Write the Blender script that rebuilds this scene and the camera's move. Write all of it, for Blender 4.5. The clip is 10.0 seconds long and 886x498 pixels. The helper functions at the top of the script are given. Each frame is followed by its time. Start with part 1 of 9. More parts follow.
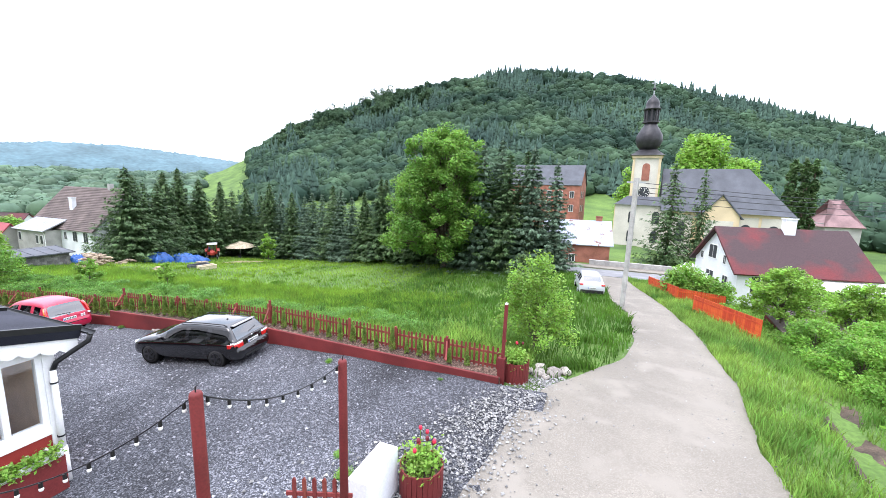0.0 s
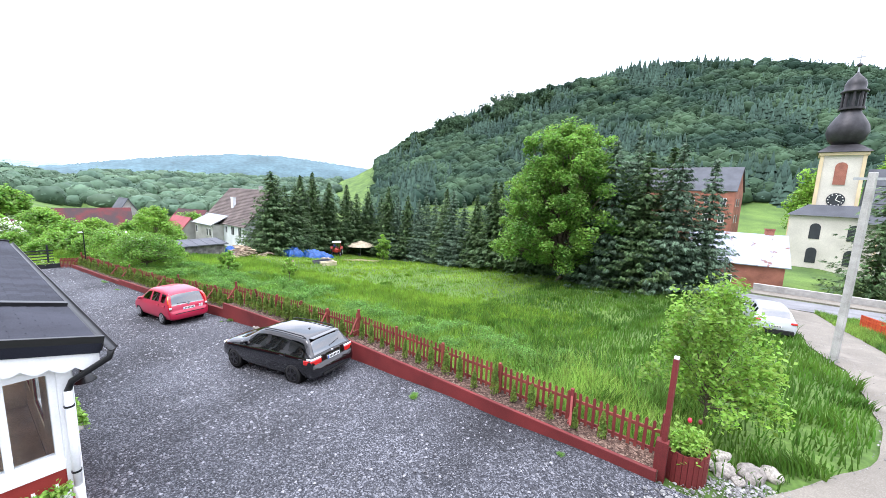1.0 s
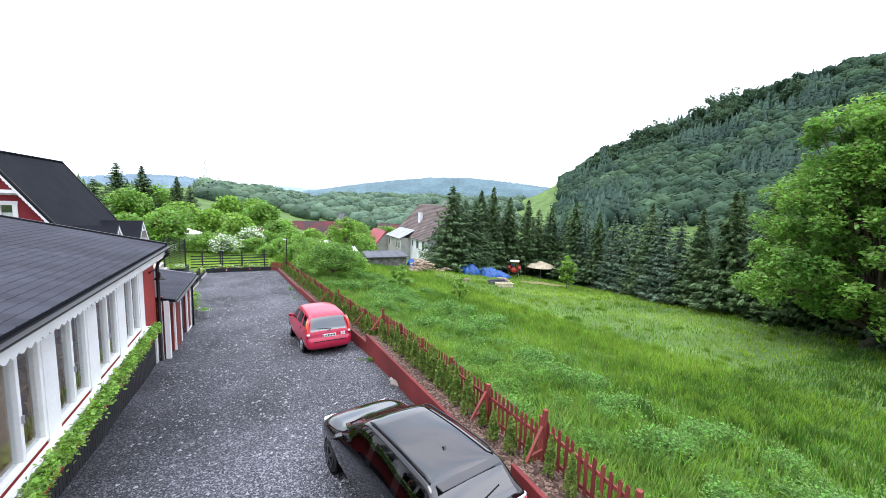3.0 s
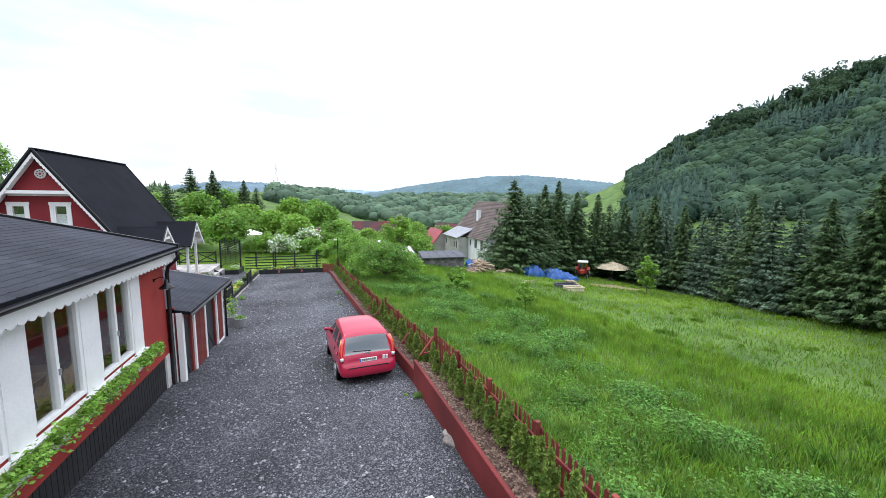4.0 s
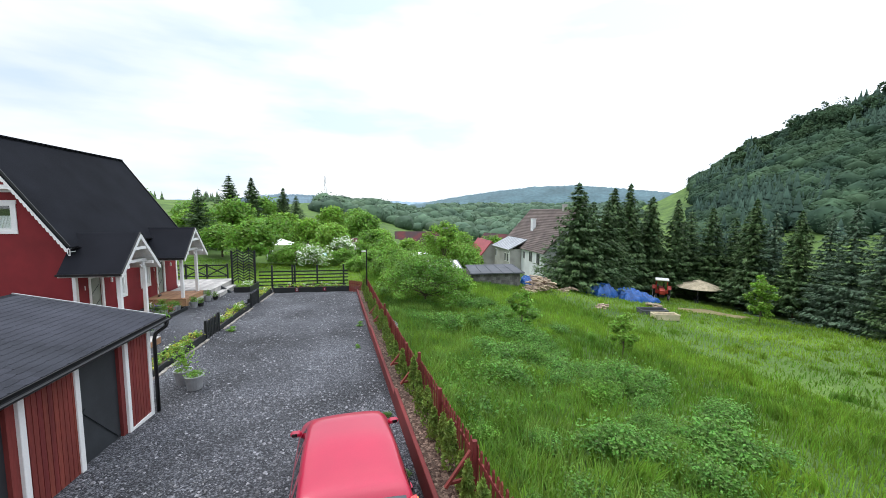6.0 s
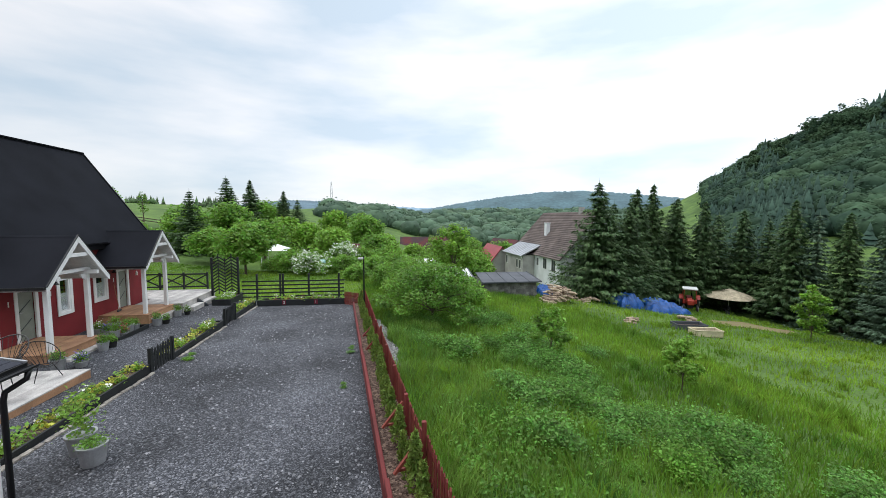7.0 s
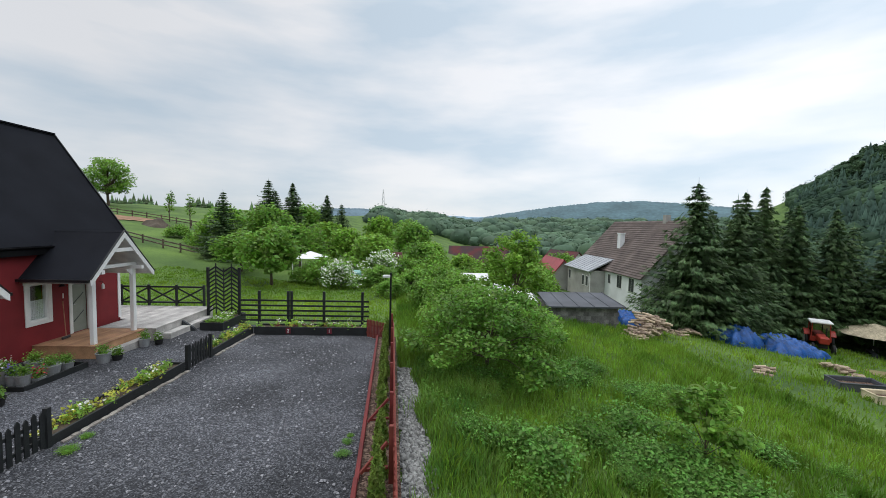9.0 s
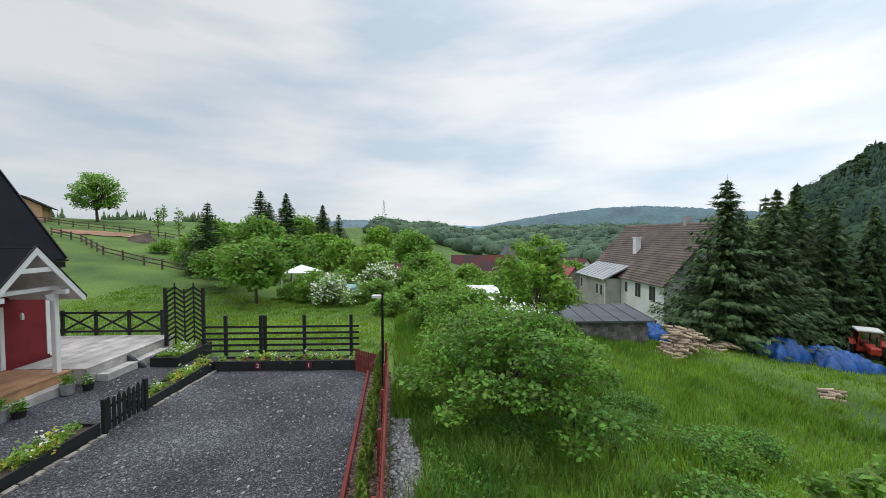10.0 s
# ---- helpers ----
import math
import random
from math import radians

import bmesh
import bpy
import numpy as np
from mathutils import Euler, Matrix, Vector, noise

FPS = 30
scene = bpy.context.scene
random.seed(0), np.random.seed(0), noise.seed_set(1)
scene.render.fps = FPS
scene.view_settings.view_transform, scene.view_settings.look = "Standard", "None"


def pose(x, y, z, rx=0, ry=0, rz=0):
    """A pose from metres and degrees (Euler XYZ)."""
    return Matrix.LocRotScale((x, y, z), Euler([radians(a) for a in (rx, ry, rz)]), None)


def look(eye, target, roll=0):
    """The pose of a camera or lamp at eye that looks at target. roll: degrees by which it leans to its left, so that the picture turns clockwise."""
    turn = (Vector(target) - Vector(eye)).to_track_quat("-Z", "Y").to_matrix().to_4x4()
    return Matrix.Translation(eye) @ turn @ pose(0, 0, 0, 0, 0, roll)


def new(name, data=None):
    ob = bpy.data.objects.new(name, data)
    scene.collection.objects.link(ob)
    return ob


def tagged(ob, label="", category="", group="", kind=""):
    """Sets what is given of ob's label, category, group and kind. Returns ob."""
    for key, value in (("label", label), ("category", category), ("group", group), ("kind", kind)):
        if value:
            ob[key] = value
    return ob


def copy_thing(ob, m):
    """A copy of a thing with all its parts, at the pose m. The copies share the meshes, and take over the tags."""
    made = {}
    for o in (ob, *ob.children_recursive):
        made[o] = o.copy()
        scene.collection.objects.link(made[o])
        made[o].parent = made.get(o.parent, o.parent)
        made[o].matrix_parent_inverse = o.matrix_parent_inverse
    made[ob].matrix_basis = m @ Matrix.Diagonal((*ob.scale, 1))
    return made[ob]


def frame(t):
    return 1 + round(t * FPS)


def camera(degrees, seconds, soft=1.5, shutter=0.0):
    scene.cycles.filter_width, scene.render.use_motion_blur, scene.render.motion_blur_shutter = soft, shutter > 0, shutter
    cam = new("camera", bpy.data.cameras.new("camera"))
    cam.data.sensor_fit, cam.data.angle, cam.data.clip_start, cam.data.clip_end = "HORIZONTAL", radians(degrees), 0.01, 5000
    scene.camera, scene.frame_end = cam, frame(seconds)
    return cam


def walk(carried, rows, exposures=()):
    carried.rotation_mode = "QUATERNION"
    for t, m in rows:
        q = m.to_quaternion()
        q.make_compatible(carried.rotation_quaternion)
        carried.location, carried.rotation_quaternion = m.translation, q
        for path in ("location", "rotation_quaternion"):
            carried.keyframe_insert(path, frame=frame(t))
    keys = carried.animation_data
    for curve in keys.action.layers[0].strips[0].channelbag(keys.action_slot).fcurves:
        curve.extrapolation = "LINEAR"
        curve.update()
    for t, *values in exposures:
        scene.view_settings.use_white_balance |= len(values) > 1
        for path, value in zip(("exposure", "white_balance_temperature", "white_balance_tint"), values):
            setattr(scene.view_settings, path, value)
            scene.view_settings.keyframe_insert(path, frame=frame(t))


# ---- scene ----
cam = camera(97.5, 10.0, soft=0.6)
# seconds, place, heading, pitch, roll
PATH = [
    (0.0, 2.794, 2.029, 7.384, 21.80, -9.12, 1.63),
    (0.5, 2.089, 3.603, 7.176, 29.88, -9.02, 1.71),
    (1.0, 1.191, 5.027, 6.962, 38.43, -8.79, 2.06),
    (1.5, 0.060, 6.317, 6.751, 46.37, -8.15, 2.30),
    (2.0, -1.278, 7.456, 6.610, 53.07, -7.64, 2.06),
    (2.5, -2.767, 8.431, 6.429, 59.02, -7.18, 1.85),
    (3.0, -4.482, 9.253, 6.182, 64.61, -6.90, 1.86),
    (4.5, -9.750, 10.903, 5.592, 75.98, -7.04, 0.02),
    (5.0, -11.630, 11.252, 5.409, 77.95, -6.51, 0.08),
    (5.5, -13.470, 11.567, 5.264, 79.17, -5.98, 0.45),
    (7.0, -19.210, 12.319, 4.767, 80.66, -4.71, 0.31),
    (7.5, -20.944, 12.550, 4.681, 82.35, -4.47, 1.10),
    (8.0, -22.755, 12.758, 4.604, 84.27, -4.14, 1.31),
    (8.5, -24.513, 12.896, 4.518, 86.31, -3.72, 1.23),
    (9.0, -26.169, 12.965, 4.479, 87.97, -3.48, 1.22),
    (9.5, -27.854, 12.948, 4.403, 88.44, -3.01, 0.58),
    (10.0, -29.647, 12.982, 4.308, 88.25, -2.07, -0.15),
]
walk(cam, [(t, pose(x, y, z, 90 + pitch, 0, yaw) @ pose(0, 0, 0, 0, 0, roll)) for t, x, y, z, yaw, pitch, roll in PATH],
     exposures=[(0.0, 1.14, 6180, 18), (1.0, 1.15, 6180, 18), (2.5, 1.04, 6180, 17), (4.5, 0.38, 6260, 13), (5.2, 0.42, 6300, 12), (7.0, 0.0, 6420, 10), (10.0, -0.28, 6500, 10)])

# ---- world and light: a bright overcast sky, thin cloud with bluish gaps ----
world = bpy.data.worlds.new("overcast_sky")
scene.world = world
world.use_nodes = True
wn, wl = world.node_tree.nodes, world.node_tree.links
wn.clear()
w_out = wn.new("ShaderNodeOutputWorld")
w_mix = wn.new("ShaderNodeMixShader")
w_sky = wn.new("ShaderNodeTexSky")
w_sky.sky_type = "NISHITA"
w_sky.sun_disc = False
w_sky.sun_elevation, w_sky.sun_rotation = radians(52), radians(-25)
w_blue = wn.new("ShaderNodeBackground")
w_blue.inputs["Strength"].default_value = 0.13
w_cloud = wn.new("ShaderNodeBackground")
w_cloud.inputs["Strength"].default_value = 0.92
w_co = wn.new("ShaderNodeTexCoord")
w_map = wn.new("ShaderNodeMapping")
w_map.inputs["Scale"].default_value = (1.6, 1.6, 6.5)
w_map.inputs["Location"].default_value = (0.3, 0.7, 0.2)
w_noise = wn.new("ShaderNodeTexNoise")
w_noise.inputs["Scale"].default_value, w_noise.inputs["Detail"].default_value = 1.3, 5.0
w_ramp = wn.new("ShaderNodeValToRGB")
w_ramp.color_ramp.elements[0].position, w_ramp.color_ramp.elements[0].color = 0.36, (0.63, 0.74, 0.84, 1)
w_ramp.color_ramp.elements[1].position, w_ramp.color_ramp.elements[1].color = 0.60, (0.96, 0.97, 0.99, 1)
wl.new(w_co.outputs["Generated"], w_map.inputs["Vector"])
wl.new(w_map.outputs["Vector"], w_noise.inputs["Vector"])
wl.new(w_noise.outputs[0], w_ramp.inputs["Fac"])
# an overcast sky is brightest overhead
w_sep = wn.new("ShaderNodeSeparateXYZ")
w_high = wn.new("ShaderNodeMapRange")
w_high.interpolation_type = "SMOOTHSTEP"
for socket, value in (("From Min", 0.45), ("From Max", 1.0), ("To Min", 1.08), ("To Max", 2.7)):
    w_high.inputs[socket].default_value = value
wl.new(w_co.outputs["Generated"], w_sep.inputs[0])
wl.new(w_sep.outputs["Z"], w_high.inputs["Value"])
# thinner, brighter cloud towards the north
w_side = wn.new("ShaderNodeMapRange")
for socket, value in (("From Min", -0.6), ("From Max", 1.0), ("To Min", 0.92), ("To Max", 1.4)):
    w_side.inputs[socket].default_value = value
wl.new(w_sep.outputs["Y"], w_side.inputs["Value"])
w_power = wn.new("ShaderNodeMath")
w_power.operation = "MULTIPLY"
wl.new(w_high.outputs[0], w_power.inputs[0])
wl.new(w_side.outputs[0], w_power.inputs[1])
wl.new(w_power.outputs[0], w_cloud.inputs["Strength"])
wl.new(w_ramp.outputs["Color"], w_cloud.inputs["Color"])
wl.new(w_sky.outputs["Color"], w_blue.inputs["Color"])
w_mix.inputs["Fac"].default_value = 0.86
wl.new(w_blue.outputs[0], w_mix.inputs[1])
wl.new(w_cloud.outputs[0], w_mix.inputs[2])
wl.new(w_mix.outputs[0], w_out.inputs["Surface"])

sun = new("sun", bpy.data.lights.new("sun", "SUN"))
sun.data.energy, sun.data.angle, sun.data.color = 0.9, radians(28), (1.0, 0.96, 0.9)
sun.matrix_world = look((0, 0, 50), (14, 30, 0))

# ---- materials ----
MATS = {}


def material(name, base, rough=0.7, spread=0.25, scale=3.0, fine=40.0, fine_amount=0.25, bump=0.2, metal=0.0, tint=None, island=0.0, per_object=0.0, spec=0.4,
             translucent=0.0, stretch=(1, 1, 1), coat=0.0, cut=(0.3, 0.7)):
    """A surface with two scales of variation, fine relief, and optional change from island to island or object to object."""
    m = bpy.data.materials.new(name)
    m.use_nodes = True
    n, l = m.node_tree.nodes, m.node_tree.links
    b = n["Principled BSDF"]
    b.inputs["Roughness"].default_value, b.inputs["Metallic"].default_value = rough, metal
    b.inputs["Specular IOR Level"].default_value = spec
    b.inputs["Coat Weight"].default_value = coat
    co = n.new("ShaderNodeTexCoord")
    mp = n.new("ShaderNodeMapping")
    mp.inputs["Scale"].default_value = stretch
    l.new(co.outputs["Object"], mp.inputs["Vector"])
    big = n.new("ShaderNodeTexNoise")
    big.inputs["Scale"].default_value, big.inputs["Detail"].default_value = scale, 4
    small = n.new("ShaderNodeTexNoise")
    small.inputs["Scale"].default_value, small.inputs["Detail"].default_value = fine, 3
    for tex in (big, small):
        l.new(mp.outputs["Vector"], tex.inputs["Vector"])
    mix = n.new("ShaderNodeMix")
    mix.data_type = "RGBA"
    other = tint or tuple(min(1, c * (1 + spread * 1.6)) for c in base)
    mix.inputs["A"].default_value = (*[c * (1 - spread) for c in base], 1)
    mix.inputs["B"].default_value = (*other, 1)
    ramp = n.new("ShaderNodeMapRange")
    ramp.inputs["From Min"].default_value, ramp.inputs["From Max"].default_value = cut
    l.new(big.outputs[0], ramp.inputs["Value"])
    l.new(ramp.outputs[0], mix.inputs["Factor"])
    hsv = n.new("ShaderNodeHueSaturation")
    l.new(mix.outputs["Result"], hsv.inputs["Color"])
    val = n.new("ShaderNodeMapRange")
    val.inputs["From Min"].default_value, val.inputs["From Max"].default_value = 0.25, 0.75
    val.inputs["To Min"].default_value, val.inputs["To Max"].default_value = 1 - fine_amount, 1 + fine_amount
    l.new(small.outputs[0], val.inputs["Value"])
    last = val.outputs[0]
    if island or per_object:
        source = n.new("ShaderNodeNewGeometry").outputs["Random Per Island"] if island else n.new("ShaderNodeObjectInfo").outputs["Random"]
        amount = island or per_object
        vary = n.new("ShaderNodeMapRange")
        vary.inputs["To Min"].default_value, vary.inputs["To Max"].default_value = 1 - amount, 1 + amount
        l.new(source, vary.inputs["Value"])
        mul = n.new("ShaderNodeMath")
        mul.operation = "MULTIPLY"
        l.new(last, mul.inputs[0])
        l.new(vary.outputs[0], mul.inputs[1])
        last = mul.outputs[0]
        hue = n.new("ShaderNodeMapRange")
        hue.inputs["To Min"].default_value, hue.inputs["To Max"].default_value = 0.5 - amount * 0.04, 0.5 + amount * 0.04
        l.new(source, hue.inputs["Value"])
        l.new(hue.outputs[0], hsv.inputs["Hue"])
    l.new(last, hsv.inputs["Value"])
    l.new(hsv.outputs["Color"], b.inputs["Base Color"])
    if bump:
        bp = n.new("ShaderNodeBump")
        bp.inputs["Strength"].default_value, bp.inputs["Distance"].default_value = bump, 0.02
        l.new(small.outputs[0], bp.inputs["Height"])
        l.new(bp.outputs["Normal"], b.inputs["Normal"])
    if translucent:
        tr = n.new("ShaderNodeBsdfTranslucent")
        l.new(hsv.outputs["Color"], tr.inputs["Color"])
        ms = n.new("ShaderNodeMixShader")
        ms.inputs["Fac"].default_value = translucent
        l.new(b.outputs[0], ms.inputs[1])
        l.new(tr.outputs[0], ms.inputs[2])
        l.new(ms.outputs[0], n["Material Output"].inputs["Surface"])
    MATS[name] = m
    return m


def stony(name, dark, light, size, rough=0.85, bump=0.6, drift=0.25, share=0.5, patch=None):
    """Loose stones: cells of several greys, with relief, dust drifting over them."""
    m = bpy.data.materials.new(name)
    m.use_nodes = True
    n, l = m.node_tree.nodes, m.node_tree.links
    b = n["Principled BSDF"]
    b.inputs["Roughness"].default_value, b.inputs["Specular IOR Level"].default_value = rough, 0.3
    co = n.new("ShaderNodeTexCoord")
    warp = n.new("ShaderNodeTexNoise")
    warp.inputs["Scale"].default_value = 6.0
    l.new(co.outputs["Object"], warp.inputs["Vector"])
    add = n.new("ShaderNodeVectorMath")
    add.operation = "MULTIPLY_ADD"
    l.new(warp.outputs["Color"], add.inputs[0])
    add.inputs[1].default_value = (0.08, 0.08, 0.08)
    l.new(co.outputs["Object"], add.inputs[2])
    cells = []
    for k in (1.0, 0.8):
        v = n.new("ShaderNodeTexVoronoi")
        v.inputs["Scale"].default_value = k / size
        v.inputs["Randomness"].default_value = 1.0
        l.new(add.outputs[0], v.inputs["Vector"])
        cells.append(v)
    ramp = n.new("ShaderNodeValToRGB")
    e = ramp.color_ramp.elements
    e[0].position, e[0].color = 0.0, (*dark, 1)
    e[1].position, e[1].color = 1.0, (*light, 1)
    mid = ramp.color_ramp.elements.new(0.5 + share * 0.45)
    mid.color = (*[d + (c - d) * 0.30 for d, c in zip(dark, light)], 1)
    sep = n.new("ShaderNodeSeparateColor")
    l.new(cells[0].outputs["Color"], sep.inputs[0])
    l.new(sep.outputs[0], ramp.inputs["Fac"])
    ramp2 = n.new("ShaderNodeValToRGB")
    e2 = ramp2.color_ramp.elements
    e2[0].position, e2[0].color = 0.93, (0, 0, 0, 1)
    e2[1].position, e2[1].color = 0.97, (1, 1, 1, 1)
    sep2 = n.new("ShaderNodeSeparateColor")
    l.new(cells[1].outputs["Color"], sep2.inputs[0])
    l.new(sep2.outputs[1], ramp2.inputs["Fac"])
    mix = n.new("ShaderNodeMix")
    mix.data_type = "RGBA"
    l.new(ramp2.outputs["Color"], mix.inputs["Factor"])
    l.new(ramp.outputs["Color"], mix.inputs["A"])
    mix.inputs["B"].default_value = (*[c * 0.9 for c in light], 1)
    broad = n.new("ShaderNodeTexNoise")
    broad.inputs["Scale"].default_value, broad.inputs["Detail"].default_value = 0.35, 5
    l.new(co.outputs["Object"], broad.inputs["Vector"])
    val = n.new("ShaderNodeMapRange")
    val.inputs["From Min"].default_value, val.inputs["From Max"].default_value = 0.3, 0.7
    val.inputs["To Min"].default_value, val.inputs["To Max"].default_value = 1 - drift, 1 + drift
    l.new(broad.outputs[0], val.inputs["Value"])
    hsv = n.new("ShaderNodeHueSaturation")
    l.new(mix.outputs["Result"], hsv.inputs["Color"])
    l.new(val.outputs[0], hsv.inputs["Value"])
    last = hsv.outputs["Color"]
    if patch:
        zone = n.new("ShaderNodeTexNoise")
        zone.inputs["Scale"].default_value, zone.inputs["Detail"].default_value = 0.9, 6
        l.new(co.outputs["Object"], zone.inputs["Vector"])
        cut = n.new("ShaderNodeMapRange")
        cut.inputs["From Min"].default_value, cut.inputs["From Max"].default_value = 0.52, 0.66
        l.new(zone.outputs[0], cut.inputs["Value"])
        pm = n.new("ShaderNodeMix")
        pm.data_type = "RGBA"
        pm.inputs["B"].default_value = (*patch, 1)
        l.new(cut.outputs[0], pm.inputs["Factor"])
        l.new(last, pm.inputs["A"])
        last = pm.outputs["Result"]
    l.new(last, b.inputs["Base Color"])
    bp = n.new("ShaderNodeBump")
    bp.inputs["Strength"].default_value, bp.inputs["Distance"].default_value = bump, size
    l.new(cells[0].outputs["Distance"], bp.inputs["Height"])
    bp.invert = True
    l.new(bp.outputs["Normal"], b.inputs["Normal"])
    MATS[name] = m
    return m


def glass(name, tint=(0.75, 0.8, 0.8), rough=0.02, ior=1.5):
    m = bpy.data.materials.new(name)
    m.use_nodes = True
    n, l = m.node_tree.nodes, m.node_tree.links
    n.remove(n["Principled BSDF"])
    clear = n.new("ShaderNodeBsdfTransparent")
    clear.inputs["Color"].default_value = (*tint, 1)
    gloss = n.new("ShaderNodeBsdfGlossy")
    gloss.inputs["Roughness"].default_value = rough
    lw = n.new("ShaderNodeLayerWeight")
    lw.inputs["Blend"].default_value = 0.5
    up = n.new("ShaderNodeMath")
    up.operation, up.inputs[1].default_value = "POWER", 5.0
    fr = n.new("ShaderNodeMath")
    head_on = ((ior - 1) / (ior + 1)) ** 2
    fr.operation, fr.inputs[1].default_value, fr.inputs[2].default_value = "MULTIPLY_ADD", 1 - head_on, head_on
    mix = n.new("ShaderNodeMixShader")
    l.new(lw.outputs["Facing"], up.inputs[0])
    l.new(up.outputs[0], fr.inputs[0])
    l.new(fr.outputs[0], mix.inputs["Fac"])
    l.new(clear.outputs[0], mix.inputs[1])
    l.new(gloss.outputs[0], mix.inputs[2])
    l.new(mix.outputs[0], n["Material Output"].inputs["Surface"])
    MATS[name] = m
    return m


M_GRAVEL = stony("dark_slate_gravel", (0.0145, 0.0153, 0.0192), (0.172, 0.175, 0.193), 0.026, share=0.47, drift=0.55)
M_GRAVEL_LIGHT = stony("pale_gravel", (0.06, 0.06, 0.062), (0.30, 0.295, 0.29), 0.03, share=0.45)
M_DUST = stony("packed_road_grit", (0.165, 0.148, 0.122), (0.24, 0.216, 0.18), 0.02, bump=0.12, share=0.3, drift=0.16, patch=(0.225, 0.203, 0.17))
M_ASPHALT = material("worn_asphalt", (0.17, 0.17, 0.175), 0.9, 0.2, 0.6, 60, 0.2, 0.2)
M_SOIL = material("soil", (0.07, 0.05, 0.035), 0.95, 0.4, 2, 25, 0.4, 0.6)
M_MULCH = stony("bark_mulch", (0.04, 0.02, 0.014), (0.24, 0.16, 0.12), 0.045, bump=0.8, share=0.2)
M_MEADOW = material("meadow_ground", (0.06, 0.125, 0.022), 0.95, 0.3, 0.16, 7, 0.35, 0.3, tint=(0.115, 0.195, 0.034))
M_GRASS = material("grass_blades", (0.115, 0.255, 0.027), 0.6, 0.25, 0.22, 1.4, 0.35, 0, tint=(0.255, 0.41, 0.042), island=0.35, translucent=0.5)
# darker copy of the meadow blades, with the trees' shade in its colour
M_GRASS_SHADED = material("shade_darkened_blades", (0.053, 0.15, 0.018), 0.6, 0.25, 0.22, 1.4, 0.3, 0, tint=(0.12, 0.24, 0.028), island=0.3, translucent=0.5)
M_GRASS_MOWN = material("mown_grass_blades", (0.14, 0.3, 0.034), 0.6, 0.25, 0.12, 1.1, 0.3, 0, tint=(0.33, 0.48, 0.048), island=0.3, translucent=0.5)
M_GRASS_ROUGH = material("rough_verge_blades", (0.115, 0.27, 0.045), 0.6, 0.25, 0.4, 1.8, 0.3, 0, tint=(0.31, 0.46, 0.085), island=0.4, translucent=0.45)
M_BRAMBLE = material("bramble_leaves", (0.13, 0.30, 0.055), 0.6, 0.3, 0.5, 2, 0.25, 0, tint=(0.2, 0.39, 0.065), island=0.45, translucent=0.4)
M_NETTLE = material("nettle_leaves", (0.105, 0.25, 0.04), 0.6, 0.3, 0.5, 2, 0.25, 0, tint=(0.2, 0.38, 0.055), island=0.4, translucent=0.45)
M_WEED = material("weed_leaves", (0.18, 0.39, 0.06), 0.6, 0.3, 0.5, 2, 0.2, 0, tint=(0.28, 0.50, 0.07), island=0.4, translucent=0.5)
M_RED = material("falu_red_render", (0.30, 0.034, 0.026), 0.82, 0.12, 1.2, 60, 0.10, 0.25)
M_REDHOUSE = material("deep_red_boards", (0.19, 0.016, 0.020), 0.75, 0.12, 1.2, 60, 0.10, 0.25)
M_REDWOOD = material("red_stained_wood", (0.175, 0.033, 0.026), 0.7, 0.25, 2.0, 30, 0.2, 0.3, stretch=(1, 1, 0.15), per_object=0.18)
M_REDKERB = material("red_painted_concrete", (0.14, 0.019, 0.018), 0.7, 0.25, 0.8, 35, 0.18, 0.15)
M_ORANGE = material("orange_painted_fence", (0.52, 0.07, 0.02), 0.7, 0.2, 1.5, 30, 0.15, 0.2, per_object=0.15)
M_WHITE = material("white_paint", (0.78, 0.78, 0.77), 0.55, 0.05, 1.5, 30, 0.05, 0.08)
M_OLDWHITE = material("weathered_white_paint", (0.62, 0.62, 0.6), 0.7, 0.15, 2, 25, 0.15, 0.15)
M_BLACKWOOD = material("black_stained_wood", (0.014, 0.016, 0.017), 0.6, 0.3, 2, 30, 0.25, 0.3, per_object=0.2)
M_BLACK = material("black_coated_metal", (0.008, 0.008, 0.009), 0.35, 0.2, 3, 30, 0.1, 0.02)
M_SHINGLE = material("charcoal_shingle", (0.038, 0.04, 0.05), 0.9, 0.2, 0.7, 60, 0.3, 0.3, island=0.16, spec=0.15)
M_FELT = material("charcoal_roofing", (0.0115, 0.0125, 0.017), 0.88, 0.2, 0.6, 70, 0.3, 0.2, island=0.12, spec=0.12)
M_PLINTH = material("black_plinth_boards", (0.017, 0.017, 0.018), 0.7, 0.25, 1.5, 25, 0.25, 0.3)
M_DECK = material("weathered_grey_decking", (0.40, 0.38, 0.36), 0.8, 0.25, 2, 25, 0.2, 0.3, per_object=0.15)
M_TANDECK = material("tan_decking", (0.36, 0.20, 0.11), 0.7, 0.2, 2, 25, 0.15, 0.2, per_object=0.12)
M_DOORGREEN = material("sage_painted_door", (0.24, 0.26, 0.22), 0.6, 0.1, 2, 30, 0.08, 0.08)
M_DARKDOOR = material("dark_grey_door", (0.03, 0.034, 0.038), 0.5, 0.15, 2, 30, 0.1, 0.05)
M_GLASS = glass("window_glass", (0.95, 0.97, 0.97), ior=2.0)
M_CARSIDE = glass("dark_car_side_glass", (0.10, 0.115, 0.12), ior=1.8)
M_CARGLASS = glass("tinted_car_glass", (0.13, 0.15, 0.16), ior=2.9)
M_INSIDE = material("timber_interior", (0.68, 0.49, 0.31), 0.7, 0.15, 1.5, 20, 0.12, 0.1)
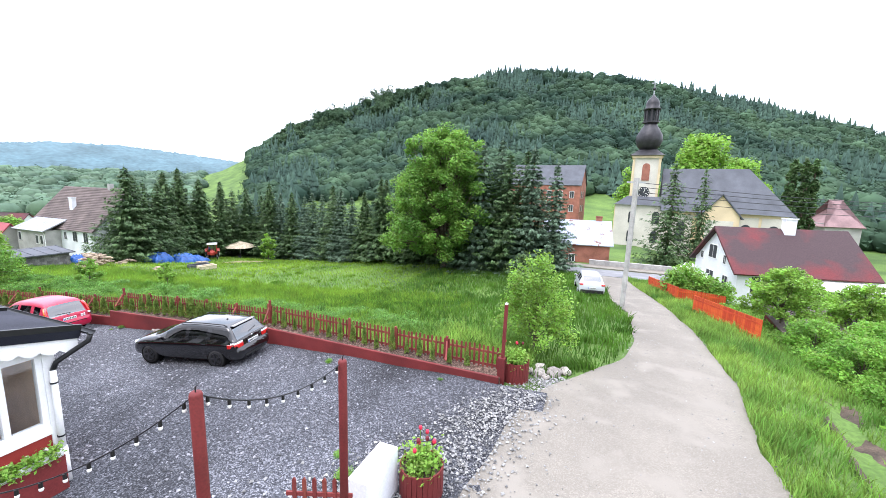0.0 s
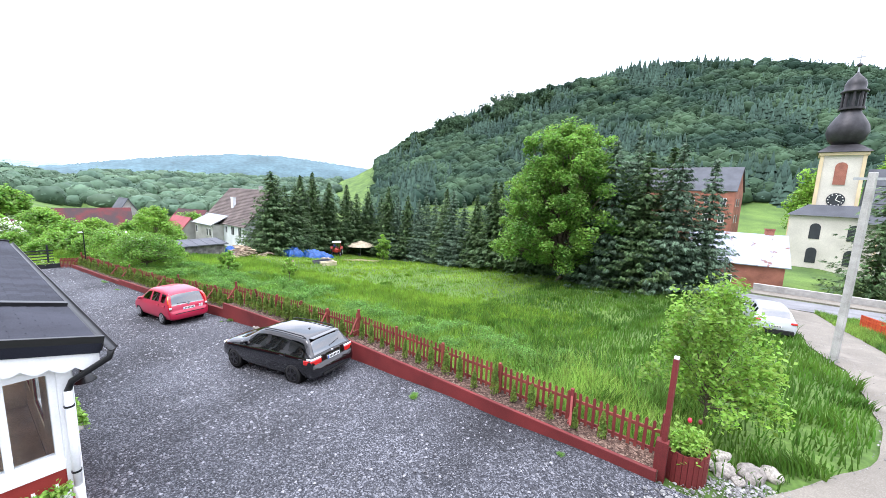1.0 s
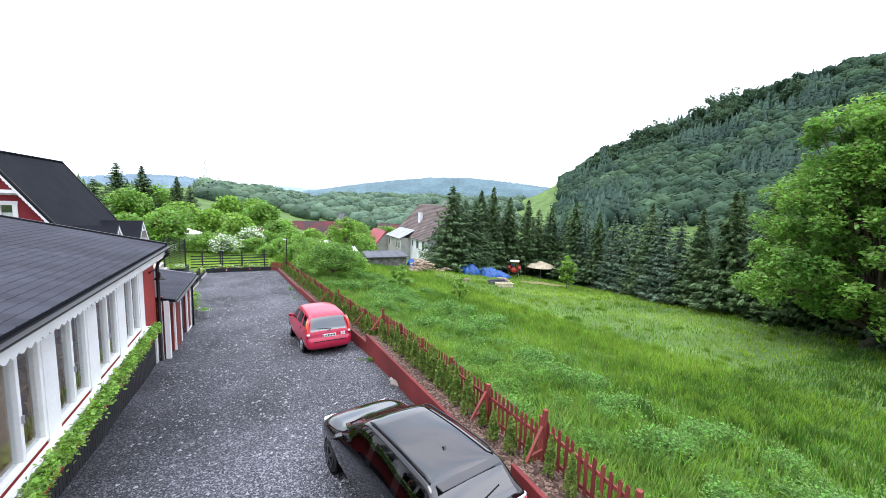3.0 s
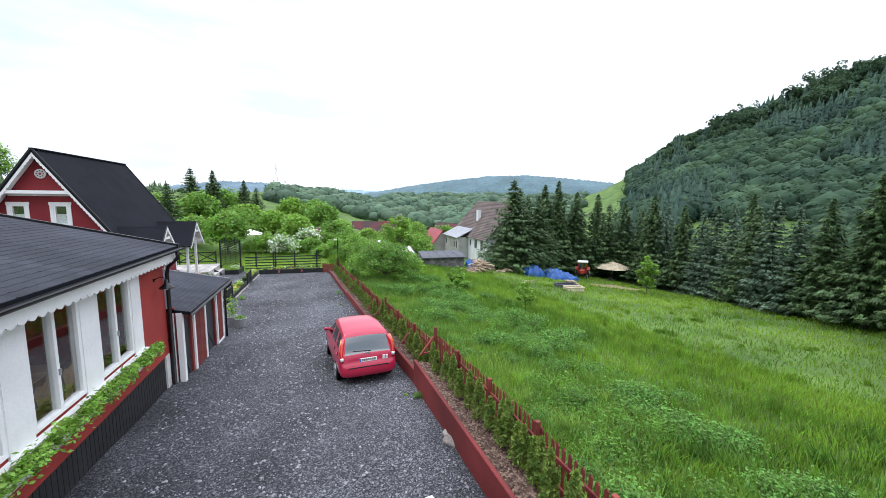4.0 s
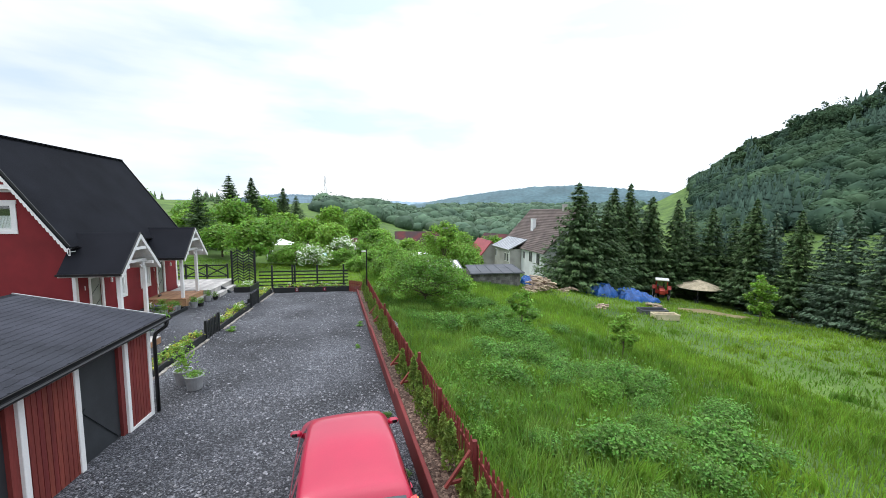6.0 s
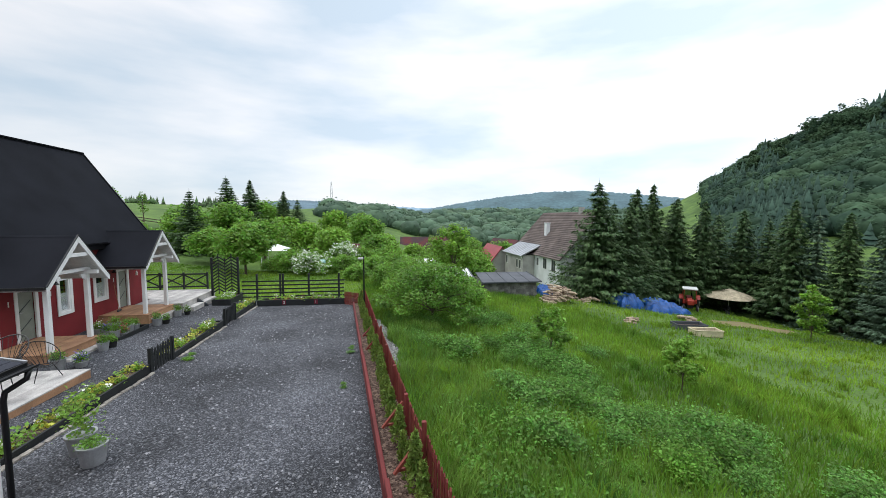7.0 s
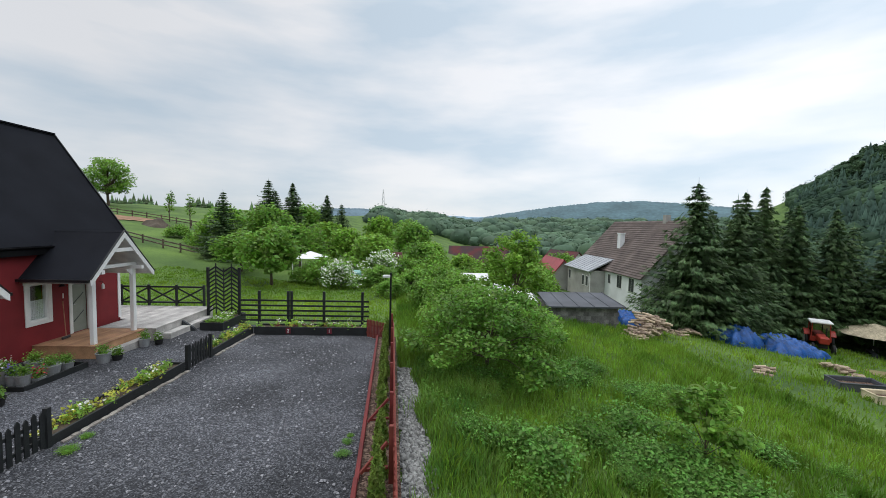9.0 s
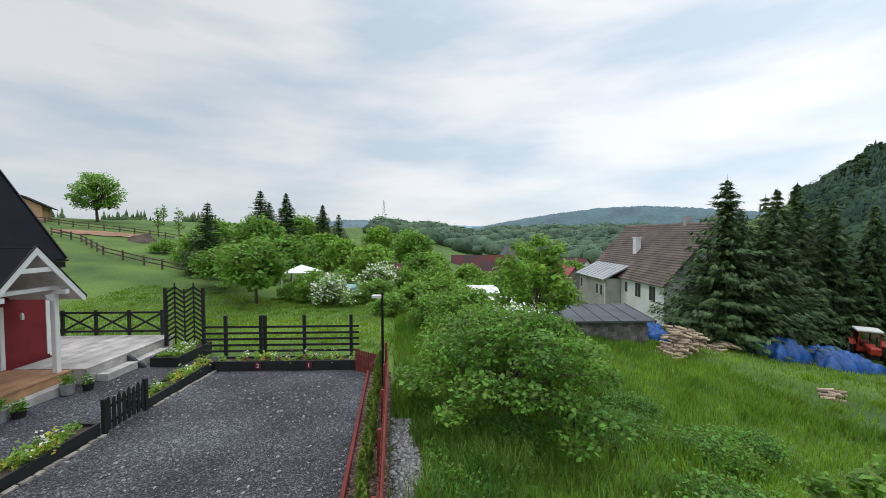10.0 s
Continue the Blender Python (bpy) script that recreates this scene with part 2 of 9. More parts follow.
M_DARKIN = material("dark_interior", (0.03, 0.027, 0.025), 0.8, 0.2, 2, 20, 0.1, 0.1)
M_CURTAIN = material("white_net_curtain", (0.86, 0.86, 0.88), 0.9, 0.05, 6, 50, 0.08, 0.2, translucent=0.1)
M_STONE = material("grey_field_stone", (0.27, 0.245, 0.215), 0.9, 0.3, 4, 25, 0.25, 0.5, per_object=0.25)
M_CONCRETE = material("grey_concrete", (0.36, 0.35, 0.33), 0.9, 0.2, 2, 30, 0.15, 0.3)
M_PLASTERW = material("white_render", (0.72, 0.735, 0.75), 0.9, 0.1, 0.5, 25, 0.08, 0.15)
M_LIMEWASH = material("cream_limewash", (0.56, 0.53, 0.46), 0.9, 0.12, 0.3, 12, 0.1, 0.15)
M_PLASTERG = material("grey_render", (0.36, 0.35, 0.33), 0.9, 0.2, 0.5, 25, 0.12, 0.15)
M_YELLOW = material("ochre_yellow_render", (0.62, 0.50, 0.32), 0.9, 0.12, 0.4, 20, 0.08, 0.1)
M_BRICK = material("old_red_brick", (0.30, 0.12, 0.085), 0.9, 0.25, 0.8, 15, 0.25, 0.2)
M_TILEBROWN = material("brown_roof_tile", (0.145, 0.115, 0.105), 0.85, 0.25, 0.6, 20, 0.2, 0.2, island=0.15)
M_TILERED = material("patched_red_roof", (0.075, 0.045, 0.048), 0.85, 0.2, 0.32, 12, 0.25, 0.2, tint=(0.14, 0.028, 0.03), cut=(0.48, 0.66))
M_TIN = material("grey_tin_roof", (0.35, 0.36, 0.38), 0.5, 0.15, 0.8, 20, 0.12, 0.05, metal=0.3)
M_SLATE = material("dark_slate_roof", (0.075, 0.08, 0.092), 0.7, 0.2, 0.5, 15, 0.15, 0.15)
M_COPPER = material("dark_copper_sheet", (0.035, 0.033, 0.036), 0.45, 0.25, 1.5, 20, 0.15, 0.05, metal=0.3)
M_BARK = material("tree_bark", (0.10, 0.075, 0.055), 0.95, 0.35, 3, 25, 0.3, 0.8, stretch=(1, 1, 0.3))
M_LEAF = material("broad_leaves", (0.165, 0.34, 0.055), 0.5, 0.25, 0.35, 2.5, 0.2, 0, tint=(0.30, 0.50, 0.08), island=0.4, translucent=0.48)
M_MAPLE = material("maple_leaves", (0.12, 0.27, 0.048), 0.5, 0.25, 0.35, 2.5, 0.25, 0, tint=(0.235, 0.41, 0.07), island=0.4, translucent=0.5)
M_ELDER = material("elder_leaves", (0.135, 0.3, 0.045), 0.5, 0.3, 0.6, 2.5, 0.25, 0, tint=(0.23, 0.41, 0.062), island=0.45, translucent=0.45)
M_LEAF_PALE = material("pale_young_leaves", (0.22, 0.38, 0.055), 0.5, 0.25, 0.5, 2.5, 0.2, 0, island=0.35, translucent=0.45)
M_BOXPLANT = material("window_box_leaves", (0.22, 0.42, 0.06), 0.5, 0.25, 1.5, 6, 0.25, 0, tint=(0.34, 0.56, 0.09), island=0.4, translucent=0.4)
M_SPRUCE = material("spruce_needles", (0.06, 0.125, 0.046), 0.65, 0.3, 0.5, 3, 0.2, 0, tint=(0.14, 0.225, 0.08), island=0.5, translucent=0.28)
M_SPRUCE_BLUE = material("blue_spruce_needles", (0.09, 0.16, 0.09), 0.65, 0.3, 0.5, 3, 0.2, 0, tint=(0.17, 0.26, 0.16), island=0.5, translucent=0.28)
M_THUJA = material("thuja_foliage", (0.14, 0.25, 0.04), 0.65, 0.3, 3, 20, 0.25, 0, tint=(0.26, 0.34, 0.06), island=0.4, translucent=0.35)
# far woodland: distance haze is painted in as bluish or paler greens
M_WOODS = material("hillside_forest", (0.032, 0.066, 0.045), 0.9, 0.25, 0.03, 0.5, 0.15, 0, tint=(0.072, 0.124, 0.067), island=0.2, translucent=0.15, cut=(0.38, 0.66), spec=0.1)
M_RIDGE = material("hazed_ridge_leaves", (0.06, 0.115, 0.072), 0.9, 0.25, 0.05, 0.5, 0.2, 0, tint=(0.12, 0.19, 0.1), island=0.3, translucent=0.35, spec=0.1)
M_HILLFIR = material("hazed_hillside_firs", (0.036, 0.067, 0.055), 0.9, 0.25, 0.03, 0.5, 0.15, 0, tint=(0.058, 0.1, 0.07), island=0.2, spec=0.1)
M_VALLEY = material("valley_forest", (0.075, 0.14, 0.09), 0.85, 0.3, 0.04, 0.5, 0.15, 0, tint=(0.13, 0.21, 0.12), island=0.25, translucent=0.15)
M_TARP = material("blue_tarpaulin", (0.012, 0.075, 0.27), 0.4, 0.35, 2.5, 9, 0.35, 0.9)
M_LOG = material("split_firewood", (0.33, 0.25, 0.185), 0.85, 0.3, 4, 30, 0.25, 0.3, per_object=0.45)
M_RUBBER = material("black_rubber", (0.012, 0.012, 0.012), 0.8, 0.2, 5, 40, 0.1, 0.1)
M_GALV = material("galvanised_steel", (0.42, 0.43, 0.44), 0.45, 0.12, 4, 30, 0.1, 0.03, metal=0.6)
M_PETALW = material("white_petals", (0.8, 0.8, 0.74), 0.6, 0.1, 4, 20, 0.05, 0, island=0.15, translucent=0.2)
M_PETALR = material("red_petals", (0.5, 0.02, 0.05), 0.5, 0.3, 4, 20, 0.1, 0, island=0.3)
M_PETALP = material("violet_petals", (0.16, 0.13, 0.4), 0.6, 0.3, 4, 20, 0.1, 0, island=0.3)
M_MAROON = material("maroon_leaves", (0.16, 0.02, 0.03), 0.6, 0.3, 4, 20, 0.15, 0, island=0.35, translucent=0.2)
M_YELLEAF = material("lime_yellow_leaves", (0.42, 0.42, 0.06), 0.6, 0.3, 4, 20, 0.15, 0, island=0.3, translucent=0.25)
M_LAMPGLASS = material("frosted_bulb", (0.8, 0.8, 0.78), 0.25, 0.02, 4, 20, 0.02, 0)

# ---- building helpers ----
RNG = np.random.default_rng(7)


class Geo:
    """Collects boxes, beams, tubes and faces for one mesh."""

    def __init__(self):
        self.v, self.f = [], []

    def add(self, verts, faces):
        k = len(self.v)
        self.v += [tuple(p) for p in verts]
        self.f += [tuple(i + k for i in face) for face in faces]
        return self

    def box(self, x0, x1, y0, y1, z0, z1):
        x0, x1, y0, y1, z0, z1 = min(x0, x1), max(x0, x1), min(y0, y1), max(y0, y1), min(z0, z1), max(z0, z1)
        v = [(x, y, z) for z in (z0, z1) for y in (y0, y1) for x in (x0, x1)]
        return self.add(v, [(0, 2, 3, 1), (4, 5, 7, 6), (0, 1, 5, 4), (2, 6, 7, 3), (0, 4, 6, 2), (1, 3, 7, 5)])

    def beam(self, p, q, w, h, up=(0, 0, 1)):
        p, q, up = Vector(p), Vector(q), Vector(up)
        d = (q - p).normalized()
        s = d.cross(up)
        s = (s if s.length > 1e-4 else d.cross(Vector((1, 0, 0)))).normalized() * w / 2
        u = s.cross(d).normalized() * h / 2
        v = [a + i * s + j * u for a in (p, q) for i, j in ((-1, -1), (1, -1), (1, 1), (-1, 1))]
        return self.add(v, [(0, 1, 2, 3), (7, 6, 5, 4), (0, 4, 5, 1), (1, 5, 6, 2), (2, 6, 7, 3), (3, 7, 4, 0)])

    def tube(self, p, q, r0, r1=None, n=10, caps=True):
        p, q = Vector(p), Vector(q)
        r1 = r0 if r1 is None else r1
        d = (q - p).normalized()
        s = d.cross(Vector((0, 0, 1)) if abs(d.z) < 0.95 else Vector((1, 0, 0))).normalized()
        u = s.cross(d)
        v = [a + r * (math.cos(2 * math.pi * i / n) * s + math.sin(2 * math.pi * i / n) * u) for a, r in ((p, r0), (q, r1)) for i in range(n)]
        f = [(i, i + n, (i + 1) % n + n, (i + 1) % n) for i in range(n)]
        if caps:
            f += [tuple(range(n)), tuple(range(2 * n - 1, n - 1, -1))]
        return self.add(v, f)

    def path(self, points, r, n=8):
        """A bent round rod: rings at the points, joined."""
        pts = [Vector(p) for p in points]
        v, f = [], []
        side = None
        for i, p in enumerate(pts):
            d = (pts[min(i + 1, len(pts) - 1)] - pts[max(i - 1, 0)]).normalized()
            if side is None:
                side = d.cross(Vector((0, 0, 1)) if abs(d.z) < 0.95 else Vector((1, 0, 0)))
            side = (side - d * side.dot(d)).normalized()
            u = side.cross(d)
            v += [p + r * (math.cos(2 * math.pi * j / n) * side + math.sin(2 * math.pi * j / n) * u) for j in range(n)]
        for i in range(len(pts) - 1):
            f += [(i * n + j, i * n + (j + 1) % n, (i + 1) * n + (j + 1) % n, (i + 1) * n + j) for j in range(n)]
        f += [tuple(range(n)), tuple(range(len(v) - 1, len(v) - n - 1, -1))]
        return self.add(v, f)

    def lathe(self, centre, profile, n=24, square=False):
        """profile: (radius, z) from bottom to top."""
        cx, cy, cz = centre
        v = [(cx + r * math.cos(2 * math.pi * i / n), cy + r * math.sin(2 * math.pi * i / n), cz + z) for r, z in profile for i in range(n)]
        f = [(j * n + i, j * n + (i + 1) % n, (j + 1) * n + (i + 1) % n, (j + 1) * n + i) for j in range(len(profile) - 1) for i in range(n)]
        f += [tuple(range(n - 1, -1, -1)), tuple(range((len(profile) - 1) * n, len(profile) * n))]
        return self.add(v, f)

    def prism(self, poly, axis, a, b):
        """A flat outline, pulled along x, y or z from a to b."""
        put = {"x": lambda s, t, k: (k, s, t), "y": lambda s, t, k: (s, k, t), "z": lambda s, t, k: (s, t, k)}[axis]
        n = len(poly)
        v = [put(s, t, k) for k in (a, b) for s, t in poly]
        return self.add(v, [tuple(range(n)), tuple(range(2 * n - 1, n - 1, -1))] + [(i, i + n, (i + 1) % n + n, (i + 1) % n) for i in range(n)])

    def slab(self, corners, thick):
        """A sheet through four corners, with thickness below it."""
        c = [Vector(p) for p in corners]
        nrm = (c[1] - c[0]).cross(c[3] - c[0]).normalized()
        if nrm.z < 0:
            nrm = -nrm
        v = c + [p - nrm * thick for p in c]
        return self.add(v, [(0, 1, 2, 3), (7, 6, 5, 4), (0, 4, 5, 1), (1, 5, 6, 2), (2, 6, 7, 3), (3, 7, 4, 0)])

    def mesh(self, name, bevel=0.0, smooth=False):
        me = bpy.data.meshes.new(name)
        bm = bmesh.new()
        vs = [bm.verts.new(p) for p in self.v]
        for face in self.f:
            try:
                bm.faces.new([vs[i] for i in face])
            except ValueError:
                pass
        bmesh.ops.recalc_face_normals(bm, faces=bm.faces)
        if bevel:
            bmesh.ops.bevel(bm, geom=list(bm.edges), offset=bevel, segments=1, affect="EDGES", clamp_overlap=True)
        bm.to_mesh(me)
        bm.free()
        if smooth:
            me.shade_smooth()
        return me


def raw_mesh(name, verts, faces, smooth=False):
    """verts (n, 3) and faces (m, k) from arrays."""
    verts, faces = np.asarray(verts, np.float32), np.asarray(faces, np.int32)
    me = bpy.data.meshes.new(name)
    me.vertices.add(len(verts))
    me.vertices.foreach_set("co", verts.ravel())
    m, k = faces.shape
    me.loops.add(m * k)
    me.loops.foreach_set("vertex_index", faces.ravel())
    me.polygons.add(m)
    me.polygons.foreach_set("loop_start", np.arange(0, m * k, k, dtype=np.int32))
    me.update(calc_edges=True)
    if smooth:
        me.shade_smooth()
    return me


def part(name, shape, mat, parent=None, label="", bevel=0.0, smooth=False, m=None):
    me = shape.mesh(name, bevel, smooth) if isinstance(shape, Geo) else shape
    if mat is not None and not me.materials:
        me.materials.append(mat)
    ob = new(name, me)
    if parent is not None:
        ob.parent = parent
    if m is not None:
        ob.matrix_basis = m
    if label:
        ob["label"] = label
    return ob


def thing(name, label, category, group="", kind="", m=None):
    ob = new(name)
    ob.empty_display_size = 0.2
    if m is not None:
        ob.matrix_basis = m
    return tagged(ob, label, category, group, kind)


def solid(name, shape, mat, label, category, group="", kind="", bevel=0.0, smooth=False, m=None):
    """A thing that is one mesh."""
    return tagged(part(name, shape, mat, None, "", bevel, smooth, m), label, category, group, kind)


# ---- the lie of the land ----
LOT_X = [-60, -44, -35, -26, -20, -15, -9.5, -6.6, 0, 6, 12]
LOT_Z = [-1.1, -0.78, -0.55, -0.25, 0.08, 0.45, 0.92, 1.12, 1.36, 1.5, 1.6]


def smooth_step(a, b, x):
    t = np.clip((x - a) / (b - a), 0, 1)
    return t * t * (3 - 2 * t)


def lot_z(x):
    return np.interp(x, LOT_X, LOT_Z)


def road_z(y):
    return np.interp(y, [0, 13, 28, 34, 52, 70, 120], [1.45, 1.3, 0.27, -0.3, -2.3, -2.8, -2.8])


def road_mid(y):
    """The middle of the unpaved lane and half its width."""
    left = np.interp(y, [-20, 6, 12, 13.5, 15.2, 17.2, 19.6, 22.4, 26.5, 28.7, 38, 46], [0.4, 0.6, 1.1, 1.6, 2.6, 3.85, 4.5, 4.85, 4.65, 4.2, 3.4, 1.4])
    right = np.interp(y, [-20, 8, 13, 17, 24, 30, 38, 46], [6.8, 6.6, 6.9, 7.6, 7.65, 7.15, 6.3, 5.8])
    return (left + right) / 2, (right - left) / 2


def ditch_x(y):
    """The middle of the open ditch east of the lane."""
    return np.interp(y, [6, 11, 12.5, 14, 16, 18], [8.9, 8.95, 9.05, 9.35, 9.9, 10.5])


def kerb_y(x):
    """Where the kerb's face stands; it swings towards the house at the far end."""
    return np.interp(x, [-60, -43.4, -20, -14, 0.3], [9.2, 10.68, 12.9, 13.2, 13.2])


CREST_A = [-60, -40, -30, -26, -22, -17, -12, -7, -1.7, 5, 12, 18, 22, 27, 30, 33, 36, 39, 42, 44, 46, 48.5, 50, 53]
CREST_E = [1, 1.8, 3.8, 5.2, 6.9, 8.9, 10.7, 12.2, 13.5, 14.6, 15.0, 14.3, 13.5, 12.2, 11.4, 10.2, 9.0, 7.9, 6.7, 5.6, 4.0, 2.2, 1.2, 0.4]


def land_z(x, y):
    """Height of the ground, for numbers or arrays."""
    x, y = np.asarray(x, float), np.asarray(y, float)
    steep = np.interp(x, [-55, -20], [0.14, 0.03])
    field = lot_z(np.minimum(x, 0)) - 0.3 - 0.15 * np.clip(y - 14, 0, 18) - steep * np.clip(y - 32, 0, 26)
    field = field + 0.05 * np.sin(x * 0.9 + y * 0.37) * np.sin(y * 0.7 - x * 0.2)
    bank = smooth_step(-7, 1.5, x)
    east = road_z(y) - 0.16 * np.clip(x - 9.5, 0, 7)
    north = field * (1 - bank) + east * bank
    lot = lot_z(x) - 0.14
    ky = kerb_y(x)
    beside = smooth_step(ky + 0.1, ky + 1.3, y)
    near = lot * (1 - beside) + north * beside
    # the slope behind the village to the south-west
    s = -0.42 * x - 0.91 * y
    near = near - 0.35 * np.exp(-((x - ditch_x(y)) / 0.4) ** 2) * smooth_step(19, 17, y) * smooth_step(3, 6, y)
    near = near + 0.12 * np.clip(s - 27, 0, 78) * (0.5 + 0.5 * smooth_step(-44, -62, x)) * smooth_step(-40, -47, x)
    # the valley falls away westwards
    near = near - 0.03 * np.clip(-x - 62, 0, 220) * smooth_step(-40, 10, y)
    # wooded rise across the valley
    r, a = np.hypot(x + 20, y - 10), np.degrees(np.arctan2(-x - 20, y - 10))
    near = near + 6.5 * smooth_step(150, 340, r) * smooth_step(50, 62, a) * smooth_step(106, 90, a)
    # the wooded hill to the north
    r, a = np.hypot(x, y), np.degrees(np.arctan2(-x, y))
    crest = 7 + 400 * np.tan(np.radians(np.interp(a, CREST_A, CREST_E, left=0.5, right=0.0)))
    rise = np.clip((r - 125) / 275, 0, 1)
    rise = rise * (0.45 + 0.55 * rise) * np.where(np.abs(a) < 80, 1, 0)
    fall = 1 - 0.9 * smooth_step(430, 1200, r)
    return near * (1 - rise) + crest * rise * fall


def axis_steps(lo, hi, step, far, growth=1.12):
    mid = list(np.arange(lo, hi + 1e-6, step))
    out, d, p = [], step, hi
    while p < far:
        d *= growth
        p += d
        out.append(p)
    inn, d, p = [], step, lo
    while p > -far:
        d *= growth
        p -= d
        inn.append(p)
    return np.array(inn[::-1] + mid + out)


def sheet(xs, ys, height):
    X, Y = np.meshgrid(xs, ys)
    Z = height(X, Y)
    n = len(xs)
    v = np.stack([X, Y, Z], -1).reshape(-1, 3)
    j, i = np.mgrid[0:len(ys) - 1, 0:n - 1]
    k = (j * n + i).ravel()
    return v, np.stack([k, k + 1, k + n + 1, k + n], -1)


gx, gy = axis_steps(-72, 24, 0.8, 4200, 1.14), axis_steps(-18, 64, 0.8, 4200, 1.14)
gv, gf = sheet(gx, gy, land_z)
solid("ground", raw_mesh("ground", gv, gf, True), M_MEADOW, "rolling green meadow ground reaching the wooded hills", "ground", kind="structure")

# gravel parking lot, with fine unevenness
lx, ly = np.arange(-46.2, 1.81, 0.4), np.arange(-14, 13.21, 0.4)
lv, lf = sheet(lx, ly, lambda x, y: lot_z(x) + 0.02 * np.sin(x * 1.7 + y) * np.sin(y * 1.3))
lf = lf[lv[lf].mean(1)[:, 1] < kerb_y(lv[lf].mean(1)[:, 0]) + 0.3]
solid("gravel_lot", raw_mesh("gravel_lot", lv, lf, True), M_GRAVEL, "dark slate gravel parking lot sloping down beside the houses", "gravel", kind="structure")

# unpaved lane, wide where it meets the lot
ry = np.arange(-30, 46.1, 0.5)
rv, rf = [], []
for j, y in enumerate(ry):
    c, h = road_mid(y)
    wob = 0.07 * math.sin(y * 0.9) + 0.05 * math.sin(y * 2.3 + 1)
    for i in range(13):
        x = c + (h + wob) * (i / 6 - 1)
        crown = 0.03 * (1 - (i / 6 - 1) ** 2)
        rv.append((x, y, max(float(land_z(x, y)), float(lot_z(x)) - 0.05 if y < 12.5 else -9) + 0.06 + crown))
rf = [(j * 13 + i, j * 13 + i + 1, j * 13 + i + 14, j * 13 + i + 13) for j in range(len(ry) - 1) for i in range(12)]
solid("lane", raw_mesh("lane", rv, rf, True), M_DUST, "pale packed grit lane bending towards the church", "road", kind="structure")
cross_x = np.arange(-7, 60.1, 1.0)
xv, xf = [], []
for j, x in enumerate(cross_x):
    for i in range(5):
        y = 46.0 + 0.03 * x + i * 1.85
        xv.append((x, y, float(road_z(y)) + 0.10 - 0.045 * max(0, -x - 3)))
xf = [(j * 5 + i, (j + 1) * 5 + i, (j + 1) * 5 + i + 1, j * 5 + i + 1) for j in range(len(cross_x) - 1) for i in range(4)]
solid("road", raw_mesh("road", xv, xf, True), M_ASPHALT, "grey asphalt village road in front of the church", "road", kind="structure")

# ---- long red building with the low shingled roof ----
def wave_board(p, q, drop, thick, tooth=0.22, normal=(0, 1, 0)):
    """A fascia board with a scalloped lower edge from p to q."""
    g = Geo()
    p, q, nv = Vector(p), Vector(q), Vector(normal).normalized() * thick
    n = max(8, int((q - p).length / tooth) * 8)
    top, low = [], []
    for i in range(n + 1):
        a = p.lerp(q, i / n)
        top.append(a)
        low.append(a - Vector((0, 0, drop * (0.8 + 0.2 * abs(math.sin(math.pi * i / 8))))))
    v = top + low + [a + nv for a in top] + [a + nv for a in low]
    k = n + 1
    f = []
    for i in range(n):
        f += [(i, i + 1, k + i + 1, k + i), (2 * k + i + 1, 2 * k + i, 3 * k + i, 3 * k + i + 1), (k + i, k + i + 1, 3 * k + i + 1, 3 * k + i), (i + 1, i, 2 * k + i, 2 * k + i + 1)]
    f += [(0, k, 3 * k, 2 * k), (n, 2 * k + n, 3 * k + n, k + n)]
    return g.add(v, f)


def wall_with_holes(axis, at_, thick, u0, u1, z0, z1, holes):
    """A wall in the plane x = at_ or y = at_ that grows by thick, with openings (u0, u1, z0, z1) through it."""
    us = sorted({u0, u1, *[h[0] for h in holes], *[h[1] for h in holes]})
    zs = sorted({z0, z1, *[h[2] for h in holes], *[h[3] for h in holes]})
    nu, nz = len(us), len(zs)
    verts = [((u, d, z) if axis == "y" else (d, u, z)) for d in (at_, at_ + thick) for z in zs for u in us]

    def full(i, j):
        if not (0 <= i < nu - 1 and 0 <= j < nz - 1):
            return False
        u, z = (us[i] + us[i + 1]) / 2, (zs[j] + zs[j + 1]) / 2
        return not any(h[0] < u < h[1] and h[2] < z < h[3] for h in holes)

    def vid(k, i, j):
        return k * nu * nz + j * nu + i

    faces = []
    for i in range(nu - 1):
        for j in range(nz - 1):
            if not full(i, j):
                continue
            for k in (0, 1):
                faces.append((vid(k, i, j), vid(k, i + 1, j), vid(k, i + 1, j + 1), vid(k, i, j + 1)))
            for di, dj, p, q in ((-1, 0, (i, j), (i, j + 1)), (1, 0, (i + 1, j), (i + 1, j + 1)), (0, -1, (i, j), (i + 1, j)), (0, 1, (i, j + 1), (i + 1, j + 1))):
                if not full(i + di, j + dj):
                    faces.append((vid(0, *p), vid(0, *q), vid(1, *q), vid(1, *p)))
    return Geo().add(verts, faces)


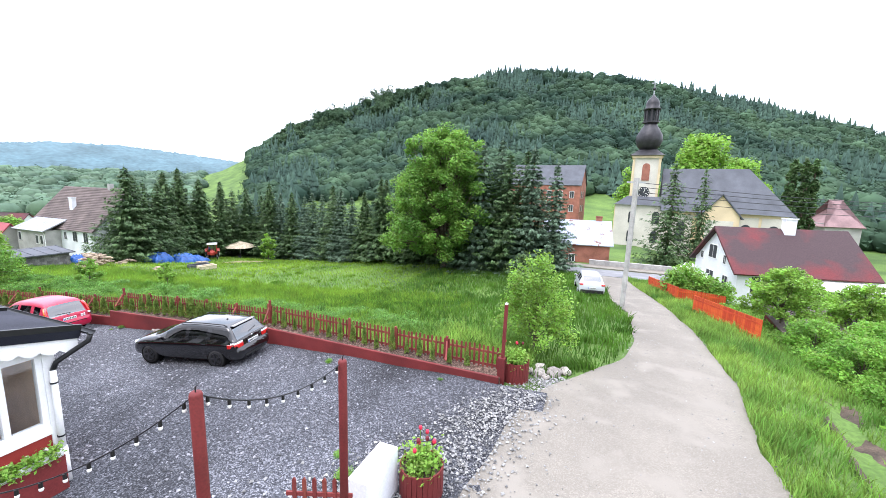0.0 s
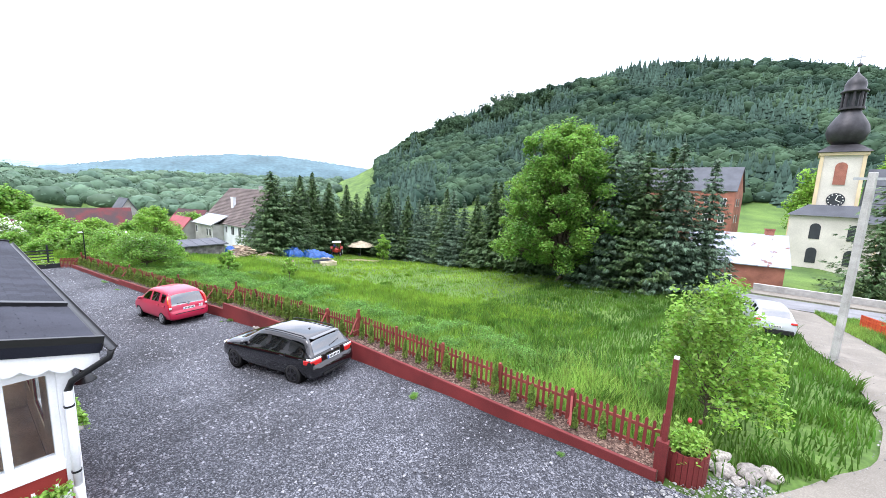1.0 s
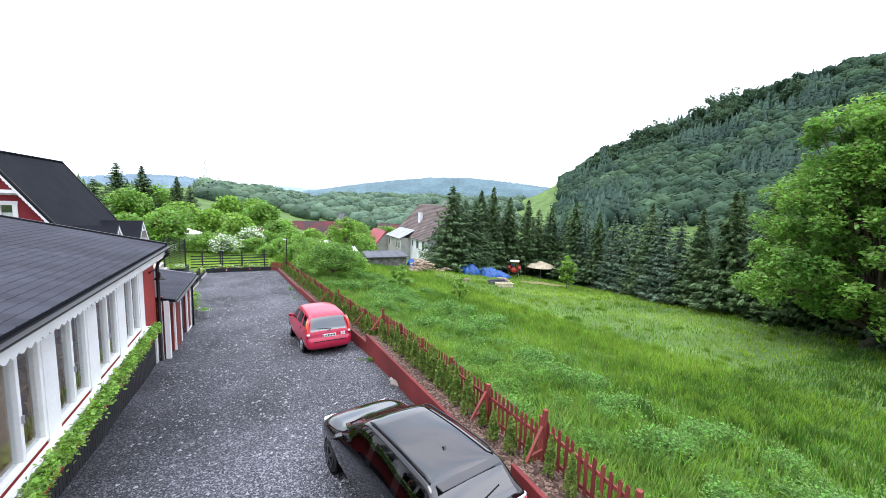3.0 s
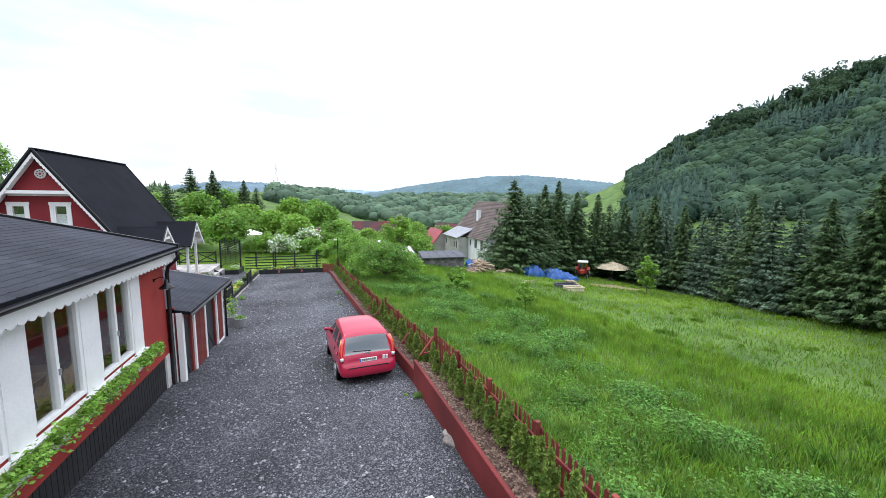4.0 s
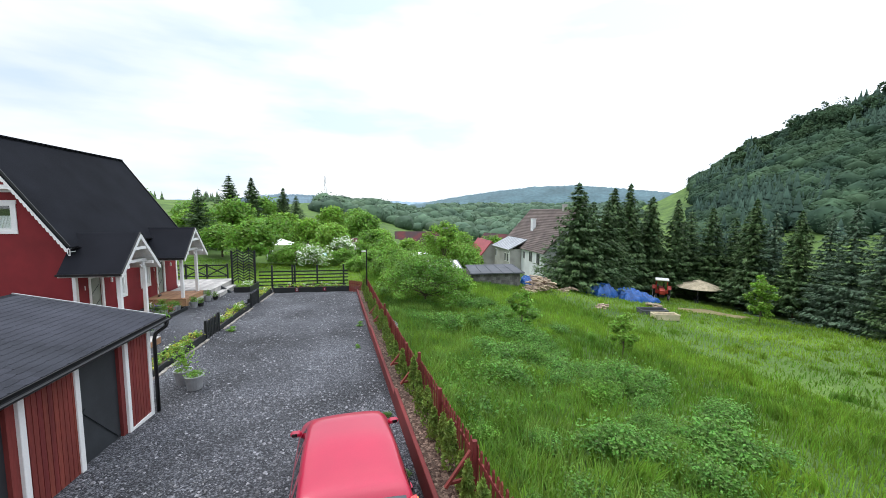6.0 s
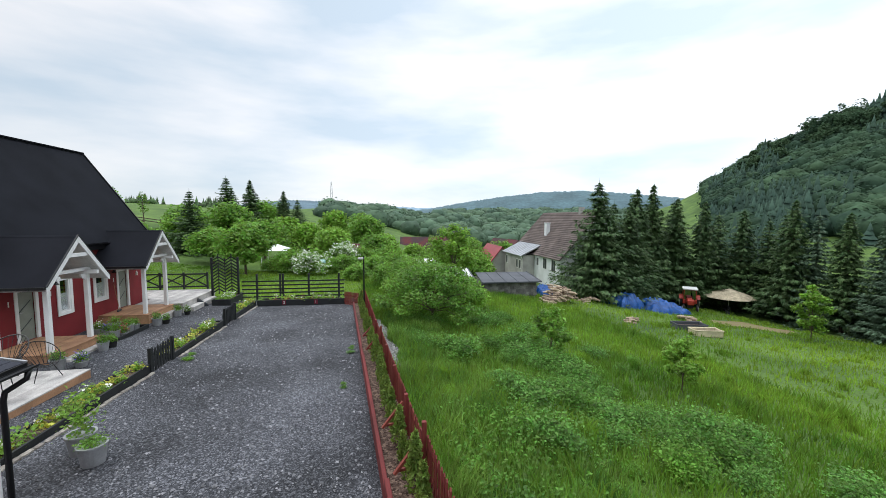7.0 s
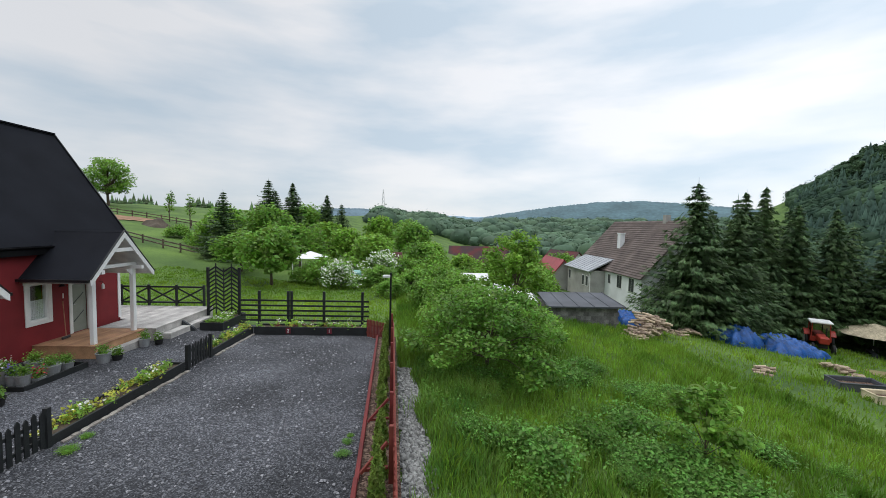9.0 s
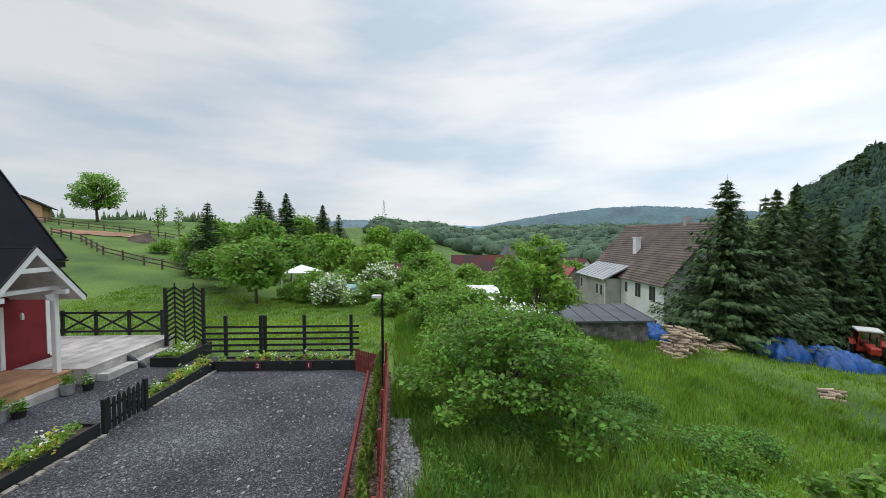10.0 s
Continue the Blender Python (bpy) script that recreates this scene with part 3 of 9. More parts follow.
def window(parent, axis, at_, out, u0, u1, z0, z1, bars=(), frame=0.07, mat=None, surround=0.0, curtain=False, name="window"):
    """A window in an opening of a wall: frame, panes between the upright bars, sill. out: +1 or -1, the outer side."""
    mat = mat or M_WHITE

    def bx(g, ua, ub, d0, d1, za, zb):
        a, b = at_ + out * d0, at_ + out * d1
        return g.box(ua, ub, a, b, za, zb) if axis == "y" else g.box(a, b, ua, ub, za, zb)

    g = Geo()
    for z in (z0, z1 - frame):
        bx(g, u0, u1, -0.12, 0.02, z, z + frame)
    for u in (u0, u1 - frame, *[b - frame / 2 for b in bars]):
        bx(g, u, u + frame, -0.118, 0.018, z0 + frame * 0.9, z1 - frame * 0.9)
    win = part(name, g, mat, parent, bevel=0.006)
    edges = [u0 + frame, *bars, u1 - frame]
    for a, b in zip(edges, edges[1:]):
        part("pane", bx(Geo(), a, b, -0.06, -0.045, z0 + frame, z1 - frame), M_GLASS, win).visible_shadow = False
    if surround:
        s = Geo()
        for za, zb, ua, ub in ((z1 - 0.02, z1 + surround, u0 - surround * 1.2, u1 + surround * 1.2), (z0 - surround, z0 + 0.02, u0 - surround, u1 + surround), (z0, z1, u0 - surround, u0 + 0.02), (z0, z1, u1 - 0.02, u1 + surround)):
            bx(s, ua, ub, 0.003, 0.045, za, zb)
        part("casing", s, mat, win, bevel=0.006)
    if curtain:
        c = Geo()
        n = 18
        zc = z0 + (z1 - z0) * 0.55
        for i in range(n):
            ua, ub = u0 + frame + (u1 - u0 - 2 * frame) * i / n, u0 + frame + (u1 - u0 - 2 * frame) * (i + 1) / n
            bx(c, ua, ub, -0.085 - 0.012 * (i % 2), -0.093 - 0.012 * (i % 2), z0 + frame, zc)
        part("curtain", c, M_CURTAIN, win, "white net curtain")
    return win


BX0, BX1, BY0, BY1 = -21.3, -7.1, -6.0, 5.78
EAVE_Y, EAVE_Z, SLOPE = 6.17, 4.32, 0.225
VERGE_X = -6.87
TH = 0.15
# the annex stands slightly askew to the lot, turned about its far front corner
ASKEW = pose(BX0, BY1, 0, 0, 0, 0.55) @ pose(-BX0, -BY1, 0)


def low_roof_z(y):
    return EAVE_Z + SLOPE * (EAVE_Y - y)


annex = thing("annex_building", "long red rendered annex with white-framed windows and charcoal shingle roof", "building", m=ASKEW)
bays = [(-10.95, -9.45), (-13.0, -11.5), (-14.95, -13.45), (-17.0, -15.5), (-19.12, -17.6)]
front_holes = [(a, b, 1.9, 3.95) for a, b in bays]
part("front_wall", wall_with_holes("y", BY1 - TH, TH, BX0, BX1, 1.03, 4.3, front_holes), M_RED, annex, bevel=0)
part("front_lining", wall_with_holes("y", BY1 - TH - 0.025, 0.02, BX0 + 0.3, BX1 - 0.3, 1.15, 4.08, front_holes), M_INSIDE, annex, "timber lining", bevel=0)
side_holes = [(y - 1.2, y, 2.4, 3.98) for y in (BY1 - 0.17, 3.66, 1.75)]
part("side_wall", wall_with_holes("x", BX1 - TH, TH, BY0, BY1 - TH, 0.6, 4.32, side_holes), M_RED, annex)
part("side_lining", wall_with_holes("x", BX1 - TH - 0.025, 0.02, 0.75, BY1 - TH - 0.03, 1.15, 4.08, [(max(a, 0.8), b, c, d) for a, b, c, d in side_holes if b > 1.0]), M_INSIDE, annex, "timber lining", bevel=0)
part("end_wall", Geo().box(BX0, BX0 + 0.3, BY0, BY1 - 0.3, -0.6, 4.35), M_RED, annex)
part("back_wall", Geo().box(BX0, BX1, BY0 - 0.3, BY0, -0.6, 6.6), M_RED, annex)
plinth = part("plinth", Geo().box(BX0, BX1, BY1 - 0.28, BY1 - 0.04, -0.6, 1.03), M_PLINTH, annex)
for i in range(96):
    x = BX0 + 0.34 + i * 0.148
    if lot_z(x) < 0.98:
        part("plinth_board", Geo().box(x, x + 0.13, BY1 - 0.04, BY1 - 0.015, -0.5, 1.02), M_PLINTH, plinth)
part("plinth_end", Geo().box(BX0 + 0.02, BX0 + 0.3, BY1 - 0.06, BY1 + 0.02, -0.4, 1.04), M_OLDWHITE, annex, "white painted corner of the plinth")
part("floor_slab", Geo().box(BX0 + 0.3, BX1 - TH, BY0, BY1 - TH - 0.03, 0.95, 1.15), M_INSIDE, annex)
part("inner_wall", Geo().box(BX0 + 0.3, BX1 - TH, 0.6, 0.75, 1.15, 4.4), M_INSIDE, annex)
part("partition", Geo().box(-12.75, -12.65, 0.75, BY1 - TH - 0.03, 1.15, 4.08), M_INSIDE, annex)
part("inner_ceiling", Geo().box(BX0 + 0.3, BX1 - TH, 0.75, BY1 - TH - 0.03, 4.08, 4.14), M_INSIDE, annex)
# white posts and window bands
ends = [(bays[i + 1][1], bays[i][0]) for i in range(len(bays) - 1)] + [(-19.62, bays[-1][0]), (bays[0][1], -8.95)]
for a, b in ends:
    part("window_board", Geo().box(a, b, BY1, BY1 + 0.035, 1.84, 3.95), M_WHITE, annex, "white boarded window surround")
part("head_board", Geo().box(-19.62, -8.95, BY1, BY1 + 0.04, 3.95, 4.08), M_WHITE, annex)
for a, b in bays:
    w = window(annex, "y", BY1, 1, a, b, 1.9, 3.95, bars=((a + b) / 2,), frame=0.085)
    part("handle", Geo().box((a + b) / 2 - 0.015, (a + b) / 2 + 0.015, BY1 + 0.02, BY1 + 0.05, 2.6, 2.72), M_GALV, w)
for a, b, lo, hi in side_holes:
    window(annex, "x", BX1, 1, a, b, lo, hi, bars=((a + b) / 2,), frame=0.1)
part("corner_board", Geo().box(BX1, BX1 + 0.04, BY1 - 0.17, BY1 + 0.02, 1.0, 4.2), M_WHITE, annex, bevel=0.006)
part("corner_board", Geo().box(BX1 - 0.3, BX1, BY1, BY1 + 0.03, 1.0, 4.1), M_WHITE, annex, bevel=0.006)
part("head_board", Geo().box(BX1, BX1 + 0.035, BY0, BY1 - 0.17, 3.98, 4.2), M_WHITE, annex)
part("sill_board", Geo().box(BX1, BX1 + 0.06, BY0, BY1 - 0.17, 2.25, 2.4), M_WHITE, annex)
for a, b in ((3.66, BY1 - 1.37), (1.75, 2.46)):
    part("window_board", Geo().box(BX1, BX1 + 0.035, a, b, 2.4, 3.98), M_WHITE, annex, "white boarded window surround")
part("sill_board", Geo().box(-19.62, -8.95, BY1 + 0.035, BY1 + 0.17, 1.8, 1.86), M_WHITE, annex)
# roof: two low slopes with a step between them
roof = part("roof", Geo().slab([(BX0 - 0.1, EAVE_Y, EAVE_Z), (-9.75, EAVE_Y, EAVE_Z), (-9.75, -6.4, low_roof_z(-6.4)), (BX0 - 0.1, -6.4, low_roof_z(-6.4))], 0.16)
            .slab([(-9.75, EAVE_Y, EAVE_Z - 0.05), (VERGE_X, EAVE_Y, EAVE_Z - 0.05), (VERGE_X, -6.4, low_roof_z(-6.4) - 0.05), (-9.75, -6.4, low_roof_z(-6.4) - 0.05)], 0.16), M_FELT, annex)
part("step_flashing", Geo().slab([(-9.86, EAVE_Y + 0.01, EAVE_Z + 0.03), (-9.68, EAVE_Y + 0.01, EAVE_Z + 0.03), (-9.68, -6.4, low_roof_z(-6.4) + 0.03), (-9.86, -6.4, low_roof_z(-6.4) + 0.03)], 0.1), M_BLACK, annex)
for x in (VERGE_X - 0.04, BX0 - 0.12):
    part("verge_strip", Geo().beam((x, EAVE_Y + 0.02, EAVE_Z - 0.06), (x, -6.4, low_roof_z(-6.4) - 0.06), 0.07, 0.24), M_BLACK, annex)
part("fascia", wave_board((BX0, EAVE_Y - 0.07, EAVE_Z - 0.13), (VERGE_X - 0.05, EAVE_Y - 0.07, EAVE_Z - 0.13), 0.3, 0.03), M_WHITE, annex)
part("verge_board", wave_board((VERGE_X - 0.06, EAVE_Y - 0.05, EAVE_Z - 0.14), (VERGE_X - 0.06, -6.2, low_roof_z(-6.2) - 0.14), 0.36, 0.03, 0.3, (1, 0, 0)), M_WHITE, annex)
part("soffit", Geo().slab([(BX0, EAVE_Y - 0.06, EAVE_Z - 0.2), (VERGE_X - 0.07, EAVE_Y - 0.06, EAVE_Z - 0.2), (VERGE_X - 0.07, BY1, EAVE_Z - 0.1), (BX0, BY1, EAVE_Z - 0.1)], 0.02), M_WHITE, annex)


def gutter(parent, x0, x1, y, z, r=0.075):
    g = Geo()
    n = 8
    v, f = [], []
    for x in (x0, x1):
        for i in range(n + 1):
            a = math.pi * i / n
            v.append((x, y + r * math.cos(a), z - r * math.sin(a)))
        for i in range(n + 1):
            a = math.pi * i / n
            v.append((x, y + (r - 0.012) * math.cos(a), z - (r - 0.012) * math.sin(a)))
    k = 2 * n + 2
    for i in range(n):
        f += [(i, i + 1, k + i + 1, k + i), (n + 1 + i + 1, n + 1 + i, k + n + 1 + i, k + n + 2 + i)]
    f += [(0, k, k + n + 1, n + 1), (n, n + n + 1, k + n + n + 1, k + n), tuple([*range(n + 1), *range(2 * n + 1, n, -1)]), tuple(k + i for i in [*range(n, -1, -1), *range(n + 1, 2 * n + 2)])]
    return part("gutter", g.add(v, f), M_BLACK, parent)


gutter(annex, BX0 - 0.45, VERGE_X + 0.22, EAVE_Y + 0.08, EAVE_Z - 0.06)
GY, PX, PY = EAVE_Y + 0.08, BX1 + 0.1, BY1 - 0.06
part("downpipe", Geo().path([(-21.1, GY, 4.2), (-21.12, GY, 4.0), (-21.3, BY1 + 0.15, 3.72), (-21.3, BY1 + 0.1, 3.5), (-21.3, BY1 + 0.1, 0.0), (-21.28, BY1 + 0.25, -0.08)], 0.055, 10), M_BLACK, annex, smooth=True)
part("downpipe", Geo().path([(VERGE_X + 0.17, GY, 4.2), (VERGE_X + 0.15, GY - 0.03, 4.06), (PX + 0.02, PY + 0.06, 3.72), (PX, PY, 3.56)], 0.05, 10), M_BLACK, annex, "black elbow of the white downpipe", smooth=True)
part("downpipe", Geo().path([(PX, PY, 3.58), (PX, PY, 1.75)], 0.055, 12).tube((PX, PY, 1.9), (PX + 0.02, PY, 1.15), 0.072, 0.072, 12), M_WHITE, annex, "white downpipe", smooth=True)
for z in (3.3, 2.15):
    part("pipe_clip", Geo().tube((PX, PY, z), (PX, PY, z + 0.03), 0.068, 0.068, 12), M_BLACK, annex)


def barn_lamp(name, m, label):
    """Black enamel barn lamp on a short arm; its wall bracket is at the origin, and it looks along +y."""
    t = thing(name, label, "wall lamp", "barn lamps on the annex", m=m)
    part("bracket", Geo().tube((0, 0, 0), (0, 0.03, 0), 0.05, 0.05, 14), M_BLACK, t)
    part("arm", Geo().path([(0, 0.02, 0), (0, 0.12, 0.07), (0, 0.24, 0.07), (0, 0.3, 0.0)], 0.014, 8), M_BLACK, t)
    part("shade", Geo().lathe((0, 0.3, -0.24), [(0.19, 0), (0.185, 0.015), (0.075, 0.12), (0.05, 0.15), (0.045, 0.23), (0.02, 0.25)], 24), M_BLACK, t, "black enamel cone shade", smooth=True)
    part("bulb", Geo().lathe((0, 0.3, -0.3), [(0.01, 0), (0.032, 0.015), (0.038, 0.04), (0.025, 0.07)], 12), M_LAMPGLASS, t, "clear bulb", smooth=True)
    return t


lamp_a = barn_lamp("barn_lamp", ASKEW @ pose(-20.6, BY1, 3.45), "black enamel barn lamp on the red wall")
copy_thing(lamp_a, ASKEW @ pose(-8.15, BY1, 3.45))

# ---- leaf clouds, shared by plants ----
def leaf_cloud(points, size, rng, up=0.65, droop=0.0, aspect=1.6):
    """One small folded leaf (two triangles) at each point."""
    n = len(points)
    d = rng.normal(size=(n, 3))
    d[:, 2] = d[:, 2] * 0.6 - droop
    d /= np.linalg.norm(d, axis=1, keepdims=True)
    o = rng.normal(size=(n, 3)) + (0, 0, up * 3)
    s = np.cross(d, o)
    s /= np.linalg.norm(s, axis=1, keepdims=True) + 1e-9
    k = (size * rng.uniform(0.6, 1.4, n))[:, None]
    a, b = points - d * k * 0.5 * aspect, points + d * k * 0.5 * aspect
    nrm = np.cross(s, d)
    l, r = points - s * k * 0.5 + nrm * k * 0.15, points + s * k * 0.5 + nrm * k * 0.15
    v = np.stack([a, l, b, r], 1).reshape(-1, 3)
    i = np.arange(n)[:, None] * 4
    f = np.concatenate([i + (0, 1, 2), i + (0, 2, 3)], 1).reshape(-1, 3)
    return v, f


def flower_box(length, rng_seed, label, group, m, petals=None):
    """A white window box with hanging green plants, along x, its back at y = 0."""
    rng = np.random.default_rng(rng_seed)
    t = thing("window_box", label, "window box", group, m=m)
    part("trough", Geo().box(0, length, 0.16, 0.34, 0, 0.03).box(0, length, 0.32, 0.34, 0, 0.14).box(0, length, 0.16, 0.18, 0, 0.14).box(0, 0.02, 0.16, 0.34, 0, 0.14).box(length - 0.02, length, 0.16, 0.34, 0, 0.14), M_WHITE, t)
    part("soil", Geo().box(0.02, length - 0.02, 0.18, 0.32, 0.08, 0.11), M_SOIL, t)
    for k in range(6):
        x = length * (k + 0.5) / 6
        part("bracket", Geo().box(x - 0.022, x + 0.022, -0.02, 0.17, 0.1, 0.15), M_WHITE, t, "white slat carrying the trough")
    n = int(880 * length)
    seat = length * (np.arange(6) + rng.uniform(0.15, 0.85, 6)) / 6
    pick = rng.integers(0, 6, n)
    tall = rng.uniform(0.6, 1.35, 6)[pick]
    p = np.stack([seat[pick] + 0.1 * rng.normal(size=n), 0.31 + 0.06 * rng.normal(size=n), 0.17 + 0.06 * tall * rng.normal(size=n)], 1)
    p[:, 2] -= np.clip(p[:, 1] - 0.34, 0, 1) * 0.9
    p[:, 0] = np.clip(p[:, 0], 0.0, length)
    p[:, 1] = np.clip(p[:, 1], 0.13, 0.44)
    v, f = leaf_cloud(p, 0.05, rng)
    part("foliage", raw_mesh("foliage", v, f), M_BOXPLANT, t, "bushy green hanging plants")
    return t


for i in range(7):
    flower_box(1.4, 20 + i, "white window box full of bushy green plants", "window boxes on the annex front", ASKEW @ pose(-19.75 + i * 1.51, BY1 + 0.03, 1.68))
for i in range(3):
    flower_box(1.6, 40 + i, "white window box of green plants above a red board", "window boxes on the annex end", ASKEW @ pose(BX1 + 0.02, BY1 - 0.17 - i * 1.75, 1.86, 0, 0, -90))
part("red_board", Geo().box(BX1 + 0.02, BX1 + 0.34, BY0, BY1 - 0.14, 0.9, 1.85), M_REDKERB, annex, "red board under the window boxes")

# ---- dining furniture behind the annex windows ----
def dining_chair(m):
    t = thing("dining_chair", "light wooden dining chair behind the annex window", "chair", "dining chairs in the annex", m=m)
    part("seat", Geo().box(-0.2, 0.2, -0.2, 0.2, 0.43, 0.47), M_CHAIR, t, bevel=0.01)
    for sx in (-0.17, 0.17):
        for sy in (-0.17, 0.17):
            part("leg", Geo().beam((sx, sy, 0.43), (sx * 1.2, sy * 1.2, 0), 0.035, 0.035), M_CHAIR, t)
    part("backrest", Geo().prism([(-0.12, 0.47), (0.12, 0.47), (0.2, 0.78), (0.12, 0.92), (0, 0.87), (-0.12, 0.92), (-0.2, 0.78)], "y", 0.17, 0.2), M_CHAIR, t)
    return t


def dining_table(m):
    t = thing("dining_table", "long light wooden dining table in the annex", "table", "dining tables in the annex", m=m)
    part("tabletop", Geo().box(-0.8, 0.8, -0.42, 0.42, 0.72, 0.76), M_CHAIR, t, bevel=0.01)
    for sx in (-0.7, 0.7):
        for sy in (-0.33, 0.33):
            part("leg", Geo().box(sx - 0.035, sx + 0.035, sy - 0.035, sy + 0.035, 0, 0.72), M_CHAIR, t)
    return t


M_CHAIR = material("pale_waxed_wood", (0.46, 0.30, 0.15), 0.5, 0.2, 3, 30, 0.15, 0.1)
dt0 = dining_table(ASKEW @ pose(-17.6, 4.1, 1.15))
for x in (-15.2, -11.0):
    copy_thing(dt0, ASKEW @ pose(x, 4.1, 1.15))
dc0 = dining_chair(ASKEW @ pose(-18.1, 4.75, 1.15))
for i, x in enumerate((-17.3, -16.2, -15.6, -14.8, -11.4, -10.6)):
    copy_thing(dc0, ASKEW @ pose(x, 4.75 + 0.05 * (i % 3), 1.15, 0, 0, 12 * (i % 3) - 10))
for i, x in enumerate((-18.1, -17.1, -15.5, -11.2)):
    copy_thing(dc0, ASKEW @ pose(x, 3.4, 1.15, 0, 0, 180 + 9 * (i % 3)))


def office_chair(m):
    t = thing("office_chair", "black padded office chair behind the end window", "chair", m=m)
    part("seat", Geo().box(-0.24, 0.24, -0.23, 0.24, 0.46, 0.55), M_BLACK, t, bevel=0.03)
    part("backrest", Geo().prism([(-0.2, 0.6), (0.2, 0.6), (0.24, 0.9), (0.2, 1.2), (-0.2, 1.2), (-0.24, 0.9)], "y", 0.2, 0.27), M_BLACK, t, bevel=0.02)
    part("back_stem", Geo().beam((0, 0.1, 0.47), (0, 0.26, 0.7), 0.06, 0.03), M_BLACK, t)
    part("pedestal", Geo().tube((0, 0, 0.1), (0, 0, 0.46), 0.03, 0.03, 10), M_BLACK, t)
    for sx in (-0.28, 0.28):
        part("armrest", Geo().path([(sx * 0.8, 0.02, 0.5), (sx, 0.02, 0.52), (sx, 0.02, 0.7), (sx, -0.18, 0.72)], 0.022, 6), M_BLACK, t)
    for k in range(5):
        a = k * 1.2566
        foot = part("foot", Geo().beam((0, 0, 0.11), (0.3 * math.cos(a), 0.3 * math.sin(a), 0.07), 0.045, 0.03), M_BLACK, t)
        part("castor", Geo().tube((0.29 * math.cos(a) - 0.015, 0.29 * math.sin(a), 0.028), (0.29 * math.cos(a) + 0.015, 0.29 * math.sin(a), 0.028), 0.028, 0.028, 8), M_BLACK, foot)
    return t


office_chair(ASKEW @ pose(-7.85, 4.55, 1.15, 0, 0, -120))

# ---- lean-to with the two dark doors ----
shed = thing("lean_to_shed", "red boarded lean-to with dark doors and a charcoal shingle roof", "shed")
SX0, SX1, SY = -26.35, -21.42, 6.12
part("back_wall", Geo().box(SX0, SX1, 3.05, 3.2, -0.6, 2.8), M_RED, shed)
part("end_wall", Geo().box(SX0, SX0 + 0.15, 3.2, SY - 0.16, -0.6, 2.1), M_REDWOOD, shed)
part("side_wall", Geo().box(SX1 - 0.1, SX1, 3.2, SY - 0.16, -0.6, 2.4), M_REDWOOD, shed)
part("lintel", Geo().box(SX0, SX1, SY - 0.16, SY - 0.02, 1.95, 2.14), M_REDWOOD, shed)
for a, b in ((-22.4, -21.55), (-25.2, -24.05)):
    d = part("door", Geo().box(a, b, SY - 0.17, SY - 0.11, -0.35, 1.98), M_DARKDOOR, shed)
    part("door_brace", Geo().beam((a + 0.06, SY - 0.1, -0.1), (b - 0.06, SY - 0.1, 1.0), 0.1, 0.03, (0, 1, 0)), M_DARKDOOR, d)
    part("jamb", Geo().box(a - 0.17, a, SY - 0.16, SY - 0.04, -0.35, 1.98), M_REDWOOD, shed)
for a, b in ((-23.85, -22.62), (-26.33, -25.4)):
    pan = part("boarded_panel", Geo().box(a, b, SY - 0.16, SY - 0.03, -0.4, 1.97), M_REDWOOD, shed)
    n = int((b - a) / 0.105)
    for i in range(n):
        x = a + (b - a) * i / n
        part("board", Geo().box(x + 0.012, x + (b - a) / n - 0.004, SY - 0.03, SY - 0.012, -0.2, 1.95), M_REDWOOD, pan)
for x in (-22.62, -23.85, -25.4, -26.33, -21.5):
    part("white_post", Geo().box(x - 0.06, x + 0.06, SY - 0.05, SY + 0.02, -0.35, 2.02), M_WHITE, shed, bevel=0.008)
for a, b in ((-23.85, -22.62), (-26.33, -25.4)):
    part("white_rail", Geo().box(a + 0.06, b - 0.06, SY - 0.04, SY + 0.015, -0.32, -0.16), M_WHITE, shed)
part("roof", Geo().slab([(SX0 - 0.35, 6.35, 2.26), (SX1, 6.35, 2.26), (SX1, 2.95, 2.96), (SX0 - 0.35, 2.95, 2.96)], 0.1), M_FELT, shed)
part("verge_trim", Geo().beam((SX0 - 0.36, 6.36, 2.22), (SX0 - 0.36, 2.95, 2.92), 0.04, 0.14), M_GALV, shed)
part("eave_trim", Geo().beam((SX0 - 0.36, 6.37, 2.2), (SX1, 6.37, 2.2), 0.03, 0.12), M_BLACK, shed)
gutter(shed, SX0 - 0.45, SX1, 6.44, 2.2, 0.06)
part("downpipe", Geo().path([(SX0 - 0.3, 6.44, 2.14), (SX0 - 0.3, 6.4, 2.0), (SX0 - 0.12, 6.22, 1.85), (SX0 - 0.1, 6.2, 1.7), (SX0 - 0.1, 6.2, -0.25)], 0.045, 10), M_BLACK, shed, smooth=True)
part("corner_trim", Geo().box(-21.44, -21.4, BY1 + 0.02, BY1 + 0.15, -0.35, 2.24), M_WHITE, shed)
part("corner_trim", Geo().box(-21.56, -21.4, SY - 0.13, SY + 0.03, -0.35, 2.24), M_WHITE, shed)

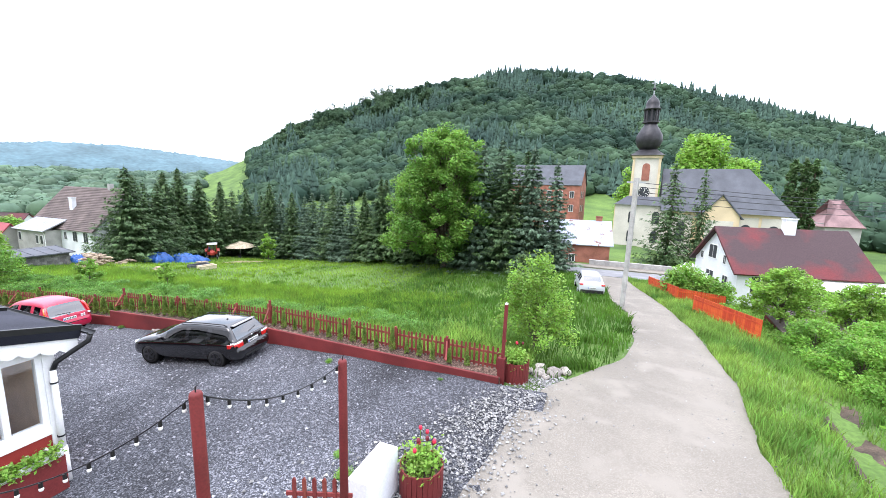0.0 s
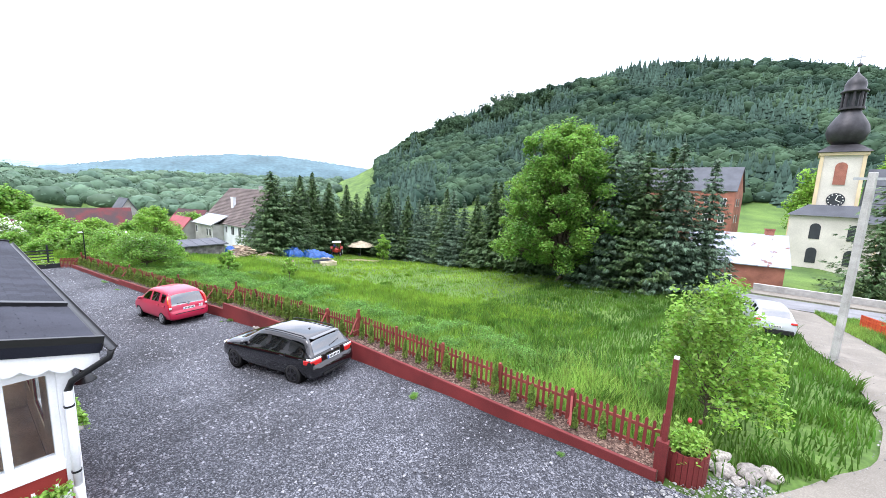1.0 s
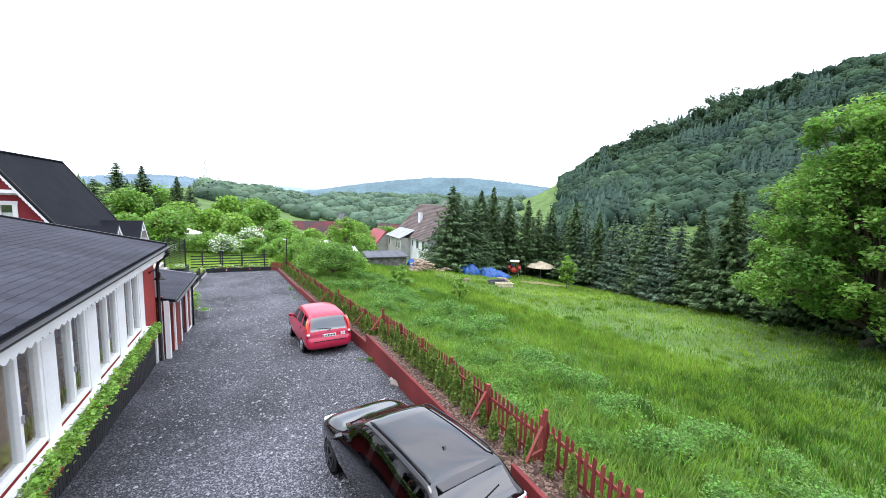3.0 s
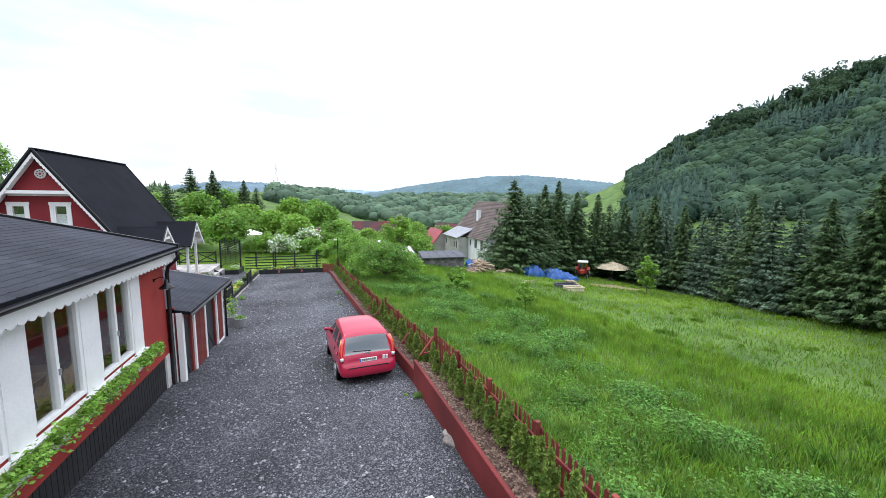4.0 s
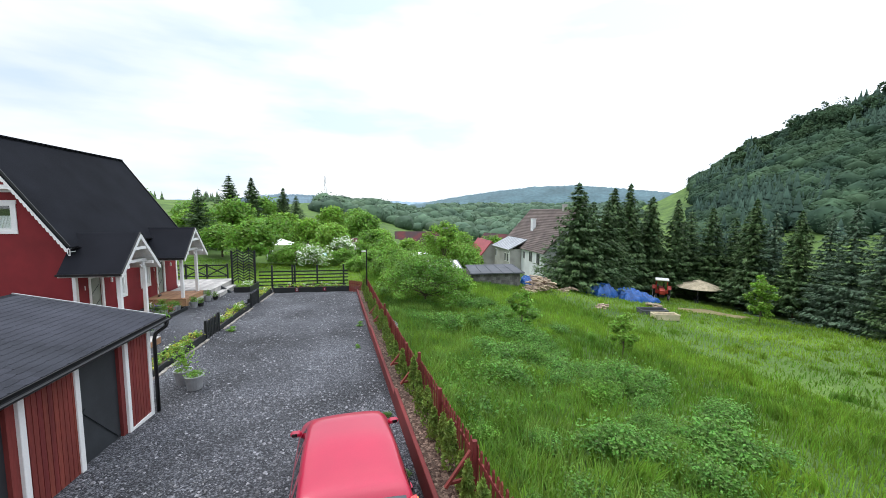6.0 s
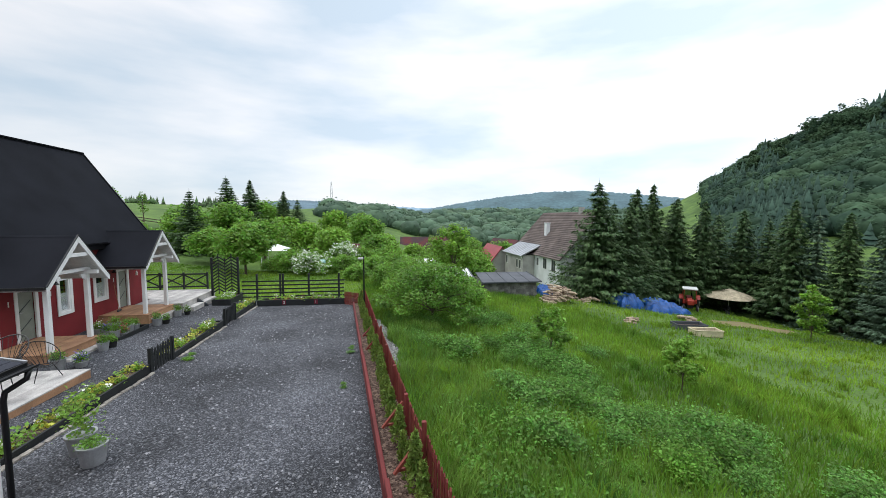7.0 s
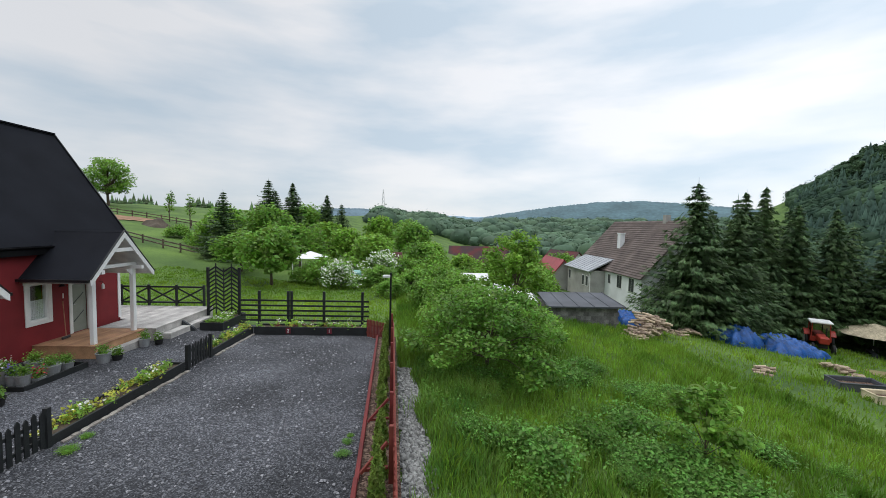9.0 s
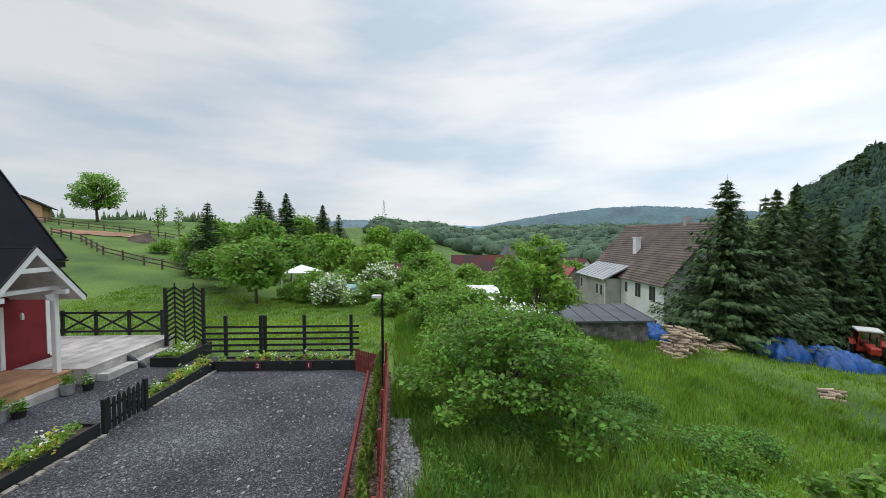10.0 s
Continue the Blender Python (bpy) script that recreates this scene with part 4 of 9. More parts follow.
# shingles on the low roofs: rows of rounded tabs, proud of the felt
def shingle_rows(parent, x0, x1, y_low, y_high, zf, row, tab, name="shingle", first=0):
    """Each course is one strip of tabs with rounded lower ends."""
    k = 0
    y = y_low
    while y > y_high:
        g = Geo()
        off = (k % 2) * tab / 2
        x = x0 - off
        while x < x1 - 0.02:
            a, b = max(x, x0), min(x + tab, x1)
            if b - a > 0.03:
                c = min(0.03, (b - a) * 0.2)
                pts = [(a, y - row * 1.15), (b, y - row * 1.15), (b, y - c * 0.9), (b - c, y), (a + c, y), (a, y - c * 0.9)]
                g.add([(px, py, zf(py) + 0.009 * (1 if py > y - row else 0.25)) for px, py in pts] + [(px, py, zf(py) - 0.002) for px, py in pts[2:]],
                      [(0, 1, 2, 3, 4, 5), (2, 3, 7, 6), (3, 4, 8, 7), (4, 5, 9, 8)])
            x += tab
        part(name, g, M_SHINGLE, parent)
        y -= row
        k += 1


shingle_rows(roof, BX0 - 0.06, -9.86, EAVE_Y, -2.4, low_roof_z, 0.19, 0.34)
shingle_rows(roof, -9.66, VERGE_X - 0.09, EAVE_Y, -2.4, lambda y: low_roof_z(y) - 0.05, 0.19, 0.34)
shed_roof = next(o for o in shed.children if o.name.startswith("roof"))
shingle_rows(shed_roof, SX0 - 0.33, SX1, 6.35, 3.2, lambda y: 2.26 + (6.35 - y) * 0.2055, 0.17, 0.3)

# ---- red house with the steep roof and two porches ----
house = thing("red_house", "red timber house with white trim and a steep charcoal roof", "house")
HX0, HX1, HY0, HY1 = -44.6, -35.4, -7.8, -1.4
RIDGE_Y, RIDGE_Z, HEAVE_Y, HEAVE_Z = -4.6, 8.32, -1.15, 3.42
PITCH = (RIDGE_Z - HEAVE_Z) / (HEAVE_Y - RIDGE_Y)
hw = [(-38.92, -38.28, 0.5, 2.0), (-41.22, -40.46, 0.62, 2.05)]
hd = [(-37.15, -36.3, -0.2, 1.82), (-42.95, -42.15, -0.2, 1.82)]
part("front_wall", wall_with_holes("y", HY1 - 0.25, 0.25, HX0, HX1, -0.75, 3.55, hw + hd), M_REDHOUSE, house)
part("back_wall", Geo().box(HX0, HX1, HY0, HY0 + 0.25, -0.75, 3.55), M_REDHOUSE, house)
gw = [(-4.22, -3.52, 4.12, 5.3), (-6.12, -5.42, 4.12, 5.3)]
part("gable_wall", wall_with_holes("x", HX1 - 0.25, 0.25, HY0 + 0.25, HY1 - 0.25, -0.75, 3.86, []), M_REDHOUSE, house)
g = wall_with_holes("x", HX1 - 0.25, 0.25, RIDGE_Y - 1.8, RIDGE_Y + 1.8, 3.86, 5.45, gw)
for s in (1, -1):
    e0, out = RIDGE_Y + s * 1.8, (RIDGE_Z - 0.3 - 3.86) / PITCH
    part("gable_corner", Geo().prism([(e0, 3.86), (RIDGE_Y + s * out, 3.86), (e0, RIDGE_Z - 0.3 - PITCH * 1.8)], "x", HX1 - 0.25, HX1), M_REDHOUSE, house)
part("gable_peak", Geo().prism([(RIDGE_Y - 1.8, 5.45), (RIDGE_Y + 1.8, 5.45), (RIDGE_Y, RIDGE_Z - 0.3)], "x", HX1 - 0.25, HX1), M_REDHOUSE, house)
part("gable", g, M_REDHOUSE, house)
part("west_gable", Geo().prism([(HY0, -0.75), (HY1 - 0.25, -0.75), (HY1 - 0.25, 3.86), (RIDGE_Y, RIDGE_Z - 0.3), (HY0, 3.86)], "x", HX0, HX0 + 0.25), M_REDHOUSE, house)
for a, b, lo, hi in gw:
    window(house, "x", HX1, 1, a, b, lo, hi, frame=0.1, surround=0.14, curtain=True)
for a, b, lo, hi in hw:
    window(house, "y", HY1, 1, a, b, lo, hi, frame=0.09, surround=0.12, curtain=True)
part("room_back", Geo().box(HX0 + 0.3, HX1 - 0.3, HY1 - 1.6, HY1 - 1.5, -0.6, 3.8).box(HX1 - 1.3, HX1 - 1.2, -6.4, -2.8, 3.7, 5.6).box(HX0 + 0.3, HX1 - 0.3, -7.4, -1.7, 3.5, 3.6), M_DARKIN, house)
for a, b, lo, hi in hd:
    d = part("door", Geo().box(a + 0.04, b - 0.04, HY1 - 0.14, HY1 - 0.07, lo, hi - 0.04), M_DOORGREEN, house, "sage green painted door", bevel=0.005)
    for k in range(2):
        z = lo + 0.55 + 0.75 * k
        part("door_inlay", Geo().beam((a + 0.16, HY1 - 0.068, z + 0.28), (b - 0.16, HY1 - 0.068, z - 0.12), 0.03, 0.012, (0, 1, 0)), M_DARKDOOR, d)
    part("handle", Geo().tube((b - 0.15, HY1 - 0.07, 0.95), (b - 0.15, HY1 - 0.02, 0.95), 0.012).tube((b - 0.15, HY1 - 0.025, 0.95), (b - 0.27, HY1 - 0.025, 0.95), 0.011), M_GALV, d)
    c = Geo().box(a - 0.1, a + 0.04, HY1 - 0.05, HY1 + 0.03, lo, hi + 0.1).box(b - 0.04, b + 0.1, HY1 - 0.05, HY1 + 0.03, lo, hi + 0.1).box(a + 0.04, b - 0.04, HY1 - 0.05, HY1 + 0.03, hi - 0.04, hi + 0.1)
    part("door_casing", c, M_WHITE, house, bevel=0.005)
    part("number_plate", Geo().box(b + 0.32, b + 0.36, HY1 + 0.002, HY1 + 0.015, 1.3, 1.5), M_WHITE, house, "white unit mark by the door")
part("corner_board", Geo().box(HX1 - 0.12, HX1 + 0.03, HY1 - 0.11, HY1 + 0.03, -0.6, 3.5), M_WHITE, house)
part("corner_board", Geo().box(HX0 - 0.03, HX0 + 0.12, HY1 - 0.11, HY1 + 0.03, -0.1, 3.5), M_WHITE, house)


HRX0, HRX1 = -45.1, -34.85
for s, nm in ((1, "roof_slope"), (-1, "roof_slope")):
    ye = RIDGE_Y + s * (HEAVE_Y - RIDGE_Y)
    part(nm, Geo().slab([(HRX0, RIDGE_Y, RIDGE_Z), (HRX1, RIDGE_Y, RIDGE_Z), (HRX1, ye, HEAVE_Z), (HRX0, ye, HEAVE_Z)], 0.12), M_FELT, house)
    front = Geo()
    for x in (HRX1 + 0.0, HRX0 - 0.03):
        part("verge_strip", Geo().beam((x, RIDGE_Y, RIDGE_Z + 0.02), (x, ye, HEAVE_Z + 0.02), 0.05, 0.09), M_BLACK, house)
    # scalloped barge board that follows the slope
    n, v, f = 112, [], []
    for i in range(n + 1):
        t = i / n
        y, z = RIDGE_Y + (ye - RIDGE_Y) * t, RIDGE_Z + (HEAVE_Z - RIDGE_Z) * t - 0.08
        cut = 0.29 + 0.09 * abs(math.sin(i * math.pi / 4))
        for x in (HRX1 - 0.05, HRX1 - 0.01):
            v += [(x, y, z), (x, y, z - cut)]
    for i in range(n):
        k = i * 4
        f += [(k, k + 4, k + 5, k + 1), (k + 2, k + 3, k + 7, k + 6), (k + 1, k + 5, k + 7, k + 3), (k, k + 2, k + 6, k + 4)]
    part("barge_board", Geo().add(v, f), M_WHITE, house, "white scalloped barge board")
part("ridge_cap", Geo().beam((HRX0, RIDGE_Y, RIDGE_Z + 0.01), (HRX1, RIDGE_Y, RIDGE_Z + 0.01), 0.24, 0.06), M_FELT, house)
part("soffit", Geo().slab([(HRX1 - 0.06, RIDGE_Y, RIDGE_Z - 0.22), (HX1, RIDGE_Y, RIDGE_Z - 0.22), (HX1, HEAVE_Y, HEAVE_Z - 0.22), (HRX1 - 0.06, HEAVE_Y, HEAVE_Z - 0.22)], 0.02)
     .slab([(HRX1 - 0.06, RIDGE_Y, RIDGE_Z - 0.22), (HX1, RIDGE_Y, RIDGE_Z - 0.22), (HX1, 2 * RIDGE_Y - HEAVE_Y, HEAVE_Z - 0.22), (HRX1 - 0.06, 2 * RIDGE_Y - HEAVE_Y, HEAVE_Z - 0.22)], 0.02), M_WHITE, house)
part("collar_beam", Geo().box(HX1 + 0.02, HRX1 - 0.05, -6.1, -3.1, 5.9, 6.08).box(HX1 + 0.02, HX1 + 0.1, -6.1, -3.1, 5.78, 5.9), M_WHITE, house)
ros = Geo().tube((HX1, RIDGE_Y, 7.0), (HX1 + 0.05, RIDGE_Y, 7.0), 0.26, 0.26, 28)
part("rosette", ros, M_OLDWHITE, house, "round carved white rosette vent")
part("rosette_hub", Geo().tube((HX1 + 0.05, RIDGE_Y, 7.0), (HX1 + 0.07, RIDGE_Y, 7.0), 0.06, 0.06, 16), M_REDWOOD, house)
for i in range(8):
    a = i * math.pi / 4
    part("rosette_petal", Geo().tube((HX1 + 0.05, RIDGE_Y + 0.16 * math.cos(a), 7.0 + 0.16 * math.sin(a)), (HX1 + 0.065, RIDGE_Y + 0.16 * math.cos(a), 7.0 + 0.16 * math.sin(a)), 0.035, 0.035, 10), M_REDWOOD, house)
gutter(house, HRX0, HRX1, HEAVE_Y + 0.05, HEAVE_Z - 0.02, 0.07)
part("eave_board", Geo().box(HRX0, HRX1, HEAVE_Y - 0.06, HEAVE_Y - 0.02, HEAVE_Z - 0.32, HEAVE_Z - 0.1), M_BLACK, house)


def porch(cx, platform_mat):
    """A gabled porch roof on two white posts, with its wooden platform and step."""
    t = thing("porch", "white-posted gabled porch with a charcoal roof and wooden platform", "porch", "porches of the red house")
    apex_z, eave_z, half, yf = 4.0, 2.28, 1.58, 1.05
    k = (apex_z - eave_z) / half
    for s in (1, -1):
        yb_top, yb_low = RIDGE_Y + (RIDGE_Z - apex_z) / PITCH, HY1
        part("roof_slope", Geo().slab([(cx, yf, apex_z), (cx, yb_top, apex_z), (cx + s * half, yb_low, eave_z), (cx + s * half, yf, eave_z)], 0.09), M_FELT, t)
        part("barge_board", Geo().prism([(cx, apex_z - 0.02), (cx + s * half, eave_z - 0.02), (cx + s * half, eave_z - 0.2), (cx + s * (half - 0.1), eave_z - 0.14), (cx, apex_z - 0.26)], "y", yf - 0.01, yf + 0.03), M_WHITE, t)
        part("verge_strip", Geo().beam((cx, yf + 0.02, apex_z + 0.015), (cx + s * half, yf + 0.02, eave_z + 0.015), 0.05, 0.03), M_BLACK, t)
        part("soffit", Geo().slab([(cx, yf, apex_z - 0.16), (cx, HY1, apex_z - 0.16), (cx + s * (half - 0.03), HY1, eave_z - 0.13), (cx + s * (half - 0.03), yf, eave_z - 0.13)], 0.02), M_OLDWHITE, t)
        px = cx + s * 0.98
        post = part("post", Geo().box(px - 0.08, px + 0.08, 0.52, 0.68, -0.2, 2.42), M_WHITE, t, bevel=0.012)
        part("bracket", Geo().prism([(px, 2.42), (px - s * 0.34, 2.42), (px - s * 0.28, 2.3), (px - s * 0.12, 2.2), (px, 1.98)], "y", 0.57, 0.63), M_WHITE, t, "curved white corner bracket")
        part("side_beam", Geo().box(px - 0.07, px + 0.07, HY1, yf - 0.02, 2.42, 2.56), M_WHITE, t)
    part("tie_beam", Geo().box(cx - 1.2, cx + 1.2, 0.52, 0.68, 2.56, 2.68), M_WHITE, t)
    part("collar", Geo().box(cx - 0.5, cx + 0.5, yf - 0.04, yf + 0.0, 3.2, 3.34), M_WHITE, t)
    for s in (1, -1):
        part("porch_gutter", Geo().beam((cx + s * (half + 0.05), HY1, eave_z - 0.03), (cx + s * (half + 0.05), yf, eave_z - 0.03), 0.1, 0.09), M_BLACK, t)
    pl = part("platform", Geo().box(cx - 1.2, cx + 1.2, HY1, 0.84, -0.8, -0.23), M_TANDECK, t)
    for i in range(16):
        y = HY1 + 0.01 + i * 0.142
        part("board", Geo().box(cx - 1.22, cx + 1.22, y, y + 0.134, -0.23, -0.2), platform_mat, pl)
    part("step", Geo().box(cx - 0.9, cx + 1.0, 0.88, 1.2, -0.82, -0.48), M_DECK, t)
    return t


porch(-35.95, M_TANDECK)
porch(-41.75, M_TANDECK)

# broom, lanterns and black lamps by the house doors
bro = thing("broom", "long-handled broom leaning on the red wall by the door", "broom")
part("handle", Geo().tube((-41.4, -0.95, -0.1), (-41.75, -1.36, 1.2), 0.014, 0.014, 8), M_TANDECK, bro)
part("brush", Geo().beam((-41.2, -0.92, -0.13), (-41.6, -1.0, -0.13), 0.07, 0.09), M_DARKDOOR, bro, bevel=0.01)


def lantern(m):
    t = thing("wall_lantern", "small white lantern hanging by the house door", "lantern", "lanterns by the doors", m=m)
    part("bracket", Geo().path([(0, 0, 0.3), (0, 0.14, 0.33), (0, 0.16, 0.26)], 0.008, 6), M_BLACK, t)
    part("cage", Geo().lathe((0, 0.16, 0), [(0.05, 0), (0.055, 0.02), (0.055, 0.17), (0.03, 0.22), (0.008, 0.25)], 8), M_WHITE, t)
    return t


lan = lantern(pose(-43.5, HY1, 1.4))
copy_thing(lan, pose(-37.6, HY1, 1.4))
for x in (-37.95, -41.6):
    wl = thing("wall_lamp", "small black wall lamp on the red house", "wall lamp", "black lamps on the red house", m=pose(x, HY1, 1.95))
    part("arm", Geo().path([(0, 0, 0), (0, 0.12, 0.05), (0, 0.18, 0.0)], 0.014, 7), M_BLACK, wl)
    part("shade", Geo().lathe((0, 0.18, -0.14), [(0.11, 0), (0.05, 0.08), (0.03, 0.14)], 14), M_BLACK, wl)

# ---- retaining kerb, mulch bed and red picket fence along the lot ----
KERB = [(0.3, -9.7, 1.57, 1.6), (-9.7, -19.1, 1.36, 0.92), (-19.1, -25.6, 0.6, 0.3), (-25.6, -33.0, 0.12, -0.1), (-33.0, -43.4, -0.22, -0.48)]


def kerb_top(x):
    for a, b, za, zb in KERB:
        if b <= x <= a:
            return za + (zb - za) * (x - a) / (b - a)
    return KERB[-1][3]


for a, b, za, zb in KERB:
    g = Geo()
    v = [(x, y, z) for x, top in ((a, za), (b, zb)) for y in (kerb_y(x), kerb_y(x) + 0.09) for z in (-1.2, top)]
    g.add(v, [(0, 1, 3, 2), (4, 6, 7, 5), (0, 4, 5, 1), (2, 3, 7, 6), (1, 5, 7, 3), (0, 2, 6, 4)])
    solid("retaining_kerb", g, M_REDKERB, "red painted concrete kerb wall stepping down with the lot", "kerb", "kerb walls along the lot", "structure", bevel=0.012)
    gm = Geo()
    v = [(x, y, z) for x, top in ((a, za - 0.09), (b, zb - 0.09)) for y in (kerb_y(x) + 0.09, kerb_y(x) + 0.86) for z in (top - 2.2, top)]
    gm.add(v, [(0, 1, 3, 2), (4, 6, 7, 5), (0, 4, 5, 1), (2, 3, 7, 6), (1, 5, 7, 3), (0, 2, 6, 4)])
    solid("mulch_bed", gm, M_MULCH, "strip of reddish bark mulch between kerb and fence", "mulch bed", "mulch beds along the fence", "structure")

# fence: sections with rails, posts, braces and separate pickets
picket = Geo().prism([(-0.033, 0), (0.033, 0), (0.033, 0.86), (0.0, 0.9), (-0.033, 0.86)], "y", -0.011, 0.011).mesh("picket")
picket.materials.append(M_REDWOOD)
for k, (a, b, za, zb) in enumerate(KERB):
    sec = thing("picket_fence", "red-brown wooden picket fence with leaning braces", "fence", "picket fence sections beside the lot")
    lift = -0.22 if k == 0 else -0.14
    za2, zb2 = za + lift, zb + lift
    for h in (0.22, 0.66):
        part("rail", Geo().beam((a, kerb_y(a) + 0.76, za2 + h), (b, kerb_y(b) + 0.76, zb2 + h), 0.035, 0.07), M_REDWOOD, sec)
    n = int((a - b) / 0.155)
    for i in range(n):
        x = a - 0.08 - i * (a - b - 0.16) / (n - 1)
        ob = new("picket", picket)
        ob.parent = sec
        ob.matrix_basis = pose(x, kerb_y(x) + 0.73 + RNG.uniform(-0.006, 0.006), za2 + (zb2 - za2) * (x - a) / (b - a) + RNG.uniform(-0.015, 0.015), 0, RNG.uniform(-1.5, 1.5), 4 if x < -16 else 0)
    m = max(2, round((a - b) / 1.95))
    for i in range(m + 1):
        x = a + (b - a) * i / m + (-0.04 if i == 0 else 0.04 if i == m else 0)
        z = za2 + (zb2 - za2) * (x - a) / (b - a)
        ky = float(kerb_y(x))
        FENCE_Y = ky + 0.73
        part("post", Geo().box(x - 0.04, x + 0.04, FENCE_Y - 0.09, FENCE_Y - 0.01, z - 0.1, z + (1.12 if i in (0, m) else 0.98)), M_REDWOOD, sec, bevel=0.006)
        if i in (1, m):
            part("brace", Geo().beam((x + 0.02, FENCE_Y - 0.12, z + 0.82), (x + 0.18, ky + 0.16, z + 0.34), 0.05, 0.05).beam((x + 0.03, FENCE_Y - 0.1, z + 0.36), (x + 0.12, ky + 0.2, z + 0.36), 0.045, 0.045), M_REDWOOD, sec)

# ---- trees ----
def spruce_mesh(seed, height, radius, bare=0.06, clumps=7000, fine=1.0):
    """Needle boughs in whorls, drooping outwards and lifting at the tips."""
    rng = np.random.default_rng(seed)
    pts, dirs = [], []
    whorls = int(height * 2.6)
    for w in range(whorls):
        t = bare + (1 - bare) * (w + rng.uniform(-0.3, 0.3)) / whorls
        reach = radius * (1 - t) ** 0.85 * (0.75 + 0.5 * rng.random()) + 0.12
        nb = int(7 + 6 * (1 - t))
        for b in range(nb):
            a = 2 * math.pi * (b + rng.random() * 0.8) / nb
            ln = reach * rng.uniform(0.7, 1.12)
            m = max(3, int(ln * 5.5))
            s = (np.arange(m) + 0.5) / m
            sag = -0.28 * ln * s + 0.22 * ln * s ** 3
            wide = 0.30 * (1 - s) + 0.10
            for rep in range(4):
                side = rng.normal(size=m) * wide * ln * 0.35
                r = ln * s
                x = r * math.cos(a) - side * math.sin(a)
                y = r * math.sin(a) + side * math.cos(a)
                z = height * t + sag - np.abs(side) * 0.25 + rng.normal(size=m) * 0.05
                pts.append(np.stack([x, y, z], 1))
                dirs.append(np.tile((math.cos(a), math.sin(a), -0.35), (m, 1)) + rng.normal(size=(m, 3)) * 0.35)
    p, d = np.concatenate(pts), np.concatenate(dirs)
    if len(p) > clumps:
        pick = rng.permutation(len(p))[:clumps]
        p, d = p[pick], d[pick]
    d /= np.linalg.norm(d, axis=1, keepdims=True)
    n = len(p)
    s = np.cross(d, np.tile((0, 0, 1.0), (n, 1)) + rng.normal(size=(n, 3)) * 0.22)
    s /= np.linalg.norm(s, axis=1, keepdims=True) + 1e-9
    k = (0.22 + 0.17 * rng.random(n))[:, None] * min(1.25, 0.6 + height / 22) * fine
    sprays = []
    for turn, ln in ((-0.38, 0.8), (0.0, 1.05), (0.38, 0.8)):
        way = d + s * turn
        way /= np.linalg.norm(way, axis=1, keepdims=True)
        across = np.cross(way, np.cross(s, d))
        root = p - d * k * 0.55
        sprays.append(np.stack([root - across * k * 0.2, root + across * k * 0.2, root + way * k * 1.5 * ln - (0, 0, 0.05)], 1))
    v = np.concatenate(sprays).reshape(-1, 3)
    f = np.arange(len(v)).reshape(-1, 3)
    top = np.array([[0.05, 0, height * 0.95], [-0.03, 0.05, height * 0.95], [-0.03, -0.05, height * 0.95], [0, 0, height * 1.03]])
    f = np.concatenate([f, np.array([[0, 1, 3], [1, 2, 3], [2, 0, 3]]) + len(v)])
    return raw_mesh("crown", np.concatenate([v, top]), f)


def spruce(seed, height, radius, mat, label, m, group, bare=0.03, clumps=6300, fine=1.0):
    t = thing("spruce_tree", label, "spruce", group, m=m)
    part("trunk", Geo().tube((0, 0, -0.5), (0, 0, height * 0.96), 0.028 * height ** 0.8, 0.02, 9), M_BARK, t)
    part("crown", spruce_mesh(seed, height, radius, bare, clumps, fine), mat, t)
    return t


def limb_tree(seed, height, spread, leaves, leaf, mat, label, category, m, group="", trunk_r=0.2, low=0.25, bark=None, name="tree", lumps=26, squash=0.8, puff=0.36):
    """A trunk with forking limbs and a crown of leaf clumps gathered round the limb ends."""
    rng = np.random.default_rng(seed)
    t = thing(name, label, category, group, m=m)
    g = Geo()
    fork = height * low
    g.tube((0, 0, -0.4), (0.02 * height, 0, fork), trunk_r * 1.25, trunk_r * 0.85, 10)
    ends = []
    for i in range(lumps):
        a = 2.4 * i + rng.uniform(-0.4, 0.4)
        u = (i + 0.5) / lumps
        el = math.asin(min(1, u * 1.02)) if u < 1 else 1.5
        rr = spread * math.cos(el) ** 0.75 * rng.uniform(0.55, 1.0)
        zz = fork + (height - fork) * (0.12 + 0.84 * math.sin(el) ** 1.0 * rng.uniform(0.85, 1.0))
        end = Vector((rr * math.cos(a), rr * math.sin(a), zz))
        start = Vector((0.02 * height, 0, fork * rng.uniform(0.85, 1.0) + (zz - fork) * 0.25))
        mid = start.lerp(end, 0.5) + Vector((0, 0, 0.08 * (end - start).length))
        r = trunk_r * 0.35
        g.tube(start, mid, r, r * 0.6, 6, False)
        g.tube(mid, end, r * 0.6, r * 0.15, 6, False)
        ends.append((end, 1.0))
        if i % 2:
            ends.append((mid.lerp(end, 0.3), 0.8))
    g.tube((0.02 * height, 0, fork), (0, 0, height * 0.85), trunk_r * 0.8, trunk_r * 0.1, 8)
    part("trunk", g, bark or M_BARK, t)
    per = max(12, leaves // len(ends))
    ps = []
    clump = spread * puff
    for e, k in ends:
        q = rng.normal(size=(per, 3))
        q /= np.linalg.norm(q, axis=1, keepdims=True)
        q *= (rng.random(per) ** 0.45)[:, None] * clump * k * rng.uniform(0.75, 1.2)
        q[:, 2] *= squash
        ps.append(q + np.array(e))
    p = np.concatenate(ps)
    p[:, 2] = np.maximum(p[:, 2], 0.12)
    v, f = leaf_cloud(p, leaf, rng)
    part("crown", raw_mesh("crown", v, f), mat, t)
    return t


